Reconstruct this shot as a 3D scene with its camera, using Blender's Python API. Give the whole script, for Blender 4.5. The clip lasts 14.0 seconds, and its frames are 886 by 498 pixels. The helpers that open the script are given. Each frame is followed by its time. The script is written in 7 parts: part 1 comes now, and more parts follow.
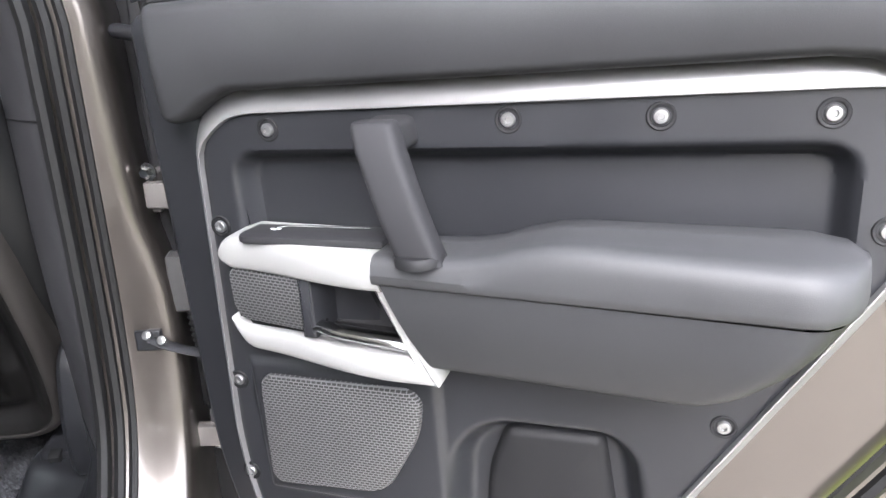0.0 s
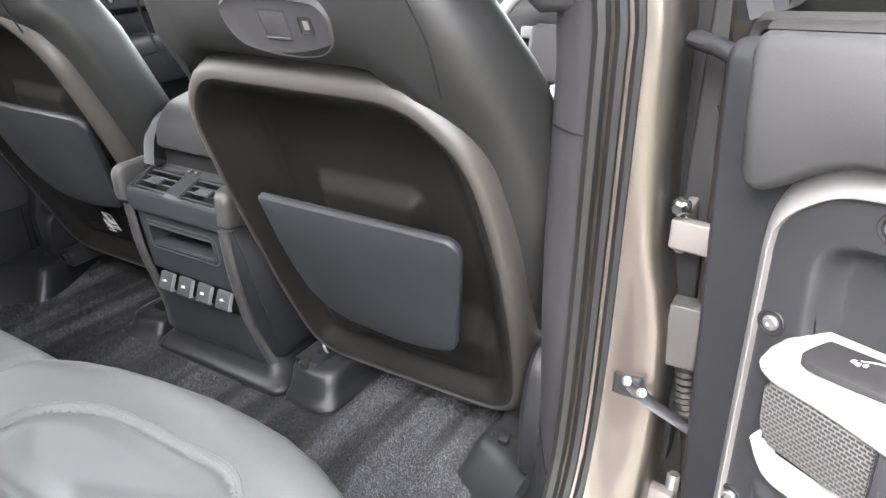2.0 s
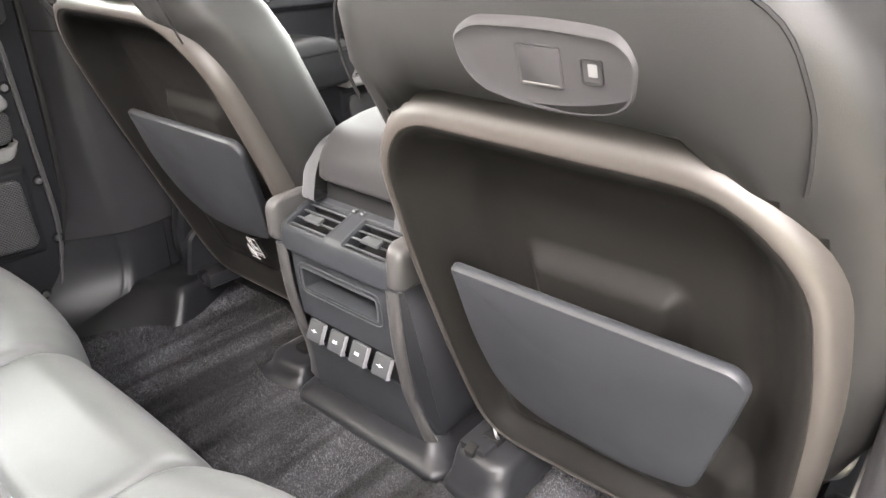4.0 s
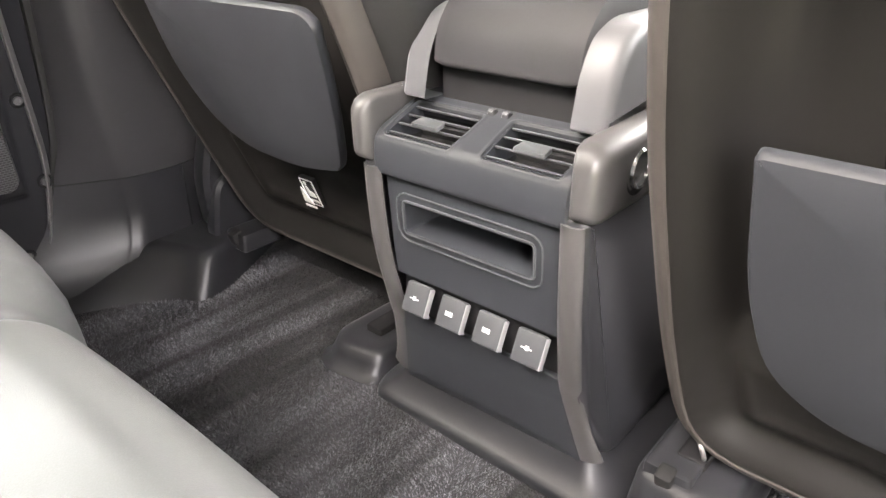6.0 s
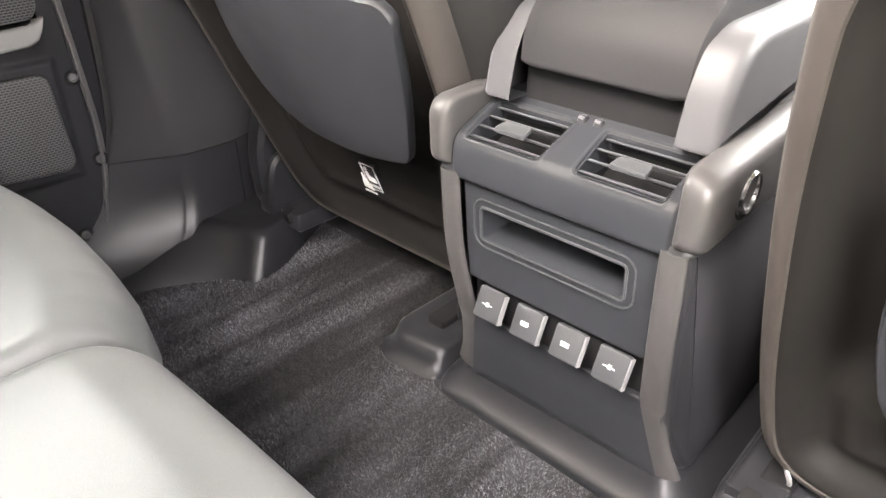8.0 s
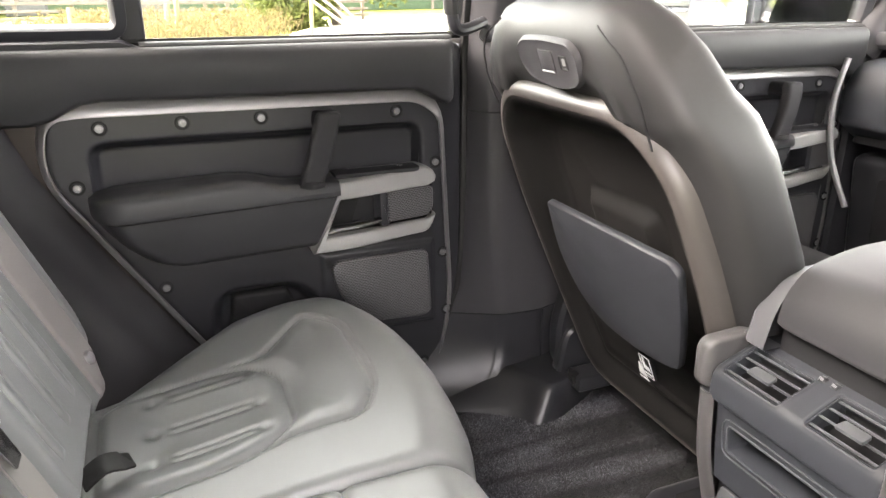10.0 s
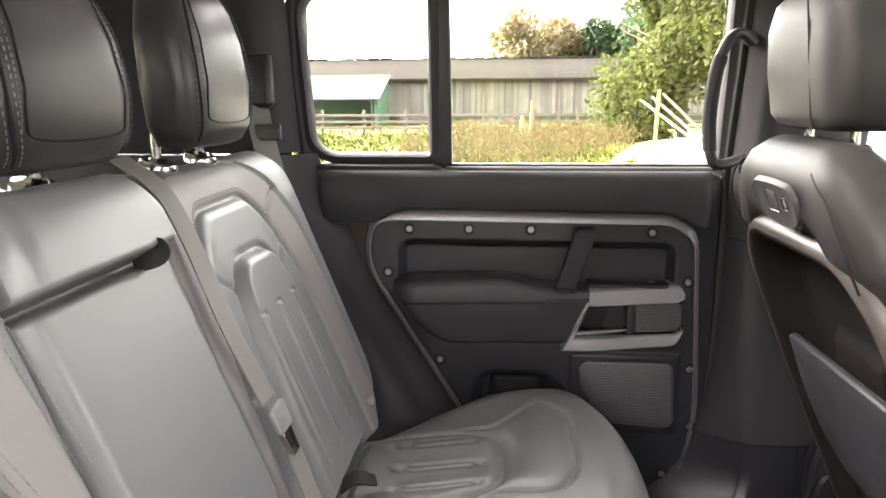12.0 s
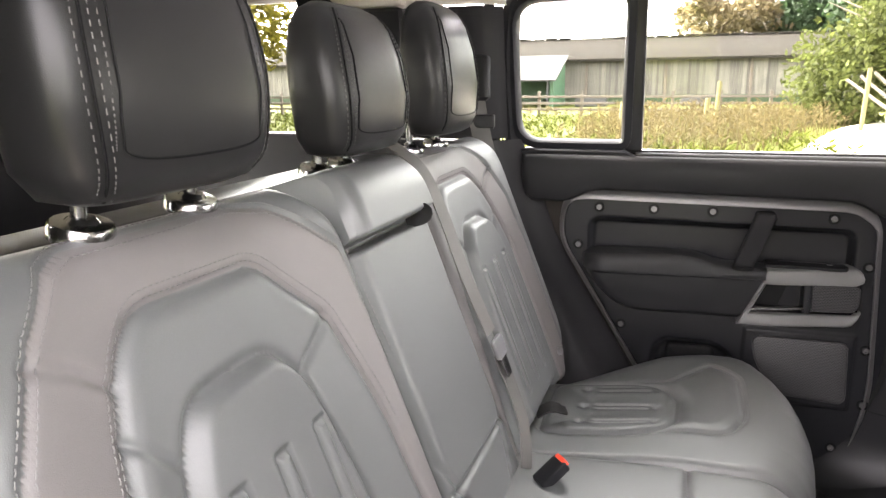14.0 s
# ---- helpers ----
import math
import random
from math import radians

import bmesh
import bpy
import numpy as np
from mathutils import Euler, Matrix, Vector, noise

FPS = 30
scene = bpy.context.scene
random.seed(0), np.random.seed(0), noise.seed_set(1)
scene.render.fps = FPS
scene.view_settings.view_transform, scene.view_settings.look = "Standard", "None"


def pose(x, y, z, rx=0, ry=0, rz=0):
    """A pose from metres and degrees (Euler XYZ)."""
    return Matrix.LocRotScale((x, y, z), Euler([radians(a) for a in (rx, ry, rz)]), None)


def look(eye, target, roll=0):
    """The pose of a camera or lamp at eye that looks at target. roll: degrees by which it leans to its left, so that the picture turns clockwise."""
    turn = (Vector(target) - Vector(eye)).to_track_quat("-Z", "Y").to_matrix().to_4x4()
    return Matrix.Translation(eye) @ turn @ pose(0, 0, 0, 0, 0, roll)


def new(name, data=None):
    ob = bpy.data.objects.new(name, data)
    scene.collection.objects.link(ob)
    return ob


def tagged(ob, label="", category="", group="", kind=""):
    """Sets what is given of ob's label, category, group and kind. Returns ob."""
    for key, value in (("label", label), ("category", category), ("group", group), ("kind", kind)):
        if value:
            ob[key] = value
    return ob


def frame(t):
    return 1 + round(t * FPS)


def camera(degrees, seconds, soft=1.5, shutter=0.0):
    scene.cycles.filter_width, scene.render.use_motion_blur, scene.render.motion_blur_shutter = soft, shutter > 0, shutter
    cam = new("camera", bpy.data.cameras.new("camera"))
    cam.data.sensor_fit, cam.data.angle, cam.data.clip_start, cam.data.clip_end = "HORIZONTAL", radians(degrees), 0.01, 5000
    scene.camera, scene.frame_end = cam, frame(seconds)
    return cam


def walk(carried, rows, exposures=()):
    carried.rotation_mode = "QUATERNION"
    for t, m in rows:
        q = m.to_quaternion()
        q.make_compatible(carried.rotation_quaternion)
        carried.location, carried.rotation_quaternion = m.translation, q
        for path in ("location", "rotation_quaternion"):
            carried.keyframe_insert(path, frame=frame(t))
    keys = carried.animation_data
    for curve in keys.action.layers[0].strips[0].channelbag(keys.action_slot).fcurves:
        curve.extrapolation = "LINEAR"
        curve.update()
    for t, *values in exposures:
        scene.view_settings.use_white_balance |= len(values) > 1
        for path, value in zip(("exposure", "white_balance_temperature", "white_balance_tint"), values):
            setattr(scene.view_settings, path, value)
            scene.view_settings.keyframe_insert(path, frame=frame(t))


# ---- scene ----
cam = camera(65.1, 14.0)
PATH = [
    (0, (1.094, -0.189, 1.274), (1.332, 1.667, 0.567), -0.3),
    (0.5, (1.035, -0.146, 1.28), (1.105, 1.704, 0.524), -0.3),
    (1, (1.005, -0.07, 1.294), (0.721, 1.745, 0.503), -0.2),
    (1.5, (1.004, -0.04, 1.317), (0.335, 1.661, 0.504), -0.0),
    (2, (0.966, -0.015, 1.331), (0.047, 1.541, 0.475), -0.1),
    (2.5, (0.883, 0.028, 1.341), (-0.187, 1.473, 0.464), -0.1),
    (3, (0.818, 0.053, 1.359), (-0.318, 1.447, 0.483), -0.1),
    (3.2, (0.794, 0.071, 1.366), (-0.348, 1.456, 0.486), -0.2),
    (5.5, (0.483, 0.18, 1.163), (-0.695, 1.55, 0.305), 0.5),
    (6, (0.382, 0.224, 1.108), (-0.775, 1.597, 0.227), 0.2),
    (6.5, (0.322, 0.259, 1.073), (-0.802, 1.634, 0.152), 0.1),
    (7, (0.296, 0.272, 1.067), (-0.787, 1.651, 0.104), 0.1),
    (7.2, (0.287, 0.271, 1.072), (-0.787, 1.648, 0.097), 0.0),
    (9.3, (0.404, 0.135, 1.306), (-1.115, 1.017, 0.35), -0.5),
    (9.5, (0.424, 0.124, 1.318), (-1.161, 0.97, 0.439), -0.3),
    (10, (0.465, 0.096, 1.351), (-1.266, 0.808, 0.646), -0.0),
    (10.5, (0.51, 0.114, 1.37), (-1.339, 0.602, 0.786), -0.1),
    (11, (0.564, 0.154, 1.379), (-1.349, 0.414, 0.857), -0.3),
    (11.5, (0.623, 0.186, 1.39), (-1.322, 0.219, 0.926), -0.3),
    (12, (0.655, 0.204, 1.401), (-1.294, 0.03, 0.984), -0.3),
    (12.5, (0.69, 0.225, 1.419), (-1.225, -0.156, 0.984), -0.6),
    (13, (0.77, 0.221, 1.433), (-1.117, -0.28, 0.995), -0.5),
    (13.5, (0.849, 0.213, 1.441), (-1.014, -0.365, 1.001), -0.5),
    (14, (0.895, 0.19, 1.43), (-0.942, -0.449, 0.965), -0.6),
]
EXPOSURES = ((0.0, 4.3, 6200, 14), (1.0, 4.55, 6300, 13), (1.5, 5.0, 6400, 13), (2.0, 5.37, 6550, 13), (3.0, 5.87, 6900, 15), (5.5, 6.12, 7300, 16), (7.0, 6.32, 7350, 17), (9.5, 6.12, 7300, 17), (10.5, 5.86, 7280, 18), (11.5, 5.47, 7270, 19), (12.5, 5.32, 7270, 20), (14.0, 5.28, 7200, 20))
walk(cam, [(t, look(eye, target, roll)) for t, eye, target, roll in PATH], EXPOSURES)

# ---- world and light ----
SUN_EL, SUN_ROT = radians(42), radians(192)
world = bpy.data.worlds.new("overcast_sky")
scene.world = world
world.use_nodes = True
wn, wl = world.node_tree.nodes, world.node_tree.links
wn.clear()
sky = wn.new("ShaderNodeTexSky")
sky.sky_type, sky.sun_disc = "NISHITA", False
sky.sun_elevation, sky.sun_rotation, sky.dust_density, sky.air_density = SUN_EL, SUN_ROT, 3.0, 1.0
pale = wn.new("ShaderNodeHueSaturation")
pale.inputs["Saturation"].default_value, pale.inputs["Value"].default_value = 0.22, 1.0
bg = wn.new("ShaderNodeBackground")
bg.inputs["Strength"].default_value = 0.15
wout = wn.new("ShaderNodeOutputWorld")
wl.new(sky.outputs[0], pale.inputs["Color"])
wl.new(pale.outputs[0], bg.inputs["Color"])
wl.new(bg.outputs[0], wout.inputs["Surface"])
sun = new("sun", bpy.data.lights.new("sun", "SUN"))
sun.data.energy, sun.data.angle, sun.data.color = 0.45, radians(50), (1.0, 0.985, 0.965)
sun.matrix_world = look((-1.5, -7.0, 6.4), (0, 0, 0))


# ---- materials ----
def material(name, color, rough, metal=0.0, vary=0.15, grain=600.0, bump=0.08, patch=9.0, spec=0.5, coat=0.0, kind="noise", dist=0.001):
    """A surface with two scales of variation and a fine relief."""
    m = bpy.data.materials.new(name)
    m.use_nodes = True
    n, l = m.node_tree.nodes, m.node_tree.links
    b = n["Principled BSDF"]
    b.inputs["Metallic"].default_value = metal
    b.inputs["Specular IOR Level"].default_value = spec
    b.inputs["Coat Weight"].default_value = coat
    co = n.new("ShaderNodeTexCoord")
    big = n.new("ShaderNodeTexNoise")
    big.inputs["Scale"].default_value, big.inputs["Detail"].default_value = patch, 5
    l.new(co.outputs["Object"], big.inputs["Vector"])
    if kind == "noise":
        fine = n.new("ShaderNodeTexNoise")
        fine.inputs["Detail"].default_value = 3
        out = fine.outputs["Fac"]
    else:
        fine = n.new("ShaderNodeTexVoronoi")
        out = fine.outputs["Distance"]
    fine.inputs["Scale"].default_value = grain
    l.new(co.outputs["Object"], fine.inputs["Vector"])
    both = n.new("ShaderNodeMath")
    both.operation = "MULTIPLY_ADD"
    both.inputs[1].default_value = 0.4
    l.new(out, both.inputs[0])
    l.new(big.outputs["Fac"], both.inputs[2])
    ramp = n.new("ShaderNodeMapRange")
    ramp.inputs["From Min"].default_value, ramp.inputs["From Max"].default_value = 0.35, 1.05
    ramp.inputs["To Min"].default_value, ramp.inputs["To Max"].default_value = 1 - vary, 1 + vary
    l.new(both.outputs[0], ramp.inputs["Value"])
    tint = n.new("ShaderNodeMix")
    tint.data_type, tint.blend_type = "RGBA", "MULTIPLY"
    tint.inputs["Factor"].default_value = 1.0
    tint.inputs[6].default_value = (*color, 1)
    l.new(ramp.outputs[0], tint.inputs[7])
    l.new(tint.outputs[2], b.inputs["Base Color"])
    rr = n.new("ShaderNodeMapRange")
    rr.inputs["From Min"].default_value, rr.inputs["From Max"].default_value = 0.3, 0.7
    rr.inputs["To Min"].default_value, rr.inputs["To Max"].default_value = max(rough - 0.05, 0.02), min(rough + 0.06, 1)
    l.new(big.outputs["Fac"], rr.inputs["Value"])
    l.new(rr.outputs[0], b.inputs["Roughness"])
    if bump:
        bp = n.new("ShaderNodeBump")
        bp.inputs["Strength"].default_value, bp.inputs["Distance"].default_value = bump, dist
        l.new(out, bp.inputs["Height"])
        l.new(bp.outputs[0], b.inputs["Normal"])
    return m


PLASTIC = material("grained_black_plastic", (0.0086, 0.0089, 0.0102), 0.36, grain=900, bump=0.08, spec=0.28)
TRIM = material("soft_dark_trim", (0.0182, 0.018, 0.0194), 0.48, grain=900, bump=0.1, spec=0.16)
# far paler than true ebony: the light on the bench is in the colour
LEATHER = material("lit_ebony_leather", (0.0845, 0.0888, 0.0876), 0.40, spec=0.5, grain=1100, bump=0.09, kind="cells")
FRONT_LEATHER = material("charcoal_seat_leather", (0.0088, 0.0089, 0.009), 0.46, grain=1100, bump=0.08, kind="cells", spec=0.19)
THREAD = material("dark_grey_thread", (0.06, 0.059, 0.057), 0.7, grain=2000, bump=0.05)
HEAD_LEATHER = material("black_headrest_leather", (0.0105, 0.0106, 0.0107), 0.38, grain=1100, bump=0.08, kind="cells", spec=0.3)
LEATHER_TOP = material("brown_black_leather", (0.0148, 0.0151, 0.016), 0.5, grain=1100, bump=0.06, kind="cells", spec=0.14)
# lighter copy of LEATHER_TOP: sky light on the armrest put into its colour
ARM_LEATHER = material("sky_lit_armrest_leather", (0.0205, 0.0208, 0.022), 0.52, grain=1100, bump=0.06, kind="cells", spec=0.2)
# one shell in two tones: rim raised for reflected light, hollow lowered for shade
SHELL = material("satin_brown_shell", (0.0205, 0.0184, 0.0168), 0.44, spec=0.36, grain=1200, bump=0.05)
DISH = material("shade_dark_satin_dish", (0.0055, 0.0052, 0.0049), 0.5, spec=0.14, grain=1200, bump=0.05)
COVER = material("grey_socket_cover", (0.027, 0.029, 0.031), 0.42, grain=1200, bump=0.05, spec=0.35)
CAP = material("satin_grey_cap_plastic", (0.024, 0.0237, 0.0237), 0.38, grain=1200, bump=0.05, spec=0.4)
STAKE = material("yellowed_stake_wood", (0.1, 0.085, 0.03), 0.85, vary=0.3, grain=30, bump=0.3, patch=3)
UPRIGHT = material("pale_pewter_plastic", (0.046, 0.048, 0.051), 0.4, metal=0.25, vary=0.05, grain=1200, bump=0.03)
MATTE = material("matt_black_plastic", (0.010, 0.010, 0.011), 0.7, spec=0.15, grain=900, bump=0.06)
POCKET = material("slate_pocket_board", (0.012, 0.013, 0.015), 0.45, spec=0.25, grain=900, bump=0.08)
WHITE = material("pale_grey_painted_trim", (0.132, 0.132, 0.129), 0.42, vary=0.03, grain=900, bump=0.03)
BODY = material("silver_brown_body_paint", (0.071, 0.0635, 0.058), 0.33, metal=0.85, vary=0.05, grain=1500, bump=0.02, coat=0.3)
DOORBAND = material("satin_grey_door_metal", (0.15, 0.148, 0.148), 0.4, metal=0.6, vary=0.04, grain=1500, bump=0.02)
CHROME = material("brushed_bright_metal", (0.42, 0.42, 0.42), 0.16, metal=1.0, vary=0.08, grain=400, bump=0.02)
SCREW = material("dull_zinc_screw", (0.2, 0.2, 0.2), 0.4, metal=0.9, vary=0.2, grain=300, bump=0.05)
STEEL = material("zinc_steel", (0.34, 0.34, 0.34), 0.36, metal=0.9, vary=0.15, grain=300, bump=0.05)
HINGE_PAINT = material("pale_beige_hinge_paint", (0.075, 0.07, 0.066), 0.4, metal=0.2, vary=0.1, grain=300, bump=0.04)
RUBBER = material("black_rubber", (0.0045, 0.0045, 0.0046), 0.6, spec=0.2, grain=500, bump=0.05)
# for black parts, and for shade painted into gaps and recesses
BLACK = material("deep_black_and_gap_shade", (0.0048, 0.0048, 0.0053), 0.6, spec=0.15, grain=500, bump=0.02)
HEADLINER = material("pale_headliner_cloth", (0.6, 0.56, 0.5), 0.9, vary=0.05, grain=900, bump=0.15)
WEBBING = material("grey_seat_belt_webbing", (0.085, 0.082, 0.077), 0.6, grain=1400, bump=0.2)
STITCH = material("grey_thread", (0.11, 0.108, 0.105), 0.7, grain=2000, bump=0.05)
RED = material("red_release_button", (0.7, 0.06, 0.03), 0.4, vary=0.03)
INK = material("pale_printed_ink", (0.4, 0.4, 0.4), 0.6, vary=0.02)
KNIT = material("ribbed_grey_seat_cloth", (0.118, 0.111, 0.108), 0.58, grain=900, bump=0.2)
SILVER_PLASTIC = material("satin_pewter_plastic", (0.16, 0.16, 0.163), 0.34, metal=0.35, vary=0.06, grain=1200, bump=0.03)
CONSOLE = material("slate_console_plastic", (0.0112, 0.0124, 0.0145), 0.45, spec=0.25, grain=1000, bump=0.1)
GRASS = material("short_grass", (0.052, 0.061, 0.0065), 0.85, spec=0.15, vary=0.4, grain=40, bump=0.5, patch=0.6, dist=0.02)
GRAVEL = material("pale_gravel_yard", (0.36, 0.333, 0.288), 0.9, vary=0.25, grain=45, bump=0.5, patch=0.8, dist=0.01)
WEED = material("dry_weeds", (0.0714, 0.05576, 0.02448), 0.85, spec=0.15, vary=0.4, grain=30, bump=0.2, patch=2)
FOLIAGE = material("green_foliage", (0.05304, 0.06256, 0.01768), 0.85, spec=0.15, vary=0.5, grain=6, bump=0.1, patch=0.8)
FOLIAGE_GOLD = material("yellowing_foliage", (0.102, 0.0884, 0.01496), 0.8, spec=0.15, vary=0.5, grain=6, bump=0.1, patch=0.8)
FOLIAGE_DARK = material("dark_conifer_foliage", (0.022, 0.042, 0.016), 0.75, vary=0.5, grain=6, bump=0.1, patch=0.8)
FOLIAGE_DRY = material("straw_coloured_foliage", (0.08704, 0.06656, 0.03072), 0.75, vary=0.4, grain=6, bump=0.1, patch=0.8)
BARK = material("grey_bark", (0.07, 0.056, 0.042), 0.85, vary=0.4, grain=30, bump=0.6, patch=4, dist=0.01)
BARN_BOARD = material("weathered_grey_boards", (0.075, 0.069, 0.057), 0.85, vary=0.35, grain=20, bump=0.3, patch=1.5)
BARN_ROOF = material("lichened_cement_roof", (0.01496, 0.01326, 0.01088), 0.9, spec=0.05, vary=0.35, grain=14, bump=0.3, patch=1.0)
SHED_GREEN = material("green_sheet_metal", (0.02, 0.06, 0.028), 0.55, vary=0.15, grain=60, bump=0.1, patch=2)
SHED_ROOF = material("pale_sheet_roof", (0.0374, 0.0374, 0.03672), 0.7, spec=0.1, vary=0.08, grain=60, bump=0.1, patch=2)
CAR_BLACK = material("black_car_paint", (0.03, 0.03, 0.035), 0.2, vary=0.05, coat=0.8, bump=0)
CAR_GLASS = material("tinted_car_glass", (0.04, 0.05, 0.055), 0.06, vary=0.02, bump=0)
MIRROR = material("mirror_face", (0.85, 0.88, 0.9), 0.03, metal=1.0, vary=0.0, bump=0)


def striped(name, color, random=0.0, **k):
    """Charcoal carpet with the brushed stripes that feet leave in it."""
    m = material(name, color, 0.95, **k)
    n, l = m.node_tree.nodes, m.node_tree.links
    b = n["Principled BSDF"]

    def times(value):
        mx = n.new("ShaderNodeMix")
        mx.data_type, mx.blend_type = "RGBA", "MULTIPLY"
        mx.inputs["Factor"].default_value = 1.0
        src = b.inputs["Base Color"].links[0].from_socket
        l.new(src, mx.inputs[6])
        l.new(value, mx.inputs[7])
        l.new(mx.outputs[2], b.inputs["Base Color"])
    co, mp, wv, rp_ = n.new("ShaderNodeTexCoord"), n.new("ShaderNodeMapping"), n.new("ShaderNodeTexNoise"), n.new("ShaderNodeMapRange")
    mp.inputs["Rotation"].default_value = (0, 0, radians(4))
    mp.inputs["Scale"].default_value = (19, 1.7, 1)
    wv.inputs["Scale"].default_value, wv.inputs["Detail"].default_value, wv.inputs["Roughness"].default_value = 1.0, 2.0, 0.45
    rp_.inputs["From Min"].default_value, rp_.inputs["From Max"].default_value = 0.41, 0.59
    rp_.inputs["To Min"].default_value, rp_.inputs["To Max"].default_value = 0.32, 2.1
    l.new(co.outputs["Object"], mp.inputs["Vector"])
    l.new(mp.outputs[0], wv.inputs["Vector"])
    l.new(wv.outputs["Fac"], rp_.inputs["Value"])
    times(rp_.outputs[0])
    if random:
        geo, rr = n.new("ShaderNodeNewGeometry"), n.new("ShaderNodeMapRange")
        rr.inputs["To Min"].default_value, rr.inputs["To Max"].default_value = 1 - random, 1 + 1.2 * random
        l.new(geo.outputs["Random Per Island"], rr.inputs["Value"])
        times(rr.outputs[0])
    return m


def per_island(m, spread):
    """Varies the colour from piece to piece of a joined mesh."""
    n, l = m.node_tree.nodes, m.node_tree.links
    b = n["Principled BSDF"]
    geo, rr, mx = n.new("ShaderNodeNewGeometry"), n.new("ShaderNodeMapRange"), n.new("ShaderNodeMix")
    rr.inputs["To Min"].default_value, rr.inputs["To Max"].default_value = 1 - spread, 1 + spread
    mx.data_type, mx.blend_type = "RGBA", "MULTIPLY"
    mx.inputs["Factor"].default_value = 1.0
    l.new(geo.outputs["Random Per Island"], rr.inputs["Value"])
    l.new(b.inputs["Base Color"].links[0].from_socket, mx.inputs[6])
    l.new(rr.outputs[0], mx.inputs[7])
    l.new(mx.outputs[2], b.inputs["Base Color"])


per_island(BARN_BOARD, 0.4)
per_island(FOLIAGE, 0.3)
per_island(FOLIAGE_GOLD, 0.35)
per_island(WEED, 0.3)


def leafy(m, share=0.45):
    """Lets light through thin leaves and stalks."""
    n, l = m.node_tree.nodes, m.node_tree.links
    b, out = n["Principled BSDF"], n["Material Output"]
    tr, mx = n.new("ShaderNodeBsdfTranslucent"), n.new("ShaderNodeMixShader")
    mx.inputs[0].default_value = share
    l.new(b.inputs["Base Color"].links[0].from_socket, tr.inputs["Color"])
    l.new(b.outputs[0], mx.inputs[1])
    l.new(tr.outputs[0], mx.inputs[2])
    l.new(mx.outputs[0], out.inputs["Surface"])


for leaf in (FOLIAGE, FOLIAGE_GOLD, FOLIAGE_DRY, FOLIAGE_DARK, WEED):
    leafy(leaf)
CARPET = striped("tufted_charcoal_carpet", (0.011, 0.011, 0.0125), vary=0.75, grain=300, bump=1.0, patch=14, dist=0.004)
PILE = striped("charcoal_pile", (0.029, 0.029, 0.032), random=0.8, vary=0.3, bump=0)


def glass_material(name, tint):
    m = bpy.data.materials.new(name)
    m.use_nodes = True
    n, l = m.node_tree.nodes, m.node_tree.links
    n.clear()
    out = n.new("ShaderNodeOutputMaterial")
    tr, gl, mx, fr = n.new("ShaderNodeBsdfTransparent"), n.new("ShaderNodeBsdfGlossy"), n.new("ShaderNodeMixShader"), n.new("ShaderNodeFresnel")
    tr.inputs["Color"].default_value = (*tint, 1)
    gl.inputs["Roughness"].default_value = 0.02
    fr.inputs["IOR"].default_value = 1.35
    l.new(fr.outputs[0], mx.inputs[0])
    l.new(tr.outputs[0], mx.inputs[1])
    l.new(gl.outputs[0], mx.inputs[2])
    l.new(mx.outputs[0], out.inputs["Surface"])
    return m


GLASS = glass_material("clear_window_glass", (0.9, 0.93, 0.9))
ROOF_GLASS = glass_material("dark_tinted_glass", (0.12, 0.125, 0.125))


# ---- mesh tools ----
def rounded(pts, r, seg=5):
    """A closed outline with its corners rounded; r: one radius or one for each corner."""
    n, out = len(pts), []
    rs = r if isinstance(r, (list, tuple)) else [r] * n
    for i in range(n):
        p, a, b = Vector(pts[i]), Vector(pts[i - 1]), Vector(pts[(i + 1) % n])
        da, db = (a - p), (b - p)
        k = min(rs[i], da.length * 0.48, db.length * 0.48)
        p0, p1 = p + da.normalized() * k, p + db.normalized() * k
        if rs[i] <= 0:
            out.append((p.x, p.y))
            continue
        for s in range(seg + 1):
            t = s / seg
            q = p0 * (1 - t) ** 2 + p * 2 * t * (1 - t) + p1 * t * t
            out.append((q.x, q.y))
    return out


def spline(pts, step=6, closed=False):
    """A smooth line through the points (2D or 3D)."""
    P = [np.array(p, float) for p in pts]
    n, out = len(P), []
    for i in range(n if closed else n - 1):
        a, b, c, d = P[(i - 1) % n] if closed or i else P[0], P[i], P[(i + 1) % n], P[(i + 2) % n] if closed or i + 2 < n else P[-1]
        for s in range(step):
            t = s / step
            out.append(tuple(0.5 * (2 * b + (c - a) * t + (2 * a - 5 * b + 4 * c - d) * t * t + (3 * b - a - 3 * c + d) * t ** 3)))
    if not closed:
        out.append(tuple(P[-1]))
    return out


def area2(o):
    return sum(o[i - 1][0] * o[i][1] - o[i][0] * o[i - 1][1] for i in range(len(o))) / 2


def inset(o, d):
    """The outline moved inwards by d."""
    s = 1 if area2(o) > 0 else -1
    n, out = len(o), []
    for i in range(n):
        a, p, b = Vector(o[i - 1]), Vector(o[i]), Vector(o[(i + 1) % n])
        e, f = (p - a), (b - p)
        e, f = (e.normalized() if e.length > 1e-7 else Vector((0, 0))), (f.normalized() if f.length > 1e-7 else Vector((0, 0)))
        t = e + f
        if t.length < 1e-6:
            t = e if e.length > 0 else Vector((1, 0))
        t.normalize()
        nn = Vector((-t.y, t.x)) * s
        out.append((p.x + nn.x * d, p.y + nn.y * d))
    return out


def flat(a, b, n):
    return (a, b, n)


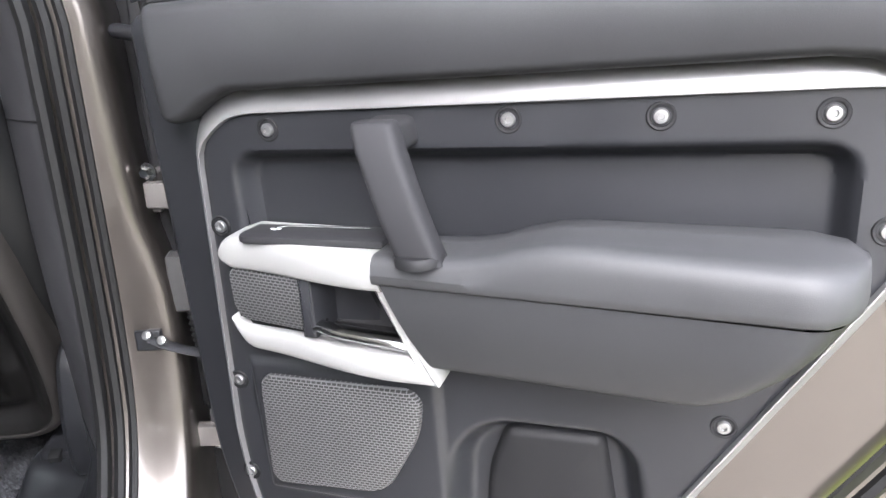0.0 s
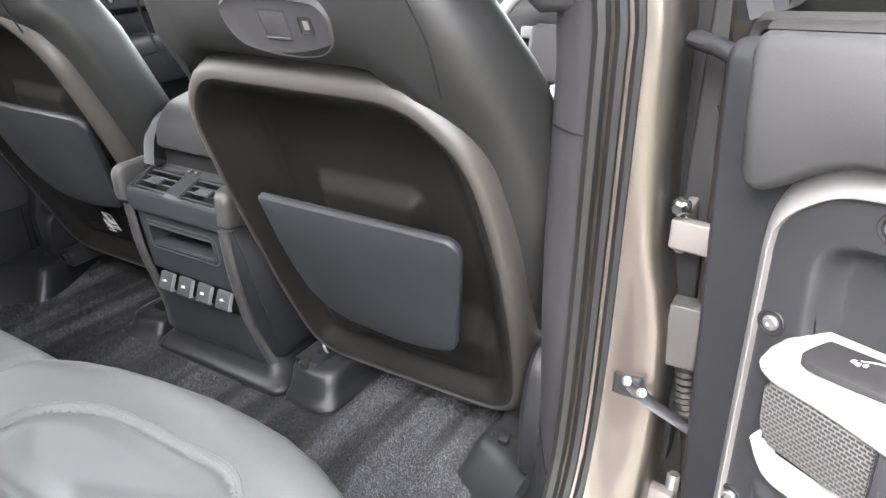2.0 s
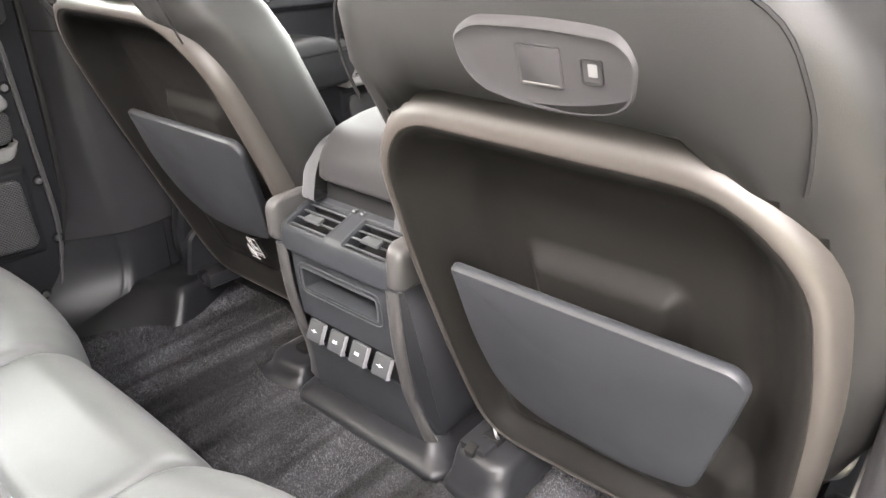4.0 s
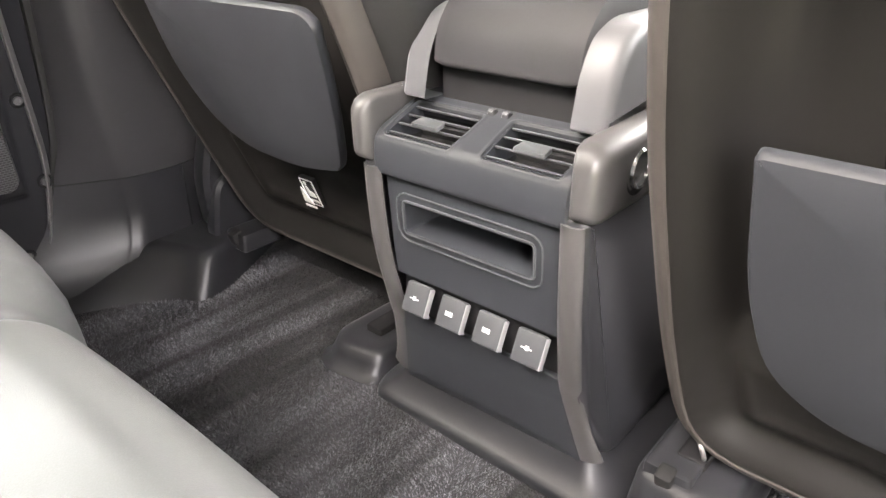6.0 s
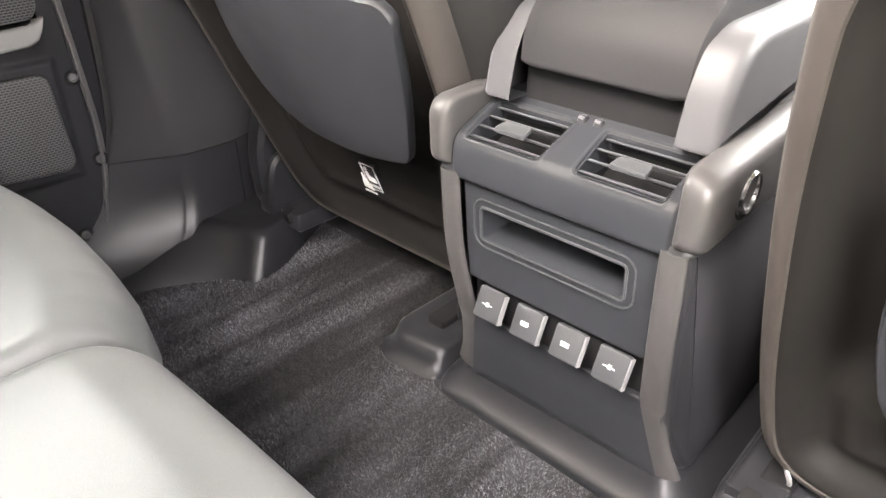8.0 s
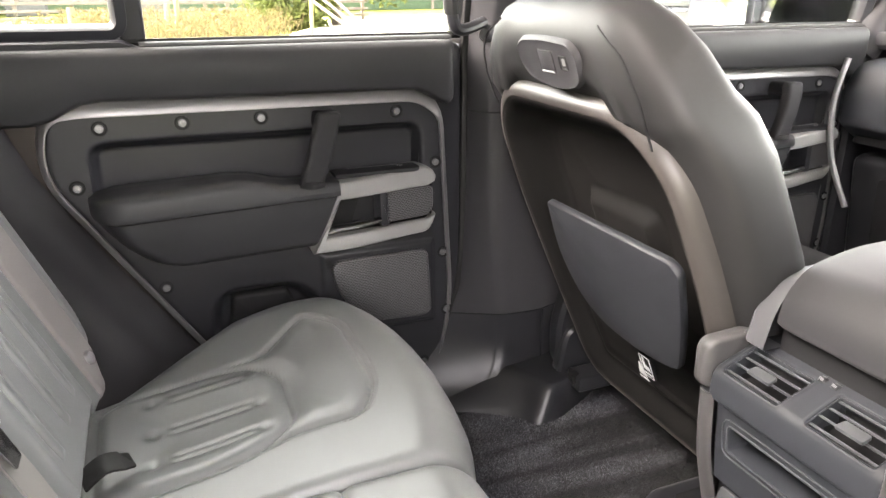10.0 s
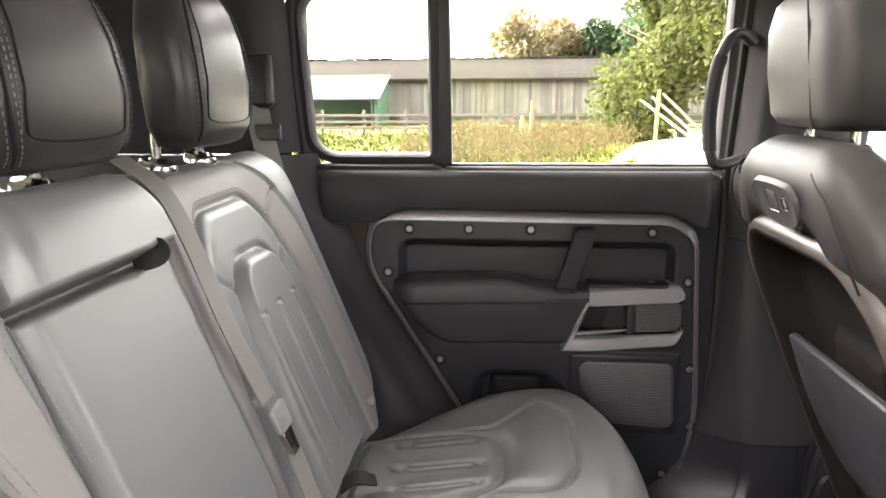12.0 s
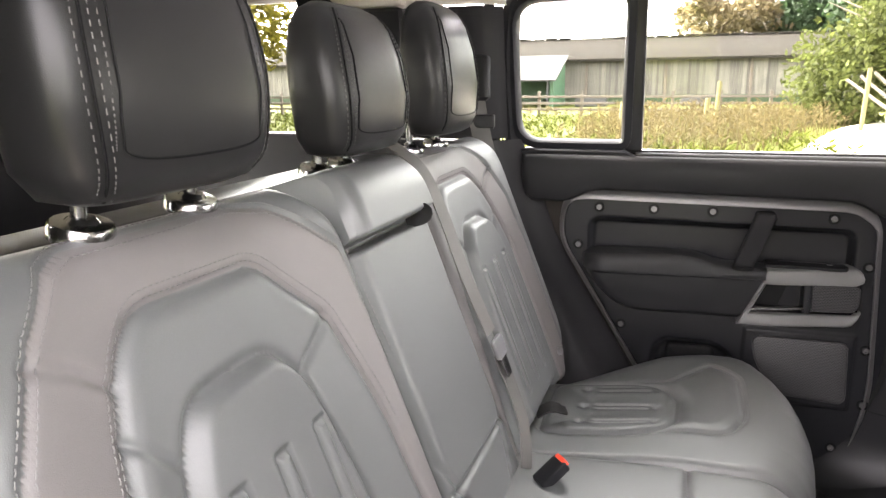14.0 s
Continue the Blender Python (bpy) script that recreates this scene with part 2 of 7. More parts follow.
class Mesh:
    """Collects vertices and faces of one part."""

    def __init__(self):
        self.v, self.f, self.n = [], [], []

    def ring_faces(self, i, j, n, closed=True):
        for k in range(n if closed else n - 1):
            l = (k + 1) % n
            self.f.append((i + k, i + l, j + l, j + k))

    def rings(self, o, profile, f=flat, cap=True, steps=0, dome=0.0, base=False):
        """Loops of the outline o, moved in and up by each (inset, height) of the profile, closed in the middle."""
        n, last = len(o), None
        for d, h in profile:
            q = inset(o, d) if abs(d) > 1e-9 else o
            s = len(self.v)
            self.v += [f(a, b, h) for a, b in q]
            if last is not None:
                self.ring_faces(last, s, n)
            elif base:
                self.f.append(tuple(range(s, s + n)))
            last = s
        if cap:
            c = np.mean(np.array(q), axis=0)
            h = profile[-1][1]
            for k in range(steps):
                t = 1 - (k + 1) / (steps + 1)
                s = len(self.v)
                self.v += [f(c[0] + (a - c[0]) * t, c[1] + (b - c[1]) * t, h + dome * (1 - t * t)) for a, b in q]
                self.ring_faces(last, s, n)
                last = s
            self.f.append(tuple(range(last, last + n)))
        return self

    def slab(self, o, n0, n1, bev=0.002, f=flat, steps=0, dome=0.0):
        b = bev
        self.rings(o, [(b, n0), (0, n0 + (b if n1 > n0 else -b)), (0, n1 - (b if n1 > n0 else -b)), (b * 0.3, n1 - (b if n1 > n0 else -b) * 0.3), (b, n1)], f, steps=steps, dome=dome, base=True)
        return self

    def box(self, c, size, r=0.003, m=None):
        """A rounded box round c."""
        w, d, h = size[0] / 2, size[1] / 2, size[2] / 2
        r = min(r, w * 0.9, d * 0.9, h * 0.9)
        o = rounded([(-w, -d), (w, -d), (w, d), (-w, d)], r, 3)

        def f(a, b, n):
            p = Vector((a, b, n))
            p = (m @ p) if m else p
            return (p.x + c[0], p.y + c[1], p.z + c[2])
        return self.slab(o, -h, h, r * 0.7, f)

    def tube(self, path, r, seg=8, closed=False, up=None, ry=None):
        """A tube along a path; r may be a function of 0..1. With ry the section is r wide and ry high (along up)."""
        P = [Vector(p) for p in path]
        n, frames, prev = len(P), [], Vector(up) if up else None
        for i in range(n):
            a = P[i - 1] if (i or closed) else P[0]
            b = P[(i + 1) % n] if (i < n - 1 or closed) else P[-1]
            t = (b - a).normalized()
            u = Vector(up) if up else (prev if prev else (Vector((0, 0, 1)) if abs(t.z) < 0.9 else Vector((1, 0, 0))))
            u = (u - t * u.dot(t))
            u = u.normalized() if u.length > 1e-6 else t.orthogonal().normalized()
            prev = u
            frames.append((u, t.cross(u)))
        last = first = None
        for i in range(n):
            k = r(i / max(n - 1, 1)) if callable(r) else r
            kk = k if ry is None else (ry(i / max(n - 1, 1)) if callable(ry) else ry)
            u, w = frames[i]
            s = len(self.v)
            for j in range(seg):
                g = 2 * math.pi * j / seg
                self.v.append(tuple(P[i] + u * (math.sin(g) * kk) + w * (math.cos(g) * k)))
            if last is not None:
                self.ring_faces(last, s, seg)
            else:
                first = s
            last = s
        if closed:
            self.ring_faces(last, first, seg)
        else:
            self.f.append(tuple(range(first, first + seg)))
            self.f.append(tuple(range(last, last + seg)))
        return self

    def ribbon(self, path, w, t, up):
        """A flat band along a path, w wide and t thick; up is its face normal."""
        P, last = [Vector(p) for p in path], None
        for i in range(len(P)):
            d = (P[min(i + 1, len(P) - 1)] - P[max(i - 1, 0)]).normalized()
            s_ = d.cross(Vector(up)).normalized()
            n_ = s_.cross(d).normalized()
            s = len(self.v)
            for a, b in ((-1, -1), (1, -1), (1, 1), (-1, 1)):
                self.v.append(tuple(P[i] + s_ * (a * w / 2) + n_ * (b * t / 2)))
            if last is not None:
                self.ring_faces(last, s, 4)
            else:
                self.f.append((s, s + 1, s + 2, s + 3))
            last = s
        self.f.append((last, last + 1, last + 2, last + 3))
        return self

    def loft(self, secs, closed=True, caps=True):
        n, last = len(secs[0]), None
        for sec in secs:
            s = len(self.v)
            self.v += [tuple(p) for p in sec]
            if last is not None:
                self.ring_faces(last, s, n, closed)
            elif caps and closed:
                self.f.append(tuple(range(s, s + n)))
            last = s
        if caps and closed:
            self.f.append(tuple(range(last, last + n)))
        return self

    def lathe(self, prof, c, axis, seg=14):
        """Turns (radius, height) pairs about an axis through c."""
        ax = Vector(axis).normalized()
        u = ax.orthogonal().normalized()
        w = ax.cross(u)
        last = None
        for r, h in prof:
            s = len(self.v)
            for j in range(seg):
                g = 2 * math.pi * j / seg
                self.v.append(tuple(Vector(c) + ax * h + (u * math.cos(g) + w * math.sin(g)) * max(r, 1e-5)))
            if last is not None:
                self.ring_faces(last, s, seg)
            else:
                self.f.append(tuple(range(s, s + seg)))
            last = s
        self.f.append(tuple(range(last, last + seg)))
        return self

    def grid(self, P, mask=None, shared=False):
        """A sheet from an array of points (rows, columns, 3); mask picks its faces; shared: normals of the whole sheet, so that split panels meet smoothly."""
        h, w = P.shape[:2]
        mask = np.ones((h - 1, w - 1), bool) if mask is None else mask[:h - 1, :w - 1]
        used = np.zeros((h, w), bool)
        for a, b in ((0, 0), (0, 1), (1, 0), (1, 1)):
            used[a:h - 1 + a, b:w - 1 + b] |= mask
        s = len(self.v)
        at = np.full((h, w), -1)
        at[used] = s + np.arange(int(used.sum()))
        self.v += [tuple(p) for p in P[used].tolist()]
        for i, j in np.argwhere(mask):
            self.f.append((int(at[i, j]), int(at[i, j + 1]), int(at[i + 1, j + 1]), int(at[i + 1, j])))
        if shared:
            nn = np.cross(np.gradient(P, axis=1), np.gradient(P, axis=0))
            nn /= np.linalg.norm(nn, axis=-1, keepdims=True) + 1e-12
            self.n += nn[used].tolist()
        return self


BASES = {}


def thing(name, base=(0, 0, 0), label="", category="", group="", kind=""):
    e = new(name)
    e.empty_display_size = 0.05
    e.location = base
    BASES[e] = Vector(base)
    return tagged(e, label, category, group, kind)


def part(name, me, mat, parent=None, label="", smooth=40.0, recalc=True):
    """Links a Mesh as one object, under a thing or a part."""
    root = parent
    while root is not None and root not in BASES:
        root = root.parent
    off = BASES[root] if root is not None else Vector((0, 0, 0))
    d = bpy.data.meshes.new(name)
    d.from_pydata([(p[0] - off.x, p[1] - off.y, p[2] - off.z) for p in me.v], [], me.f)
    if recalc:
        bm = bmesh.new()
        bm.from_mesh(d)
        loose = [v for v in bm.verts if not v.link_faces]
        if loose:
            bmesh.ops.delete(bm, geom=loose, context="VERTS")
        bmesh.ops.recalc_face_normals(bm, faces=bm.faces)
        bm.to_mesh(d)
        bm.free()
    if smooth:
        d.shade_smooth()
        if me.n:
            d.normals_split_custom_set_from_vertices(me.n)
        else:
            d.set_sharp_from_angle(angle=radians(smooth))
    d.materials.append(mat)
    ob = new(name, d)
    if parent is not None:
        ob.parent = parent
    if label:
        ob["label"] = label
    return ob


def solo(name, me, mat, label, category, kind="", group="", smooth=40.0):
    return tagged(part(name, me, mat, None, "", smooth), label, category, group, kind)


def sdf(A, B, poly):
    """Signed distance (negative inside) from points to a closed outline."""
    best = np.full(A.shape, 1e9)
    inside = np.zeros(A.shape, bool)
    for i in range(len(poly)):
        (x0, y0), (x1, y1) = poly[i - 1], poly[i]
        dx, dy = x1 - x0, y1 - y0
        t = np.clip(((A - x0) * dx + (B - y0) * dy) / max(dx * dx + dy * dy, 1e-12), 0, 1)
        best = np.minimum(best, (A - x0 - t * dx) ** 2 + (B - y0 - t * dy) ** 2)
        cross = ((y0 > B) != (y1 > B)) & (A < (x1 - x0) * (B - y0) / (y1 - y0 + 1e-15) + x0)
        inside ^= cross
    d = np.sqrt(best)
    return np.where(inside, -d, d)


def dline(A, B, line):
    """Distance to an open line."""
    best = np.full(A.shape, 1e9)
    for i in range(1, len(line)):
        (x0, y0), (x1, y1) = line[i - 1], line[i]
        dx, dy = x1 - x0, y1 - y0
        t = np.clip(((A - x0) * dx + (B - y0) * dy) / max(dx * dx + dy * dy, 1e-12), 0, 1)
        best = np.minimum(best, (A - x0 - t * dx) ** 2 + (B - y0 - t * dy) ** 2)
    return np.sqrt(best)


def smoothstep(x, a, b):
    t = np.clip((x - a) / (b - a), 0, 1)
    return t * t * (3 - 2 * t)


def stitches(me, line, f, pitch=0.007, length=0.0045, r=0.0006, lift=0.0008):
    """A row of small threads along a 2D line."""
    L = np.array(line, float)
    run = np.concatenate([[0], np.cumsum(np.linalg.norm(np.diff(L, axis=0), axis=1))])
    at = lambda d: (float(np.interp(d, run, L[:, 0])), float(np.interp(d, run, L[:, 1])))
    for d in np.arange(0, run[-1] - length, pitch):
        p, m, q = at(d), at(d + length / 2), at(d + length)
        me.tube([f(*p, lift * 0.2), f(*m, lift), f(*q, lift * 0.2)], r, 4)
    return me


def screw(fmap, a, b, n, parent, up=(1, 0, 0)):
    """A recessed star-head screw with its washer."""
    c = Vector(fmap(a, b, n))
    ax = (Vector(fmap(a, b, n + 0.01)) - c).normalized()
    s = part("screw", Mesh().lathe([(0.0065, -0.001), (0.0065, 0.002), (0.0055, 0.0034), (0.003, 0.0036), (0.0026, 0.0014), (0.0, 0.0014)], c, ax, 14), SCREW, parent, "bright star-head screw")
    part("screw_cup", Mesh().lathe([(0.012, -0.001), (0.012, 0.001), (0.0112, 0.0018), (0.009, 0.0014), (0.0078, -0.0012), (0.0, -0.0012)], c, ax, 18), BLACK, s)


def grille_material(name, sx, sy):
    """Stamped mesh: rows of short slots with metal lips."""
    m = material(name, (0.10, 0.10, 0.10), 0.4, metal=0.4, vary=0.05, bump=0)
    n, l = m.node_tree.nodes, m.node_tree.links
    b = n["Principled BSDF"]
    co, sp, cb = n.new("ShaderNodeTexCoord"), n.new("ShaderNodeSeparateXYZ"), n.new("ShaderNodeCombineXYZ")
    l.new(co.outputs["Object"], sp.inputs[0])
    l.new(sp.outputs["Y"], cb.inputs["X"])
    l.new(sp.outputs["Z"], cb.inputs["Y"])
    br = n.new("ShaderNodeTexBrick")
    br.inputs["Scale"].default_value = 1.0
    br.inputs["Brick Width"].default_value, br.inputs["Row Height"].default_value = sx, sy
    br.inputs["Mortar Size"].default_value, br.inputs["Mortar Smooth"].default_value = sy * 0.2, 0.4
    br.inputs["Color1"].default_value = br.inputs["Color2"].default_value = (0.014, 0.014, 0.014, 1)
    br.inputs["Mortar"].default_value = (0.095, 0.095, 0.097, 1)
    l.new(cb.outputs[0], br.inputs["Vector"])
    l.new(br.outputs["Color"], b.inputs["Base Color"])
    bp = n.new("ShaderNodeBump")
    bp.inputs["Strength"].default_value, bp.inputs["Distance"].default_value = 0.3, 0.001
    l.new(br.outputs["Fac"], bp.inputs["Height"])
    l.new(bp.outputs[0], b.inputs["Normal"])
    return m


GRILLE = grille_material("stamped_speaker_mesh", 0.0062, 0.0034)

DOOR_X = 0.752
RING = rounded([(-0.068, 1.183), (-0.086, 1.07), (0.215, 0.585), (0.25, 0.552), (0.5, 0.552), (0.585, 0.60), (0.613, 0.74), (0.588, 1.177)],
               [0.055, 0.05, 0.03, 0.03, 0.06, 0.09, 0.1, 0.075], 8)
RECESS = rounded([(-0.012, 1.120), (-0.012, 1.0), (0.548, 1.0), (0.548, 1.118)], [0.03, 0.02, 0.02, 0.03], 6)
CAVE = rounded([(0.148, 0.815), (0.172, 0.838), (0.295, 0.838), (0.337, 0.798), (0.352, 0.60), (0.12, 0.60)], [0.02, 0.02, 0.03, 0.05, 0.01, 0.01], 5)


def build_door(side, label, dy=0.0, quarter=True, group="rear doors"):
    """A rear side door with its trim; side -1: the far side of the car, 1: the near side. Built shut."""
    sgn = side
    d = thing("car_door", (sgn * DOOR_X, 0.7 + dy, 0.55), label, "car door", group)

    def f(u, z, n):
        lean = max(z - 1.262, 0) * 0.20
        return (sgn * (DOOR_X - n - lean), u + dy, z)

    edge = 0.64 if side > 0 else 0.70
    shell_o = rounded([(-0.20, 1.266), (-0.235, 1.10), (-0.08, 0.84), (0.07, 0.60), (0.16, 0.50), (0.53, 0.50), (edge - 0.04, 0.56), (edge, 0.74), (edge - 0.01, 1.266)],
                      [0.01, 0.06, 0.1, 0.08, 0.04, 0.05, 0.06, 0.1, 0.01], 6)
    part("door_shell", Mesh().rings(shell_o, [(0.0, -0.15), (0.0, -0.05), (0.006, -0.034), (0.016, -0.026), (0.03, -0.024)], f, base=True), BODY, d, "silver-brown painted metal door shell")
    # bright band round the trim panel, widest along the top
    unit = [(q[0] - p[0], q[1] - p[1]) for p, q in zip(RING, inset(RING, 1.0))]
    wide = [1 + 1.5 * float(smoothstep(np.array(z), 1.115, 1.165)) * float(smoothstep(np.array(u), -0.085, -0.03)) for u, z in RING]
    loops = [[f(p[0] + e[0] * d * (w_ if d > 0 else 1), p[1] + e[1] * d * (w_ if d > 0 else 1), h) for p, e, w_ in zip(RING, unit, wide)] for d, h in ((-0.008, -0.025), (-0.003, 0.006), (-0.001, 0.009), (0.0065, 0.0165), (0.0078, 0.0165), (0.0085, 0.008))]
    band = Mesh().loft([lp_ + [lp_[0]] for lp_ in loops], closed=False)
    part("trim_band", band, DOORBAND, d, "satin silver-grey metal band round the trim panel")
    if side > 0 and quarter:
        skin = inset(shell_o, -0.1)
        part("outer_skin", Mesh().rings(skin, [(0.0, -0.17), (0.0, -0.115), (0.004, -0.108), (0.012, -0.105)], f, base=True), BODY, d)
        part("outer_seal", Mesh().tube([f(u, z, -0.088) for u, z in inset(shell_o, -0.016)], 0.019, 8, closed=True), RUBBER, d, "thick black rubber door seal")
    rim = 0.652 if side > 0 else 0.634
    flank = rounded([(0.56, 1.258), (rim, 1.258), (rim + 0.002, 0.74), (rim - 0.03, 0.57), (0.545, 0.505), (0.47, 0.505), (0.48, 0.56), (0.572, 0.62), (0.595, 0.74), (0.57, 1.165)], [0.01, 0.02, 0.06, 0.06, 0.03, 0.01, 0.01, 0.08, 0.1, 0.02], 6)
    part("edge_trim", Mesh().rings(flank, [(0, -0.032), (0, -0.006), (0.004, 0.001), (0.010, 0.004)], f), PLASTIC, d, "dark plastic flank of the trim panel")
    # panel with its hollows
    us, zs = np.arange(-0.09, 0.62, 0.0034), np.arange(0.55, 1.19, 0.0034)
    U, Z = np.meshgrid(us, zs)
    ring, rec, cave = sdf(U, Z, RING), sdf(U, Z, RECESS), sdf(U, Z, CAVE)
    N = 0.011 - 0.026 * smoothstep(-rec, -0.004, 0.014) - 0.031 * smoothstep(-cave, -0.006, 0.02) - 0.004 * smoothstep(ring, -0.012, -0.004)
    low = smoothstep(-sdf(U, Z, [(0.345, 0.885), (0.57, 0.885), (0.57, 0.712), (0.345, 0.712)]), -0.004, 0.006)
    N = N + 0.006 * low
    P = np.stack([np.vectorize(lambda u, z, n: f(u, z, n)[k])(U, Z, N) for k in range(3)], -1)
    mask = (ring[:-1, :-1] < -0.003) & (ring[1:, 1:] < -0.003) & (ring[1:, :-1] < -0.003) & (ring[:-1, 1:] < -0.003)
    part("trim_panel", Mesh().grid(P, mask), PLASTIC, d, "black grained plastic trim panel with hollows")
    # upper pad under the window
    us_ = np.concatenate([[-0.176, -0.1755, -0.173, -0.168], np.linspace(-0.16, 0.595, 110), [0.602, 0.606, 0.608, 0.6085]])
    zb = np.interp(us_, [-0.176, -0.160, -0.145, -0.08, -0.055, -0.03, -0.008, 0.02, 0.525, 0.55, 0.575, 0.592, 0.608], [1.215, 1.166, 1.157, 1.1555, 1.161, 1.174, 1.184, 1.187, 1.181, 1.172, 1.157, 1.150, 1.163])
    end = np.sqrt(np.clip(1 - np.clip(1 - np.minimum(us_ + 0.176, 0.6085 - us_) / 0.012, 0, 1) ** 2, 0, 1))
    secs = []
    for u, z0, e in zip(us_, zb, end):
        z0 = float(z0)
        h = 1.2655 - z0
        secs.append([f(u, z0, -0.02), f(u, z0, 0.028 * e), f(u, z0 + 0.003, 0.037 * e), f(u, z0 + 0.009, 0.042 * e), f(u, z0 + h * 0.5, 0.044 * e), f(u, z0 + h - 0.012, 0.042 * e), f(u, z0 + h - 0.003, 0.034 * e), f(u, z0 + h, 0.022 * e), f(u, z0 + h, -0.02)])
    part("upper_pad", Mesh().loft(secs), LEATHER_TOP, d, "dark padded waist rail", smooth=55)
    # armrest: soft top and tapering lower bolster
    secs = []
    for u in np.concatenate([[-0.024, -0.0232, -0.021, -0.016, -0.009, 0.002, 0.018], np.linspace(0.034, 0.372, 52)]):
        zt = float(np.interp(u, [-0.024, -0.01, 0.02, 0.19, 0.215, 0.24, 0.265, 0.29, 0.372], [1.036, 1.048, 1.056, 1.060, 1.0585, 1.053, 1.045, 1.041, 1.039]))
        zk = float(np.interp(u, [-0.024, 0.25, 0.29, 0.372], [1.030, 1.031, 1.012, 1.010]))
        e = math.sqrt(max(1 - max(0.028 - u, 0) ** 2 / 0.052 ** 2, 0)) * 0.98 + 0.02
        m = 0.122 * e * (1 - 0.30 * max(u - 0.03, 0) / 0.34)
        secs.append([f(u, 1.0145, -0.02), f(u, 1.0145, m * 0.97), f(u, 1.017, m * 0.99), f(u, 1.024, m), f(u, zt - 0.018, m * 0.99), f(u, zt - 0.008, m * 0.965), f(u, zt - 0.002, m * 0.915), f(u, zt, m * 0.84), f(u, zt - 0.0005, m * 0.74), f(u, zt - 0.0015, m * 0.4), f(u, zt - 0.003, m * 0.12), f(u, zk + (zt - zk) * 0.4, m * 0.02), f(u, zk, -0.02)])
    part("armrest_pad", Mesh().loft(secs), ARM_LEATHER, d, "dark soft armrest top, paler for the sky light on it", smooth=60)
    vs_, ws_ = np.linspace(0, 1, 26), np.concatenate([np.linspace(0, 0.08, 8), np.linspace(0.1, 0.92, 34), np.linspace(0.95, 1, 5)])
    rows_ = []
    for v in vs_:
        z = 0.908 + 0.1055 * v
        uL = float(np.interp(v, [0, 0.1, 0.3, 0.55, 0.78, 1], [0.115, 0.075, 0.036, 0.010, -0.008, -0.022]))
        uR = 0.321 + 0.0455 * v
        row = []
        for w_ in ws_:
            u = uL + (uR - uL) * w_
            e = math.sqrt(max(1 - max(0.05 - (u - uL), 0) ** 2 / 0.05 ** 2, 0))
            lowr = math.sqrt(max(1 - max(0.22 - v, 0) ** 2 / 0.22 ** 2, 0))
            row.append(f(u, z, -0.012 + 0.131 * (0.74 + 0.26 * math.sin(min(v * 1.15, 1) * math.pi / 2)) * e * lowr * (1 - 0.30 * max(u - 0.03, 0) / 0.34)))
        rows_.append(row)
    part("armrest_bolster", Mesh().grid(np.array(rows_)), LEATHER_TOP, d, smooth=60)

    def fw(u, z, n):
        return f(u, z, n * (1.06 - 0.56 * float(smoothstep(np.array(u), 0.36, 0.57))))
    # pull handle
    secs = []
    for z, k in ((1.036, 1.0), (1.05, 1.0), (1.07, 1.0), (1.09, 1.0), (1.11, 1.0), (1.13, 1.0), (1.143, 1.0), (1.149, 0.95), (1.153, 0.86), (1.1545, 0.7)):
        uc, nc = 0.322 + 0.042 * (z - 1.036) / 0.118, float(np.interp(z, [1.036, 1.08, 1.13, 1.155], [0.078, 0.078, 0.068, 0.058]))
        w_, t_ = 0.0205 * (0.5 + 0.5 * k), 0.0135 * k
        q = rounded([(uc - w_, nc - t_), (uc + w_, nc - t_), (uc + w_, nc + t_), (uc - w_, nc + t_)], 0.0085, 4)
        secs.append([f(a, z, b) for a, b in q])
    grip = Mesh().loft(secs)
    root = rounded([(0.343, 1.124), (0.384, 1.128), (0.386, 1.152), (0.346, 1.152)], 0.008, 4)
    grip.rings(root, [(0, -0.02), (0, 0.05), (0.004, 0.058)], f)
    h = part("pull_handle", grip, MATTE, d, "dark slanted pull handle", smooth=50)
    part("handle_collar", Mesh().lathe([(0.0225, -0.008), (0.0225, -0.002), (0.020, 0.001), (0.0, 0.001)], f(0.325, 1.044, 0.079), (0, 0, 1), 18), BLACK, h)
    # pale bracket: upper bar, lower bar and slanting edge
    def bar(us_, lo_, hi_, n_):
        secs_ = []
        for u in us_:
            z0, z1 = float(np.interp(u, *lo_)), float(np.interp(u, *hi_))
            k, e = (1.06 - 0.56 * float(smoothstep(np.array(u), 0.36, 0.57))) * n_, min(0.005, (z1 - z0) * 0.45)
            secs_.append([f(u, z0, -0.01), f(u, z0, k - 0.006), f(u, z0 + e * 0.3, k - 0.002), f(u, z0 + e, k), f(u, z1 - e, k), f(u, z1 - e * 0.3, k - 0.002), f(u, z1, k - 0.006), f(u, z1, -0.01)])
        return Mesh().loft(secs_)
    br = part("bracket", bar(np.concatenate([[0.367, 0.3705, 0.374], np.linspace(0.38, 0.54, 17), [0.548, 0.555, 0.561, 0.5645, 0.566]]), ([0.367, 0.548, 0.558, 0.5645, 0.566], [1.004, 1.002, 1.004, 1.009, 1.014]), ([0.367, 0.374, 0.54, 0.55, 0.561, 0.566], [1.012, 1.035, 1.040, 1.039, 1.032, 1.023]), 0.075), WHITE, d, "pale grey painted bracket round the release handle", smooth=50)
    part("lower_bar", bar(np.concatenate([[0.3215, 0.328, 0.336], np.linspace(0.345, 0.54, 19), [0.548, 0.555, 0.562, 0.567]]), ([0.3215, 0.545, 0.555, 0.562, 0.567], [0.908, 0.909, 0.915, 0.926, 0.942]), ([0.3215, 0.336, 0.553, 0.567], [0.911, 0.935, 0.936, 0.946]), 0.068), WHITE, br, smooth=50)
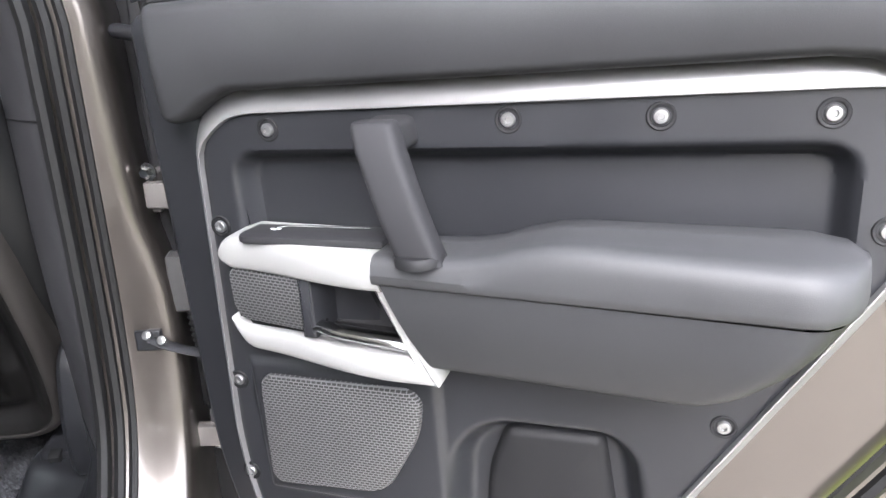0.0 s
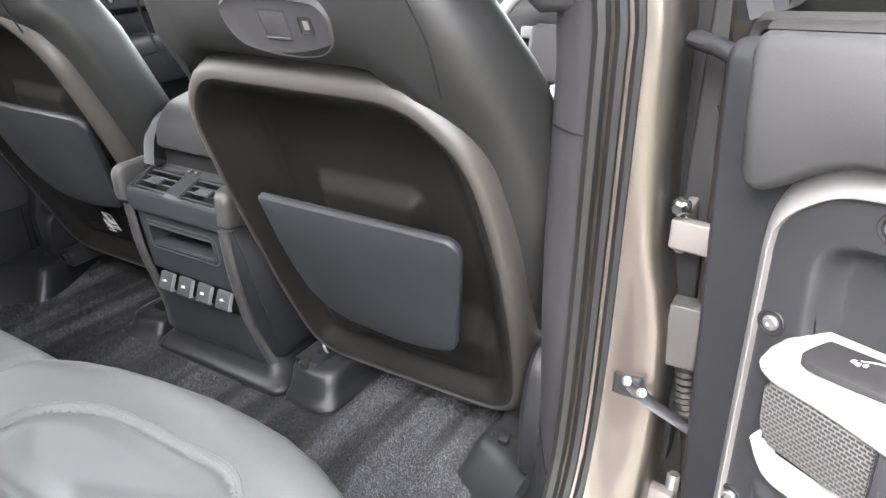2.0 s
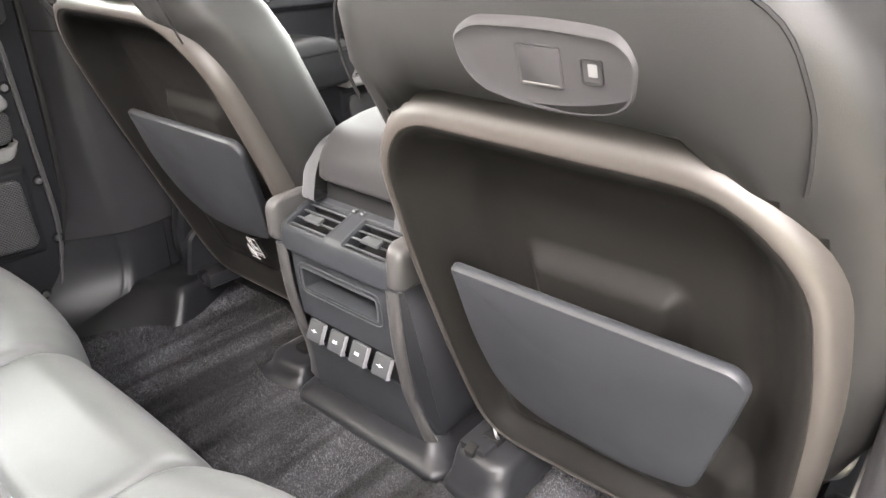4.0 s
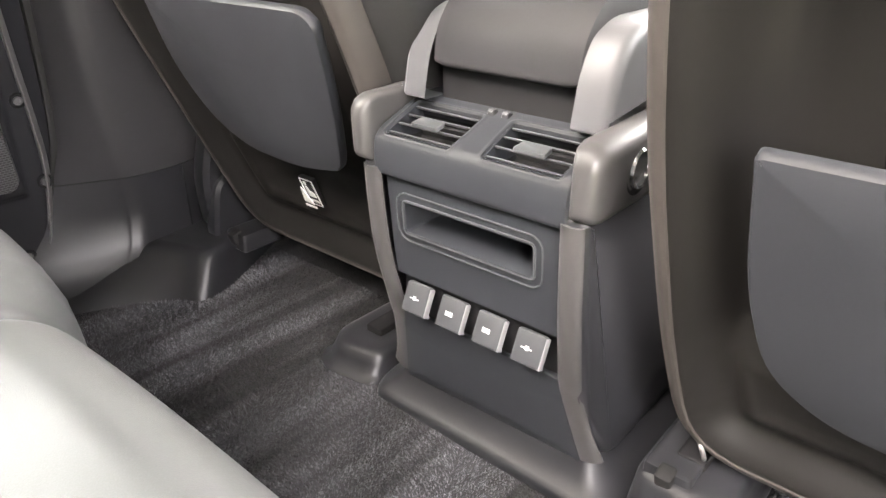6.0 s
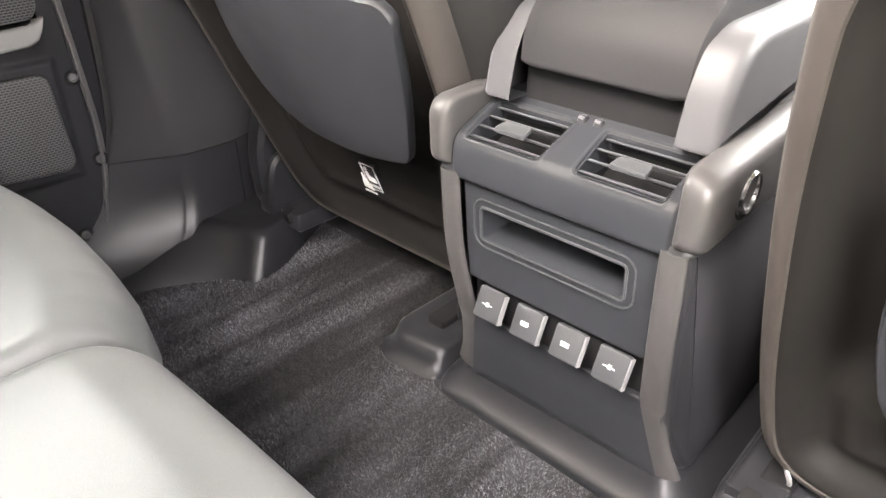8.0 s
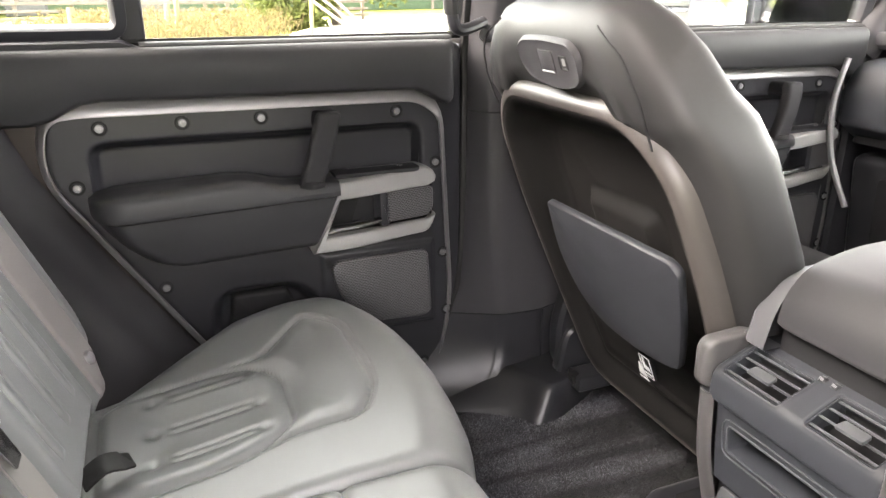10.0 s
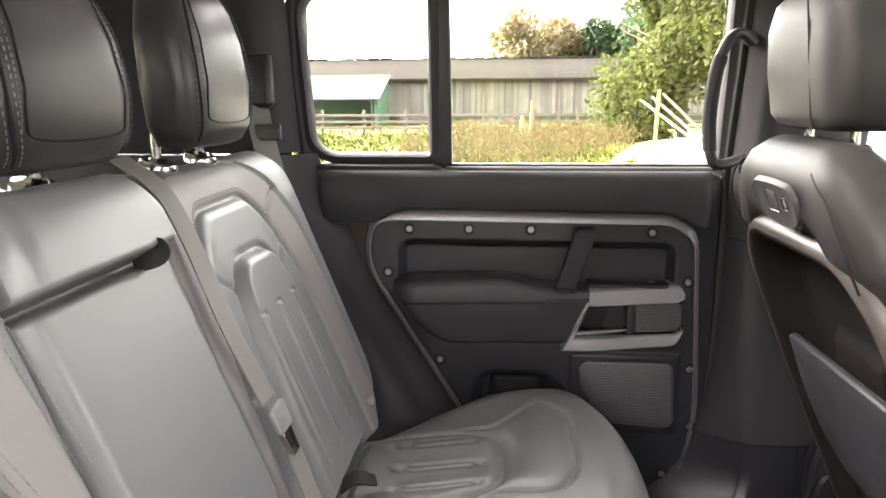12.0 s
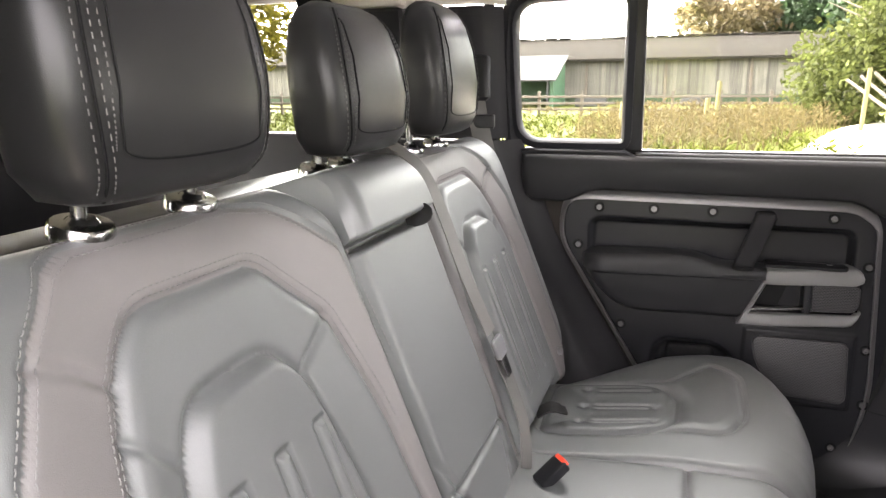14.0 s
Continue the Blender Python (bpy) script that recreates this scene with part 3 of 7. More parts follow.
    ed = [(0.3215, 0.910), (0.335, 0.910), (0.380, 1.015), (0.3672, 1.012)]
    part("slant_edge", Mesh().rings(rounded(ed, 0.001, 2), [(0, 0.0), (0, 0.068), (0.002, 0.0725)], f), WHITE, br)
    sw = rounded([(0.372, 0.008), (0.53, 0.008), (0.535, 0.052), (0.372, 0.052)], [0.004, 0.004, 0.02, 0.004], 4)
    s = part("switch_plate", Mesh().slab(sw, 1.036, 1.0435, 0.0015, lambda a, b, n: f(a, n, b)), MATTE, d, "black seat-heater switch plate")
    part("switch_line", Mesh().tube([f(0.40, 1.0442, 0.016), f(0.49, 1.0442, 0.016), f(0.50, 1.0442, 0.022)], 0.00035, 4), SCREW, s)
    mk = Mesh()
    for k in range(3):
        mk.box(f(0.503 - 0.004 * k, 1.0442, 0.026 + 0.002 * (k % 2)), (0.004, 0.0026, 0.0006), 0.0003)
    part("switch_mark", mk, INK, s)
    # recess coloured near-black so its shade reads
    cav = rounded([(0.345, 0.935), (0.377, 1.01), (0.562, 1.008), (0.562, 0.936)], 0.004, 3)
    part("release_recess", Mesh().rings(cav, [(0, 0.050), (0.004, 0.016), (0.008, 0.012)], fw), BLACK, d, "recess behind the release handle, blackened for its shade")
    g1 = rounded([(0.468, 0.942), (0.466, 1.006), (0.552, 1.004), (0.564, 0.996), (0.564, 0.956), (0.554, 0.942)], [0.002, 0.002, 0.008, 0.012, 0.012, 0.008], 4)
    part("tweeter_grille", Mesh().rings(g1, [(0, 0.0), (0, 0.056), (0.002, 0.062), (0.006, 0.064)], fw), GRILLE, d, "black stamped-mesh speaker grille")
    part("grille_post", Mesh().slab(rounded([(0.452, 0.94), (0.45, 1.006), (0.466, 1.006), (0.468, 0.94)], 0.002, 2), 0.0, 0.056, 0.003, f), PLASTIC, d)
    rh = spline([f(0.456, 0.95, 0.03), f(0.45, 0.952, 0.05), f(0.41, 0.949, 0.056), f(0.37, 0.946, 0.058), f(0.352, 0.943, 0.056)], 6)
    part("release_handle", Mesh().tube(rh, lambda t: 0.012 * (0.35 + 0.65 * min(1, t * 2.5)), 10, up=(0, 0, 1), ry=lambda t: 0.0035 + 0.0045 * t), CHROME, d, "brushed metal door release handle")
    # large speaker
    g2 = rounded([(0.362, 0.857), (0.374, 0.870), (0.545, 0.871), (0.556, 0.861), (0.563, 0.738), (0.552, 0.725), (0.428, 0.733), (0.408, 0.746), (0.368, 0.815)], [0.01, 0.01, 0.012, 0.012, 0.014, 0.014, 0.02, 0.02, 0.05], 5)
    part("speaker_grille", Mesh().rings(g2, [(0, 0.0), (0, 0.019), (0.002, 0.0225), (0.007, 0.024)], f), GRILLE, d, "large black stamped-mesh speaker grille")
    # map pocket
    mp = rounded([(0.180, 0.822), (0.282, 0.820), (0.303, 0.77), (0.320, 0.60), (0.152, 0.60)], [0.012, 0.012, 0.03, 0.004, 0.004], 5)
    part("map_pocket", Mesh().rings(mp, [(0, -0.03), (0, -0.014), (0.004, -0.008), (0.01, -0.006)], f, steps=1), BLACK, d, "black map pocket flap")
    for u, z in ((0.010, 1.144), (0.133, 1.145), (0.259, 1.145), (0.5, 1.141), (0.576, 1.04), (-0.036, 1.052), (0.072, 0.862), (0.591, 0.854), (0.599, 0.727), (0.548, 0.615)):
        screw(f, u, z, 0.011, d)
    # window frame, divider and panes
    fr = [(-0.205, 1.262), (-0.212, 1.45), (-0.2, 1.60), (-0.17, 1.63), (0.3, 1.64), (0.60, 1.636), (0.63, 1.60), (0.64, 1.262)]
    w = part("window_frame", Mesh().tube([f(u, z, -0.035) for u, z in rounded([*fr], 0.03, 3)][2:-2], 0.022, 8, up=(1, 0, 0), ry=0.03), PLASTIC, d, "black window frame")
    if quarter:
        part("divider", Mesh().box(f(0.078, 1.455, -0.028), (0.03, 0.038, 0.40), 0.006, pose(0, 0, 0, 0, -sgn * 11.3, 0)), PLASTIC, w)
        q = rounded([(-0.186, 1.295), (-0.19, 1.604), (0.057, 1.606), (0.053, 1.295)], [0.055, 0.06, 0.02, 0.010], 8)
        part("quarter_frame", Mesh().rings(q, [(-0.022, -0.04), (-0.020, -0.010), (-0.005, -0.004), (0.0, -0.012), (0.004, -0.03)], f, cap=False), PLASTIC, w)
        part("quarter_pane", Mesh().rings(q, [(0.0, -0.032), (0.0, -0.028)], f, base=True), GLASS, w).visible_shadow = False
        sill = rounded([(-0.18, 1.262), (-0.18, 1.276), (0.06, 1.276), (0.09, 1.262)], 0.004, 2)
        part("window_sill", Mesh().rings(sill, [(0, -0.05), (0, 0.012), (0.003, 0.016)], f), PLASTIC, w)
    w0 = 0.09 if quarter else -0.19
    mainw = rounded([(w0, 1.23), (w0, 1.635), (0.6, 1.635), (0.62, 1.23)], 0.01, 3)
    part("door_pane", Mesh().rings(mainw, [(0.0, -0.034), (0.0, -0.030)], f, base=True), GLASS, w).visible_shadow = False
    part("belt_seal", Mesh().tube([f(u, 1.2665, 0.004) for u in np.linspace(-0.185 if not quarter else 0.085, 0.605, 12)], 0.016, 8, up=(0, 0, 1), ry=0.006), RUBBER, w, "black rubber belt seal")
    part("door_seal", Mesh().tube([f(u, z, -0.012) for u, z in inset(shell_o, -0.004)], 0.007, 6, closed=True), RUBBER, d)
    return d


build_door(-1, "shut front passenger door with dark trim and pale bracket", 1.05, False, "front doors")
build_door(1, "shut front driver's door with dark trim", 1.05, False, "front doors")
build_door(-1, "shut rear car door with black trim, pale bracket and clear window")
right_door = build_door(1, "wide-open rear car door with black trim, armrest and pale bracket")
# swing the near door open about its hinges
HINGE = Vector((0.881, 0.722, 0))
piv = Vector((DOOR_X, 0.578, 0.851))
swing = Matrix.Translation(HINGE) @ Matrix.Rotation(radians(64), 4, "Z") @ Matrix.Translation(-HINGE) @ Matrix.Translation(piv) @ Matrix.Rotation(radians(-4.4), 4, "X") @ Matrix.Translation((0, 0.578 - 0.591, 0.851 - 0.854)) @ Matrix.Translation(-piv)
right_door.matrix_world = swing @ Matrix.Translation(right_door.location)


# ---- front seats ----
def front_seat(cx, dy, up_, outer, label):
    """A front seat seen from behind; outer: the sign of its door side."""
    tilt = 0.42
    cs = 1 / math.sqrt(1 + tilt * tilt)
    s = thing("front_seat", (cx, 0.95 + dy, 0.55), label, "car seat", "front seats")

    def f(a, z, n):
        """a across, z height, n behind the shell's plane (towards the rear)."""
        y = 0.69 - tilt * (z - 0.955) + dy
        return (cx + a, y - n * cs, z - n * tilt * cs)

    so = rounded([(-0.205, 0.62), (0.205, 0.62), (0.232, 0.77), (0.240, 0.96 + up_), (0.225, 1.10 + up_), (0.155, 1.168 + up_), (-0.155, 1.168 + up_), (-0.213 if outer > 0 else -0.225, 1.10 + up_), (-0.224 if outer > 0 else -0.240, 0.96 + up_), (-0.222, 0.77)],
                 [0.075, 0.075, 0.08, 0.1, 0.08, 0.07, 0.07, 0.08, 0.1, 0.08], 6)
    # upholstered back: rounded sections from the bottom up, giving way beneath the shell
    secs = []
    for z, t0, t1 in ((0.66, -0.02, -0.10), (0.72, -0.01, -0.12), (0.80, 0.0, -0.13), (0.90, 0.008, -0.13), (1.0, 0.010, -0.125), (1.08 + up_, 0.014, -0.12), (1.125 + up_, 0.018, -0.115),
                         (1.158 + up_ * 0.6, 0.022, -0.11), (1.21, 0.030, -0.10), (1.26, 0.026, -0.09), (1.295, 0.014, -0.08), (1.317, 0.0, -0.07), (1.328, -0.02, -0.055)):
        w = float(np.interp(z, [0.66, 0.72, 0.80, 0.90, 1.0, 1.08, 1.13, 1.17, 1.21, 1.26, 1.295, 1.317, 1.328], [0.17, 0.205, 0.25, 0.278, 0.282, 0.280, 0.272, 0.260, 0.243, 0.218, 0.186, 0.150, 0.11]))
        sec = []
        for k in range(72):
            g = 2 * math.pi * k / 72
            c_, s_ = math.cos(g), math.sin(g)
            ex = 0.42
            a = (min(w, 0.228) if outer > 0 and c_ < 0 else w) * math.copysign(abs(c_) ** ex, c_)
            n = (t0 + t1) / 2 + (t0 - t1) / 2 * math.copysign(abs(s_) ** 0.55, s_)
            under = -float(sdf(np.array(a), np.array(z), so))
            n = min(n, 0.035 - 0.08 * float(smoothstep(np.array(under), 0.002, 0.022)))
            sec.append(f(a, z, n))
        secs.append(sec)
    back = part("backrest", Mesh().loft(secs), FRONT_LEATHER, s, "dark leather backrest", smooth=60)
    # seam down each shoulder
    for sg in (-1, 1):
        line = [(sg * 0.199, 1.182), (sg * 0.2, 1.21), (sg * 0.196, 1.245), (sg * 0.175, 1.285), (sg * 0.125, 1.312)]
        path = [f(a, z, n) for (a, z), n in zip(spline(line, 5), np.interp(np.linspace(0, 1, 21), [0, 0.3, 0.6, 0.85, 1], [0.026, 0.0275, 0.0255, 0.0175, 0.008]))]
        part("seam", Mesh().tube(path, 0.0017, 5), BLACK, back)
    # hard shell with its rim and hollow; the hollow's shade is in its colour
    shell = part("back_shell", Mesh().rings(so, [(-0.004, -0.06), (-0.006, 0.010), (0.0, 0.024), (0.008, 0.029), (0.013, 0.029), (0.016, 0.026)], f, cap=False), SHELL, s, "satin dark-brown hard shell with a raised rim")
    A_, B_ = np.meshgrid(np.arange(-0.245, 0.246, 0.004), np.arange(0.615, 1.18 + up_, 0.004))
    dist = -sdf(A_, B_, so)
    N_ = np.interp(dist, [0.006, 0.012, 0.018, 0.028, 0.042, 0.056, 0.07, 0.085, 0.2], [0.022, 0.0275, 0.0275, 0.021, 0.004, -0.014, -0.025, -0.030, -0.034])
    pad_o = rounded([(-0.085, 0.80), (0.095, 0.80), (0.095, 0.985 + up_), (-0.085, 0.985 + up_)], 0.02, 4)
    N_ = N_ + 0.020 * smoothstep(-sdf(A_, B_, pad_o), -0.006, 0.022) + 0.034 * (1 - smoothstep(B_, 0.735 + up_, 0.79 + up_)) * smoothstep(dist, 0.04, 0.075)
    G_ = np.stack([cx + A_, 0.69 - tilt * (B_ - 0.955) + dy - N_ * cs, B_ - N_ * tilt * cs], -1)
    part("dish", Mesh().grid(G_, dist[:-1, :-1] > 0.0085), DISH, shell, "satin hollow, coloured dark for its shade, with a knee pad", smooth=60)
    pk = rounded([(-0.150, 0.990), (0.164, 0.990), (0.178, 0.972), (0.165, 0.915), (0.126, 0.768), (0.05, 0.752), (-0.085, 0.765), (-0.132, 0.80), (-0.150, 0.88)] if outer > 0 else
                 [(-0.125, 1.028), (0.180, 1.028), (0.196, 1.012), (0.176, 0.92), (0.142, 0.826), (0.05, 0.812), (-0.055, 0.820), (-0.115, 0.855), (-0.145, 0.93)], [0.006, 0.015, 0.02, 0.05, 0.02, 0.05, 0.05, 0.05, 0.05], 5)

    def fp(a, z, n):
        return f(a, z, n + 0.034 - 0.16 * a * a - 0.01 * (z - 0.86))
    part("map_pocket", Mesh().rings(pk, [(0.003, -0.010), (0, -0.006), (0, 0.001), (0.002, 0.004), (0.006, 0.005)], fp, steps=2, base=True), POCKET, s, "slate-grey stiff map pocket")
    # coat-hook plate
    po = rounded([(-0.058, 1.250), (-0.038, 1.261), (0.022, 1.264), (0.078, 1.260), (0.093, 1.246), (0.089, 1.215), (0.073, 1.204), (0.045, 1.199), (0.0, 1.200), (-0.04, 1.208), (-0.056, 1.226)], [0.008, 0.02, 0.05, 0.012, 0.012, 0.012, 0.012, 0.03, 0.03, 0.02, 0.012], 5)
    lift = 0.024

    def fpl(a, z, n):
        return f(a, z + up_ * 0.7, n + lift + 0.004 - 1.4 * (z - 1.225) ** 2 - 0.25 * a * a)
    pl = part("hook_plate", Mesh().rings(po, [(-0.002, -0.004), (0, 0.002), (0.002, 0.0035), (0.004, 0.0022)], fpl, steps=2), TRIM, s, "oval black plastic plate with a fold-out hook")
    part("hook_flap", Mesh().rings(rounded([(0.0, 1.219), (0.037, 1.219), (0.037, 1.250), (0.0, 1.250)], 0.003, 3), [(0.0, 0.001), (0.0, 0.0032), (0.0012, 0.0026), (0.002, 0.0032)], fpl), TRIM, pl)
    part("flap_lip", Mesh().tube([fpl(0.003, 1.2215, 0.003), fpl(0.034, 1.2215, 0.003)], 0.0013, 6), CAP, pl)
    sk = part("charging_socket", Mesh().rings(rounded([(0.051, 1.226), (0.069, 1.226), (0.069, 1.245), (0.051, 1.245)], 0.003, 3), [(0.0, 0.001), (0.001, 0.0035), (0.003, 0.001)], fpl), BLACK, pl)
    part("socket_mark", Mesh().rings(rounded([(0.057, 1.232), (0.064, 1.232), (0.064, 1.241), (0.057, 1.241)], 0.001, 2), [(0, 0.001), (0, 0.0025)], fpl), STEEL, sk)
    # head restraint on two posts
    hr, zc = [], 1.36
    for k, (dz, wx, wy) in enumerate(((0.0, 0.10, 0.035), (0.004, 0.116, 0.048), (0.02, 0.126, 0.056), (0.08, 0.132, 0.058), (0.14, 0.128, 0.055), (0.175, 0.115, 0.045), (0.19, 0.095, 0.03))):
        z = zc + dz
        y0 = 0.69 - tilt * (1.32 - 0.955) + dy + 0.075 - 0.12 * dz
        hr.append([(cx + wx * math.copysign(abs(math.cos(g)) ** 0.4, math.cos(g)), y0 + wy * math.copysign(abs(math.sin(g)) ** 0.5, math.sin(g)), z) for g in np.linspace(0, 2 * math.pi, 36, endpoint=False)])
    head = part("headrest", Mesh().loft(hr), FRONT_LEATHER, s, "dark leather head restraint", smooth=60)
    part("seam", Mesh().tube([(x * 1.0, y, z) for x, y, z in [(cx + 0.055, 0.69 - tilt * 0.365 + dy + 0.019 - 0.12 * t, zc + t) for t in (0.0, 0.03, 0.08, 0.14, 0.18)]], 0.0015, 5), BLACK, head)
    for sg in (-1, 1):
        yb = 0.69 - tilt * 0.365 + dy + 0.07
        part("post", Mesh().tube([(cx + sg * 0.07, yb, 1.30), (cx + sg * 0.07, yb, 1.375)], 0.007, 10), CHROME, head, "chrome post")
        part("post_collar", Mesh().lathe([(0.022, -0.02), (0.022, 0.003), (0.017, 0.008), (0.0, 0.008)], (cx + sg * 0.07, yb, 1.335), (0, 0, 1), 16), PLASTIC, head)
    # base: cushion, lower cover, rails, recliner cover
    cu = rounded([(-0.25, 0.90 + dy), (0.25, 0.90 + dy), (0.27, 1.30 + dy), (-0.27, 1.30 + dy)], 0.05, 5)
    part("seat_cushion", Mesh().rings(cu, [(0.04, 0.62), (0.0, 0.66), (0.0, 0.80), (0.012, 0.83), (0.04, 0.845)], lambda a, b, n: (cx + a, b, n), steps=2, dome=-0.01), FRONT_LEATHER, s)
    rc = rounded([(0.70, 0.60), (0.775, 0.59), (0.82, 0.68), (0.80, 0.78), (0.765, 0.815), (0.72, 0.79), (0.695, 0.70)], 0.03, 4)
    part("recliner_cover", Mesh().slab(rc, 0.245, 0.285, 0.008, lambda a, b, n: (cx + outer * n, a + dy + (0.05 if outer < 0 else 0.0), b)), PLASTIC, s, "black plastic recliner cover")
    part("side_skirt", Mesh().slab(rounded([(0.74, 0.585), (1.2, 0.585), (1.2, 0.72), (0.76, 0.70)], 0.03, 4), 0.23, 0.262, 0.006, lambda a, b, n: (cx + outer * n, a + dy, b)), PLASTIC, s)
    for sg in (-1, 1):
        rail = part("rail", Mesh().box((cx + sg * 0.2, 0.98 + dy, 0.595), (0.05, 0.44, 0.035), 0.006), PLASTIC, s, "black seat rail")
        part("rail_claw", Mesh().box((cx + sg * 0.2, 0.762 + dy, 0.603), (0.018, 0.02, 0.022), 0.004, pose(0, 0, 0, 18)), RUBBER, rail)
    # airbag label tag
    if outer < 0:
        lb = part("warning_tag", Mesh().slab(rounded([(-0.016, 0.712), (0.014, 0.712), (0.014, 0.760), (-0.016, 0.760)], 0.001, 2), 0.001, 0.0095, 0.0003, f), BLACK, s, "small black warning tag with a pale figure outline")
        edge = [(-0.0145, 0.7135), (0.0125, 0.7135), (0.0125, 0.7585), (-0.0145, 0.7585)]
        part("tag_border", Mesh().tube([f(a, z, 0.0099) for a, z in edge], 0.0011, 4, closed=True), INK, lb)
        fig = Mesh()
        fig.slab(rounded([(-0.010, 0.728), (0.008, 0.728), (0.006, 0.736), (-0.003, 0.738), (-0.005, 0.746), (-0.010, 0.746)], 0.001, 2), 0.0090, 0.0104, 0.0002, f)
        fig.slab(rounded([(-0.010, 0.748), (-0.004, 0.748), (-0.004, 0.754), (-0.010, 0.754)], 0.002, 3), 0.0090, 0.0104, 0.0002, f)
        fig.slab(rounded([(-0.011, 0.718), (0.009, 0.718), (0.009, 0.722), (-0.011, 0.722)], 0.0005, 2), 0.0090, 0.0104, 0.0002, f)
        part("tag_figure", fig, INK, lb)
        part("tag_sign", Mesh().slab(rounded([(-0.010, 0.727), (0.011, 0.724), (0.0, 0.748), (-0.004, 0.754)], 0.002, 2), 0.0190, 0.0204, 0.0003, f), INK, lb)
        part("tag_bar", Mesh().slab([(-0.012, 0.7175), (0.012, 0.7175), (0.012, 0.7205), (-0.012, 0.7205)], 0.0190, 0.0204, 0.0003, f), INK, lb)
    return s


front_seat(0.418, 0.0, 0.015, 1, "black leather driver's seat with brown shell and slate map pocket")
front_seat(-0.38, 0.055, 0.052, -1, "black leather front passenger seat with a brown shell and warning tag")


# ---- rear bench ----
def fback(x, z, n):
    """A point of the rear backrest: height z, n in front of its plane."""
    y = -0.055 - 0.39 * (z - 0.846)
    k = 1 / math.sqrt(1 + 0.39 ** 2)
    return (x, y + n * k, z + n * 0.39 * k)


def fback_grid(A, B, N):
    k = 1 / math.sqrt(1 + 0.39 ** 2)
    return np.stack([A, -0.055 - 0.39 * (B - 0.846) + N * k, B + N * 0.39 * k], -1)


def roll(t, r, edge):
    """Height lost over a rounded edge."""
    d = np.clip(1 - t / edge, 0, 1)
    return r * (1 - np.sqrt(np.clip(1 - d * d, 0, 1)))


def snap(A, B, outlines, reach):
    """Moves grid points that lie close to a seam onto it."""
    for o in outlines:
        d = sdf(A, B, o)
        h = 1e-4
        gx, gy = (sdf(A + h, B, o) - d) / h, (sdf(A, B + h, o) - d) / h
        m = np.abs(d) < reach
        A, B = np.where(m, A - d * gx, A), np.where(m, B - d * gy, B)
    return A, B


def back_section(x0, x1, z0, z1, relief, masks, parent, depth=0.10, step=0.0028, top_round=0.05, seams=(), outer=0):
    """A padded backrest section split into its panels."""
    us = np.linspace(0, 1, int((x1 - x0) / step))
    vs = np.linspace(0, 1, int((z1 - z0) / step))
    U, V = np.meshgrid(us, vs)
    narrow = top_round * smoothstep(V, 0.80, 1.0) ** 2
    tuck = 0.075 * (1 - smoothstep(V, 0.0, 0.22)) ** 1.4
    A = x0 + narrow + tuck * (outer < 0) + U * (x1 - x0 - 2 * narrow - tuck * abs(outer))
    B = z0 + V * (z1 - z0)
    A, B = snap(A, B, seams, step * 0.52)
    N = relief(A, B)
    eu = np.minimum(U, 1 - U) * (x1 - x0)
    N = N - roll(eu, 0.022, 0.026) - roll((1 - V) * (z1 - z0), 0.05, 0.06)
    # skirt to the back
    P = fback_grid(A, B, N)
    fc = lambda M: (M[:-1, :-1] + M[1:, 1:]) / 2
    a, b = fc(A), fc(B)
    left = np.ones(a.shape, bool)
    for name, mat, sel, lab in masks:
        m_ = sel(a, b) & left
        left &= ~m_
        part(name, Mesh().grid(P, m_, True), mat, parent, lab, smooth=75, recalc=False)
    e = [P[0, j] for j in range(P.shape[1])] + [P[i, -1] for i in range(P.shape[0])] + [P[-1, j] for j in range(P.shape[1] - 1, -1, -1)] + [P[i, 0] for i in range(P.shape[0] - 1, -1, -1)]
    bk = [tuple(np.array(p) + np.array((0, -depth, -0.03))) for p in e]
    part("side_skin", Mesh().loft([e, bk], caps=False), LEATHER, parent, smooth=75)


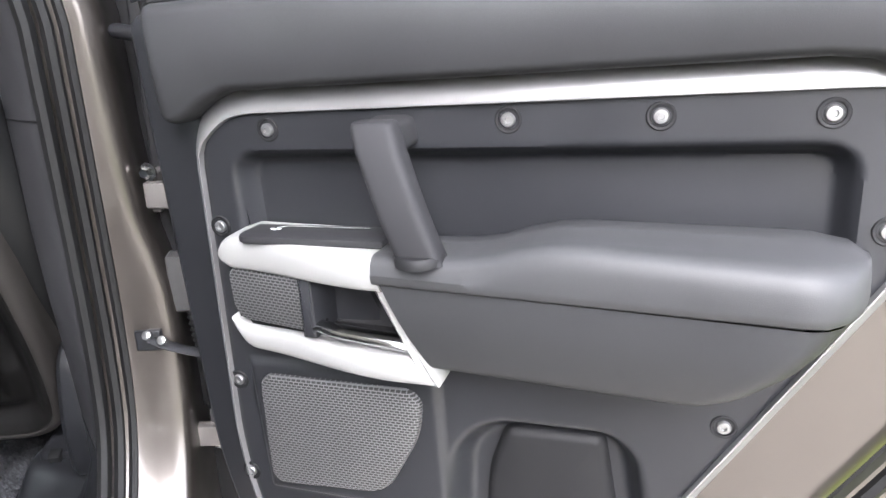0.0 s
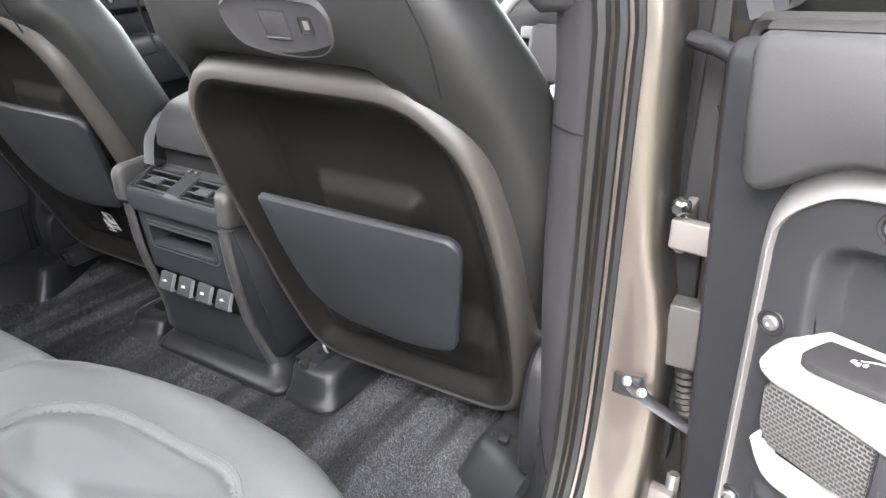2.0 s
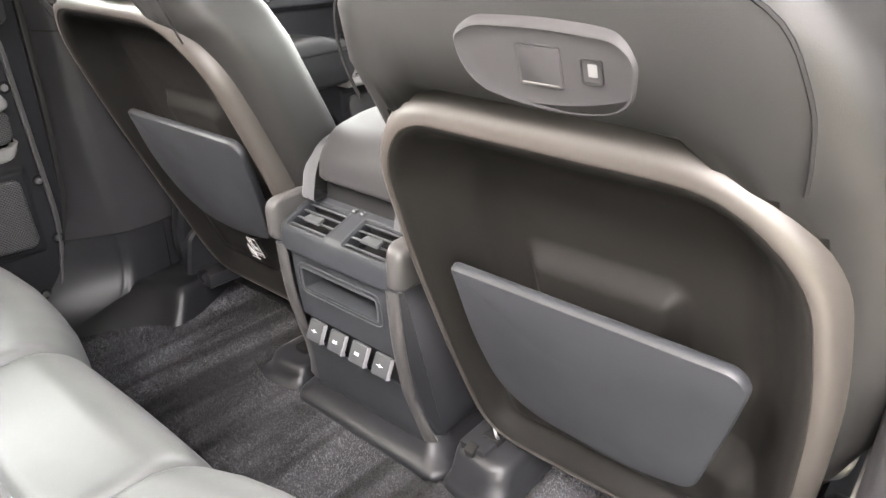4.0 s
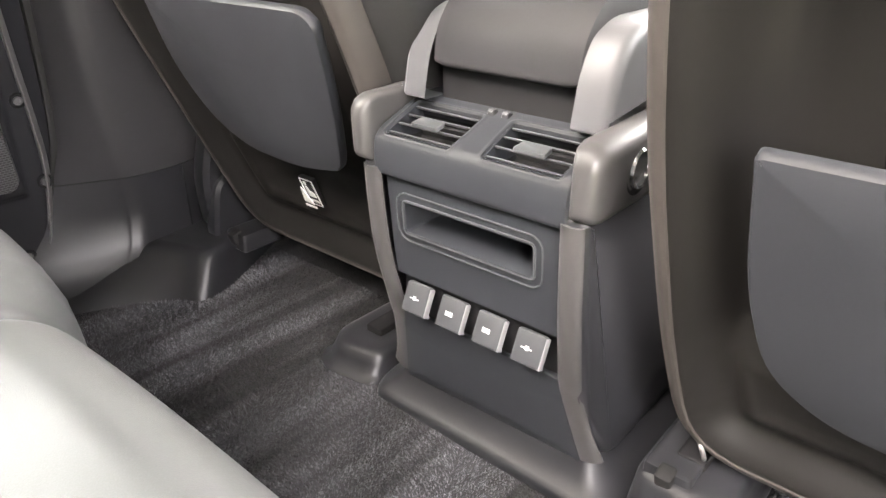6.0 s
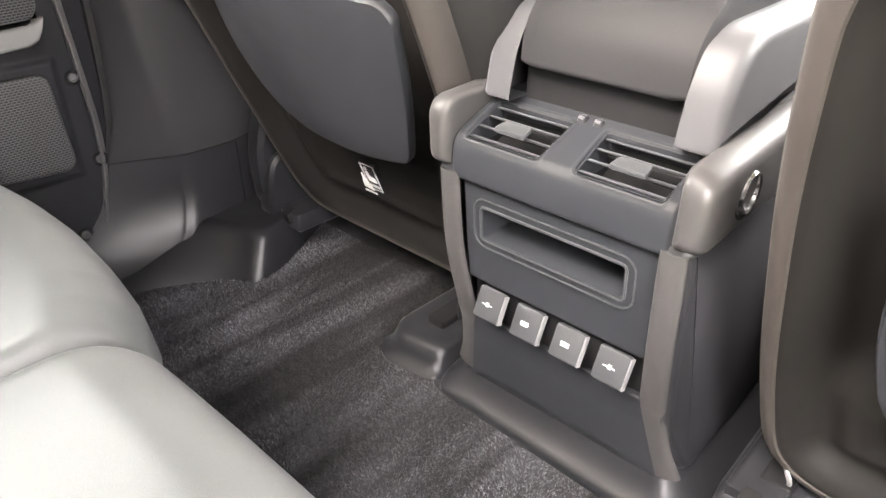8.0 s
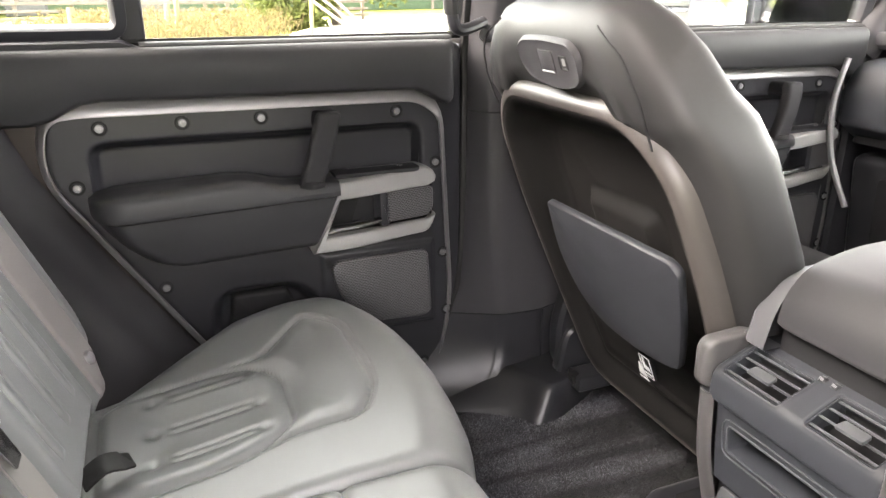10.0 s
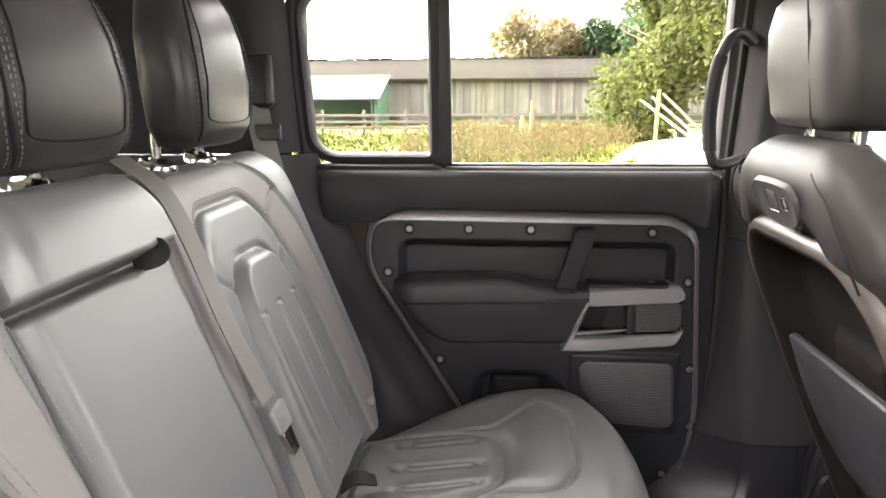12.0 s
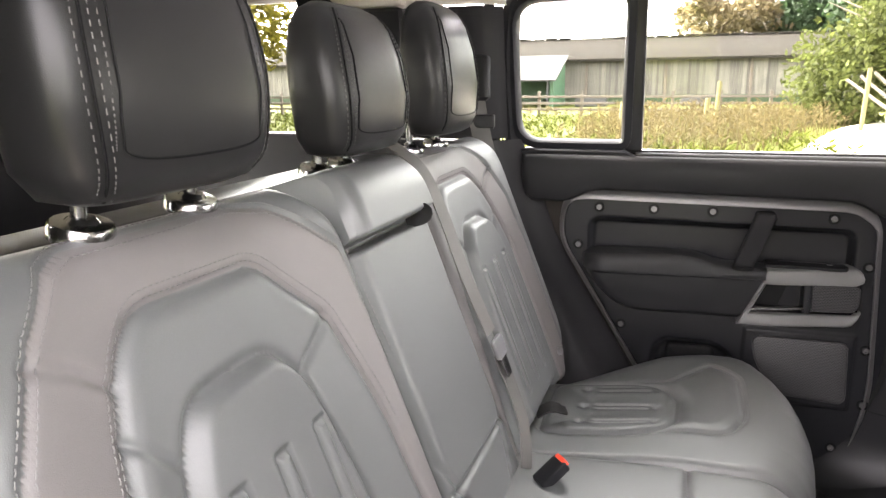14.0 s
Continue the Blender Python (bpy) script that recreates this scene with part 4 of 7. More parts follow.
def side_back(sg):
    """An outer backrest; sg: the sign of x."""
    c = 0.403 if sg > 0 else -0.338
    s = thing("rear_seat_back", (c, -0.1, 0.82), "grey-black quilted leather outer rear backrest", "car seat", "rear seat sections")
    M = lambda pts: [(c + sg * (a), b) for a, b in pts]
    yoke = M([(0.235, 0.80), (0.24, 1.08), (0.222, 1.19), (0.178, 1.262), (0.132, 1.303), (0.10, 1.315), (-0.10, 1.315), (-0.145, 1.303), (-0.228, 1.236), (-0.242, 1.1), (-0.242, 0.8)])
    ins = rounded(M([(0.166, 0.80), (0.160, 1.10), (0.138, 1.178), (0.112, 1.228), (0.076, 1.258), (-0.088, 1.256), (-0.160, 1.180), (-0.19, 1.065), (-0.21, 0.80)]), [0.01, 0.02, 0.03, 0.02, 0.02, 0.02, 0.012, 0.03, 0.01], 5)
    core = rounded(M([(0.116, 0.82), (0.108, 1.11), (0.070, 1.178), (-0.050, 1.181), (-0.086, 1.142), (-0.108, 1.03), (-0.115, 0.82)]), [0.02, 0.05, 0.03, 0.025, 0.025, 0.05, 0.02], 6)
    wedges = [M([(0.138, 1.178), (0.100, 1.140)]), M([(-0.160, 1.180), (-0.086, 1.142)]), M([(0.124, 1.213), (0.155, 1.236), (0.19, 1.250)])]
    ribs = [[(c + sg * o - 0.0095, 0.868), (c + sg * o - 0.0095, 1.098), (c + sg * o + 0.0095, 1.098), (c + sg * o + 0.0095, 0.868)] for o in (-0.066, 0.002, 0.068)]

    def relief(A, B):
        iy, ii, ic = sdf(A, B, yoke), sdf(A, B, ins), sdf(A, B, core)
        iw = np.minimum.reduce([dline(A, B, w_) for w_ in wedges])
        n = 0.020 * smoothstep(np.abs(A - c), 0.08, 0.24)
        n = n + 0.006 * smoothstep(-ii, 0.0, 0.02) + 0.013 * smoothstep(-ic, -0.001, 0.018)
        n = n - 0.0045 * np.exp(-(iy / 0.005) ** 2) - 0.006 * np.exp(-(ii / 0.0055) ** 2) - 0.006 * np.exp(-(ic / 0.006) ** 2) - 0.004 * np.exp(-(iw / 0.005) ** 2)
        for line in ribs:
            d_ = dline(A, B, line)
            n = n - 0.0042 * np.exp(-(d_ / 0.0030) ** 2) * smoothstep(B, 0.865, 0.9)
            n = n + 0.0016 * smoothstep(-sdf(A, B, line), 0.0, 0.004)
        return n

    x0, x1 = (0.154, 0.645) if sg > 0 else (-0.625, -0.116)
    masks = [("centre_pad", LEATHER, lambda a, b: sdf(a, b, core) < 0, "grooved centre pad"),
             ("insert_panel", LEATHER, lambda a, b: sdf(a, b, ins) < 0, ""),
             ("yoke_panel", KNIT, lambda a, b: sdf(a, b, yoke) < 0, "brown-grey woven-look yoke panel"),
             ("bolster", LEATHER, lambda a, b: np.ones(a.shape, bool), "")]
    back_section(x0, x1, 0.80, 1.325, relief, masks, s, seams=(yoke, ins, core), outer=sg)
    st = Mesh()

    def g(a, b, n):
        r_ = relief(np.array([[a]]), np.array([[b]]))[0, 0]
        return fback(a, b, n + r_ - float(roll(np.array(1.325 - b), 0.05, 0.06)))
    stitches(st, inset(yoke, 0.007)[1:-1], g)
    stitches(st, inset(yoke, -0.007)[1:-1], g)
    stitches(st, inset(ins, -0.005)[6:-6], g)
    stitches(st, inset(ins, -0.012)[6:-6], g)
    tagged(part("stitching", st, STITCH, s, "grey double stitching", smooth=0), kind="stuff")
    bolt = Mesh().lathe([(0.009, 0), (0.009, 0.006), (0.006, 0.008), (0, 0.008)], fback(sg * 0.535, 0.850, 0.016), (0.2 * -sg, 0.9, 0.3), 12)
    part("release_pin", bolt, STEEL, s)
    return s


side_back(-1)
side_back(1)


def middle_back():
    s = thing("rear_seat_back", (0, -0.1, 0.82), "smooth grey-black leather middle rear backrest with pull loop", "car seat", "rear seat sections")

    def relief(A, B):
        A = A - 0.019
        n = 0.022 - 0.10 * A * A
        fold = B - 1.227
        n = n + 0.022 * smoothstep(fold, 0.0, 0.010) - 0.03 * np.exp(-(fold / 0.005) ** 2) - 0.006 * np.exp(-((B - 0.902) / 0.005) ** 2)
        v = np.abs(A) - (0.125 - 0.5 * np.clip(0.95 - B, 0, 1))
        return n - 0.004 * np.exp(-(v / 0.005) ** 2)
    back_section(-0.112, 0.150, 0.80, 1.325, relief,
                 [("head_roll", LEATHER, lambda a, b: b > 1.227, "rolled leather top"), ("centre_pad", LEATHER, lambda a, b: np.ones(a.shape, bool), "")], s, top_round=0.02)
    lp = [fback(-0.052, 1.236, 0.012), fback(-0.05, 1.234, 0.034), fback(-0.048, 1.230, 0.042), fback(-0.044, 1.226, 0.036), fback(-0.04, 1.228, 0.012)]
    part("pull_loop", Mesh().ribbon(spline(lp, 4), 0.024, 0.003, (1, 0, 0.2)), RUBBER, s, "black webbing pull loop")
    return s


middle_back()


def rear_headrest(cx, gap, label):
    """A rear head restraint standing on two chrome posts."""
    s = thing("rear_headrest", (cx, -0.27, 1.33), label, "headrest", "rear headrests")
    Y0, Z0, tall = (-0.262 if cx > 0.2 else -0.247), 1.338, (0.84 if gap < 0.05 else 1.0)
    big = 1.16 if cx > 0.2 else 1.0
    form = ((0.0, 0.080, 0.022, 0.0), (0.006, 0.098, 0.035, 0.0), (0.03, 0.113, 0.045, 0.002), (0.09, 0.119, 0.049, 0.002), (0.15, 0.117, 0.046, -0.004), (0.195, 0.106, 0.038, -0.010), (0.22, 0.088, 0.027, -0.015), (0.232, 0.062, 0.013, -0.018))
    form = tuple((dz, wx * big, wy * big, oy) for dz, wx, wy, oy in form)
    secs = []
    for dz, wx, wy, oy in form:
        secs.append([(cx + wx * math.copysign(abs(math.cos(g)) ** 0.5, math.cos(g)), Y0 + oy + wy * math.copysign(abs(math.sin(g)) ** 0.6, math.sin(g)), Z0 + dz * tall) for g in np.linspace(0, 2 * math.pi, 56, endpoint=False)])
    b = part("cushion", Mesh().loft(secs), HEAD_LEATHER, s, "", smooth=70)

    def front(x, dz):
        """On the front of the cushion."""
        wx, wy, oy = (float(np.interp(dz, [q[0] for q in form], [q[k] for q in form])) for k in (1, 2, 3))
        c_ = min(abs(x) / wx, 0.995) ** 2
        return (cx + x, Y0 + oy + wy * math.sqrt(1 - c_ * c_) ** 0.6 + 0.0006, Z0 + dz * tall)
    part("lower_seam", Mesh().tube([front(x * big, dz) for x, dz in spline([(-0.070, 0.205), (-0.077, 0.12), (-0.078, 0.06), (-0.068, 0.039), (0, 0.034), (0.068, 0.039), (0.078, 0.06), (0.077, 0.12), (0.070, 0.205)], 6)], 0.0012, 5), BLACK, b)
    border = Mesh()
    for sg in (-1, 1):
        L = spline([front(sg * x * big, dz) for x, dz in ((0.0835, 0.045), (0.084, 0.07), (0.083, 0.12), (0.078, 0.18), (0.070, 0.212))], 16)
        for p, q in zip(L[::2], L[1::2]):
            border.tube([(p[0], p[1] + 0.0004, p[2]), (q[0], q[1] + 0.0004, q[2])], 0.0007, 4)
    tagged(part("border_stitching", border, THREAD, b, smooth=0), kind="stuff")
    for sg in (-1, 1):
        line = [front(sg * x * big, dz) for x, dz in ((0.080, 0.004), (0.090, 0.03), (0.096, 0.09), (0.093, 0.15), (0.082, 0.195), (0.066, 0.22))]
        part("seam", Mesh().tube(spline(line, 4), 0.0014, 5), BLACK, b)
        st = Mesh()
        for off in (-0.006, 0.006):
            L = spline([front(sg * x * big + off, dz) for x, dz in ((0.080, 0.004), (0.090, 0.03), (0.096, 0.09), (0.093, 0.15), (0.082, 0.195), (0.066, 0.22))], 14)
            for p, q in zip(L[::2], L[1::2]):
                st.tube([(p[0], p[1] + 0.0004, p[2]), (q[0], q[1] + 0.0004, q[2])], 0.0007, 4)
        tagged(part("stitching", st, THREAD, b, smooth=0), kind="stuff")
        part("post", Mesh().tube([(cx + sg * gap, -0.285, 1.30), (cx + sg * gap, -0.285, 1.372)], 0.0068, 12), CHROME, s, "chrome post")
        part("post_collar", Mesh().lathe([(0.027, -0.012), (0.027, -0.001), (0.0245, 0.002), (0.014, 0.003), (0.0105, 0.007), (0.0, 0.007)], (cx + sg * gap, -0.283, 1.318), (0, 0.25, 1), 18), CHROME, s, "bright metal collar")
    return s


for x_, gap_, lab in ((-0.36, 0.07, "black leather rear headrest on chrome posts"), (0.011, 0.04, "black leather middle rear headrest on close chrome posts"), (0.385, 0.07, "black stitched leather rear headrest beside the open door")):
    rear_headrest(x_, gap_, lab)


def side_cushion(sg):
    c = sg * 0.358
    s = thing("rear_bench_seat", (c, 0.2, 0.55), "grey-black quilted leather outer rear seat cushion", "car seat", "rear seat sections")
    step, inner = 0.0042, 0.152
    U, V = np.meshgrid(np.linspace(0, 1, int(0.52 / step)), np.linspace(0, 1, int(0.50 / step)))
    B0 = -0.06 + 0.49 * V
    outer_x = np.interp(B0, [-0.06, 0.0, 0.10, 0.20, 0.30, 0.36, 0.40, 0.42, 0.43], [0.49, 0.505, 0.585, 0.655, 0.685, 0.688, 0.68, 0.67, 0.66])
    inner_x = inner + 0.006 * smoothstep(B0, 0.2, 0.43)
    A = inner_x + U * (outer_x - inner_x)
    front = np.interp(U, [0, 0.04, 0.10, 0.18, 0.3, 0.45, 0.58, 0.68, 0.78, 0.87, 0.94, 1.0], [0.398, 0.406, 0.420, 0.431, 0.440, 0.446, 0.444, 0.438, 0.425, 0.405, 0.380, 0.345])
    B = -0.06 + V * (front + 0.06)
    A = sg * A
    M = lambda pts: [(sg * a, b) for a, b in pts]
    core = rounded(M([(0.240, -0.03), (0.240, 0.12), (0.262, 0.178), (0.300, 0.207), (0.412, 0.209), (0.448, 0.175), (0.458, 0.12), (0.458, -0.03)]), 0.035, 6)
    ins = rounded(M([(0.236, -0.035), (0.236, 0.12), (0.262, 0.20), (0.268, 0.288), (0.335, 0.322), (0.530, 0.322), (0.578, 0.272), (0.466, 0.19), (0.463, -0.035)]), [0.01, 0.03, 0.02, 0.03, 0.04, 0.03, 0.02, 0.02, 0.01], 6)
    A, B = snap(A, B, (core, ins), step * 0.52)
    ic, ii = sdf(A, B, core), sdf(A, B, ins)
    Zt = 0.818 + 0.03 * smoothstep(B, -0.05, 0.25) - 0.010 * smoothstep(-ii, -0.01, 0.10) + 0.005 * smoothstep(-ic, 0, 0.02)
    Zt = Zt + 0.006 * smoothstep(-ii, 0.0, 0.03) * smoothstep(ic, 0.0, 0.03)
    Zt = Zt - 0.006 * np.exp(-(ii / 0.0045) ** 2) * smoothstep(B, 0.10, 0.2) - 0.0065 * np.exp(-(ic / 0.005) ** 2)
    gate = smoothstep(B, 0.05, 0.07) * (1 - smoothstep(B, 0.155, 0.166))
    for o in (0.29, 0.358, 0.427):
        for e in (-0.007, 0.007):
            Zt = Zt - 0.0030 * np.exp(-((np.abs(A) - o - e) / 0.0036) ** 2) * gate
        for y in (0.038, 0.170):
            Zt = Zt - 0.005 * np.exp(-(((np.abs(A) - o) ** 2 + (B - y) ** 2) / 0.0085 ** 2))
    eu_o, eu_i = (1 - U) * (outer_x - inner_x), U * (outer_x - inner_x)
    Zt = Zt - roll(eu_o, 0.06, 0.07) - roll(eu_i, 0.014, 0.02) - roll((1 - V) * (front + 0.06), 0.10, 0.085)
    P = np.stack([A, B, Zt], -1)
    fc = lambda M: (M[:-1, :-1] + M[1:, 1:]) / 2
    a, b = fc(A), fc(B)
    m1 = sdf(a, b, core) < 0
    m2 = (sdf(a, b, ins) < 0) & ~m1
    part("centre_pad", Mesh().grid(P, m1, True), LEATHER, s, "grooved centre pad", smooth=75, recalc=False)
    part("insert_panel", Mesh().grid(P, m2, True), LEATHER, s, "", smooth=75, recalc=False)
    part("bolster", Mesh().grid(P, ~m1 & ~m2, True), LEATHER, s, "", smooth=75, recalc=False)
    e = [P[0, j] for j in range(P.shape[1])] + [P[i, -1] for i in range(P.shape[0])] + [P[-1, j] for j in range(P.shape[1] - 1, -1, -1)] + [P[i, 0] for i in range(P.shape[0] - 1, -1, -1)]
    mid = [(p[0], p[1] * 0.99, min(p[2], 0.76) - 0.02) for p in e]
    lo = [(p[0] * 0.97, p[1] * 0.94 - 0.005, 0.62) for p in e]
    part("skirt", Mesh().loft([e, mid, lo], caps=False), LEATHER, s, smooth=70)
    st = Mesh()

    def g(x, y, n):
        d2 = ((A - x) ** 2 + (B - y) ** 2).ravel()
        near = np.argpartition(d2, 4)[:4]
        return (x, y, float(np.average(Zt.ravel()[near], weights=1 / (d2[near] + 1e-7))) + n)
    for off in (-0.005, -0.011):
        stitches(st, [p for p in inset(ins, off) if p[1] > 0.245], g)
    tagged(part("stitching", st, STITCH, s, "grey double stitching", smooth=0), kind="stuff")
    return s


side_cushion(-1)
side_cushion(1)


def middle_cushion():
    s = thing("rear_bench_seat", (0, 0.2, 0.55), "smooth grey-black leather middle rear seat cushion", "car seat", "rear seat sections")
    us, vs = np.linspace(-0.148, 0.148, 60), np.linspace(-0.06, 0.405, 90)
    A, B = np.meshgrid(us, vs)
    A = A * (1 + 0.05 * smoothstep(B, 0.1, 0.4))
    Zt = 0.835 + 0.014 * smoothstep(B, -0.05, 0.25) - 0.25 * A * A
    seam = np.abs(B - 0.228)
    Zt = Zt - 0.007 * np.exp(-(seam / 0.005) ** 2)
    Zt = Zt - roll(0.148 * 1.04 - np.abs(A), 0.014, 0.02) - roll(0.405 - B, 0.10, 0.085)
    P = np.stack([A, B, Zt], -1)
    part("pad", Mesh().grid(P), LEATHER, s, smooth=75, recalc=False)
    e = [P[0, j] for j in range(P.shape[1])] + [P[i, -1] for i in range(P.shape[0])] + [P[-1, j] for j in range(P.shape[1] - 1, -1, -1)] + [P[i, 0] for i in range(P.shape[0] - 1, -1, -1)]
    part("skirt", Mesh().loft([e, [(p[0], p[1] * 0.95, 0.62) for p in e]], caps=False), LEATHER, s, smooth=70)
    return s


middle_cushion()


# ---- floor, sills, pillars ----
P_ = Mesh()
ys, xs = np.linspace(-0.1, 1.9, 60), np.linspace(-0.70, 0.70, 50)
XX, YY = np.meshgrid(xs, ys)
P_.grid(np.stack([XX, YY, 0.532 + 0.004 * np.sin(XX * 9) * np.sin(YY * 7)], -1))
solo("floor_carpet", P_, CARPET, "dark charcoal tufted carpet with brushed stripes", "carpet", "structure")
solo("floor", Mesh().box((0, 0.3, 0.47), (1.6, 3.4, 0.08), 0.01), BLACK, "black floor pan under the carpet", "floor", "structure")
tuft, r_ = Mesh(), random.Random(11)
while len(tuft.f) < 170000:
    x, y = r_.uniform(-0.66, 0.62), r_.uniform(0.36, 0.92)
    stripe = math.sin((x * 0.978 + y * 0.21) * 42 + 1.5 * math.sin(y * 9))
    g = r_.gauss(0.6 if stripe > 0 else 3.6, 0.7)
    h, k = r_.uniform(0.0025, 0.0045), r_.uniform(0.0006, 0.0011)
    lx, ly = math.cos(g) * 0.0024, math.sin(g) * 0.0024
    z = 0.532 + 0.004 * math.sin(x * 9) * math.sin(y * 7)
    a = r_.uniform(0, 6.28)
    i = len(tuft.v)
    tuft.v += [(x - math.cos(a) * k, y - math.sin(a) * k, z - 0.001), (x + math.cos(a) * k, y + math.sin(a) * k, z - 0.001), (x + lx, y + ly, z + h)]
    tuft.f.append((i, i + 1, i + 2))
tagged(part("carpet_pile", tuft, PILE, None, smooth=0, recalc=False), "charcoal carpet pile with brushed stripes", "carpet", "", "stuff")


# ---- rear console ----
def console():
    c = thing("centre_console", (0.004, 0.9, 0.54), "slate-black rear console with air vents and four socket covers", "console")
    X0 = 0.004

    def f(a, z, n):
        """On the rear face: a across, z up, n towards the rear."""
        y = np.interp(z, [0.56, 0.66, 0.70, 0.76, 0.85, 0.915], [0.76, 0.735, 0.728, 0.716, 0.708, 0.70])
        return (X0 + a, float(y) - n, z)
    # core and side cheeks
    secs = []
    for z, w in ((0.535, 0.10), (0.60, 0.102), (0.68, 0.108), (0.80, 0.114), (0.905, 0.116)):
        yb = float(np.interp(z, [0.56, 0.66, 0.70, 0.76, 0.85, 0.915], [0.76, 0.735, 0.728, 0.716, 0.708, 0.70])) + 0.055
        secs.append([(X0 - w, yb, z), (X0 + w, yb, z), (X0 + w, 1.5, z), (X0 - w, 1.5, z)])
    part("body", Mesh().loft(secs), BLACK, c)
    for sg in (-1, 1):
        o = rounded([(0.70, 0.872), (0.715, 0.74), (0.745, 0.63), (0.77, 0.585), (1.5, 0.585), (1.5, 0.90), (0.80, 0.93)], [0.004, 0.05, 0.05, 0.02, 0.02, 0.02, 0.03], 5)

        def fs(a, b, n, sg=sg):
            k = float(np.interp(b, [0.58, 0.62, 0.66, 0.74, 0.9], [0.030, 0.018, 0.010, 0.011, 0.012]))
            return (X0 + sg * (0.108 + n + k), a, b)
        part("side_cheek", Mesh().rings(o, [(0.0, -0.012), (-0.004, 0.0), (-0.002, 0.008), (0.003, 0.013), (0.007, 0.0155)], fs), PLASTIC, c, "dark side panel with an edge paled for reflected light")
        # paler strip on the cheek's rounding holds light from the door opening
        edge = spline([(X0 + sg * 0.119, 0.700, 0.870), (X0 + sg * 0.119, 0.709, 0.78), (X0 + sg * 0.116, 0.727, 0.70), (X0 + sg * 0.115, 0.735, 0.67), (X0 + sg * 0.123, 0.748, 0.62), (X0 + sg * 0.135, 0.757, 0.583)], 6)
        part("edge_strip", Mesh().tube(edge, lambda t: 0.012 + 0.004 * t, 12, up=(0, 1, 0), ry=0.0055), CAP, c, "satin grey edge strip, paler for reflected light, with small scratches")
        # corner cap: a rounded rail that runs forward beside the lid
        secs = []
        for y, d in ((0.688, 0.013), (0.6895, 0.0085), (0.693, 0.0045), (0.699, 0.0015), (0.708, 0.0), (0.76, 0.0), (0.85, 0.0), (1.4, 0.0)):
            zb, zt = 0.873 + d, 0.944 - d * 1.6 + (y - 0.7) * 0.03
            q = rounded([(0.1155 + d * 0.6, zb), (0.143 - d, zb), (0.145 - d, zt - 0.004), (0.1155 + d * 0.6, zt)], [0.004, 0.010, 0.014, 0.008], 4)
            secs.append([(X0 + sg * a, y, z) for a, z in q])
        part("corner_cap", Mesh().loft(secs), CAP, c, "satin grey corner cap running forward", smooth=50)
    # fascia in one moulding: the front bar rolls over into the shelf, with two vent openings
    PROF = spline([(0.716, 0.8605), (0.706, 0.8608), (0.6995, 0.864), (0.6972, 0.872), (0.6968, 0.886), (0.6985, 0.899), (0.7035, 0.9065), (0.711, 0.9110), (0.730, 0.9185), (0.757, 0.9285), (0.776, 0.9345), (0.802, 0.937)], 12)
    prof = np.array(PROF)
    S_ = np.concatenate([[0], np.cumsum(np.linalg.norm(np.diff(prof, axis=0), axis=1))])
    s_at = lambda y: float(np.interp(y, prof[60:, 0], S_[60:]))

    def ff(a, s, n):
        """On the moulding: a across, s along its section, n outwards."""
        y, z = np.interp(s, S_, prof[:, 0]), np.interp(s, S_, prof[:, 1])
        y2, z2 = np.interp(s + 0.002, S_, prof[:, 0]), np.interp(s + 0.002, S_, prof[:, 1])
        y1, z1 = np.interp(s - 0.002, S_, prof[:, 0]), np.interp(s - 0.002, S_, prof[:, 1])
        ty, tz = y2 - y1, z2 - z1
        L = math.hypot(ty, tz) + 1e-9
        return (X0 + a, float(y - tz / L * n), float(z + ty / L * n))
    sv0, sv1 = s_at(0.7025), s_at(0.757)
    holes = [rounded([(sg * 0.018, sv0), (sg * 0.103, sv0), (sg * 0.105, sv1), (sg * 0.016, sv1)], [0.005, 0.005, 0.006, 0.006], 4) for sg in (-1, 1)]
    aa, ss = np.linspace(-0.116, 0.116, 187), np.linspace(0, S_[-1], 130)
    A_, B_ = np.meshgrid(aa, ss)
    hole = np.minimum(sdf(A_, B_, holes[0]), sdf(A_, B_, holes[1]))
    N_ = 0.0008 * np.exp(-((hole - 0.0015) / 0.0015) ** 2) - 0.034 * smoothstep(-hole, 0.0, 0.0045) - 0.004 * smoothstep(np.abs(A_), 0.1125, 0.116)
    G = np.array([[ff(a, s, n) for a, s, n in zip(ra, rs, rn)] for ra, rs, rn in zip(A_, B_, N_)])
    hm = hole[:-1, :-1] < -0.0028
    part("fascia", Mesh().grid(G, ~hm), CONSOLE, c, "slate fascia rolling over into the vent shelf", smooth=50)
    for sg in (-1, 1):
        # cavity blackened for its shade
        part("vent_cavity", Mesh().grid(G, hm & (A_[:-1, :-1] * sg > 0)), BLACK, c)
        v = part("air_vent", Mesh().rings(holes[0 if sg < 0 else 1], [(0.0008, -0.001), (0.0016, -0.0002), (0.0024, -0.001), (0.0028, -0.014)], ff, cap=False), CONSOLE, c, "louvred air vent")
        # louvres in paler grey, which paints in the light they reflect
        for k, s in enumerate((0.14, 0.40, 0.66, 0.90)):
            s0 = sv0 + (sv1 - sv0) * s
            p0, p1 = ff(sg * 0.0605 - 0.041, s0, -0.005), ff(sg * 0.0605 + 0.041, s0, -0.005)
            part("louvre", Mesh().tube([p0, p1], 0.0040, 12, up=(0, 0.35, 1.0), ry=0.0013), COVER, v)
        tab = rounded([(-0.017, -0.010), (0.017, -0.010), (0.0155, 0.006), (-0.0155, 0.006)], 0.003, 4)
        mt, ct = pose(0, 0, 0, 10), Vector(ff(sg * 0.061, sv0 + (sv1 - sv0) * 0.42, 0.0015))
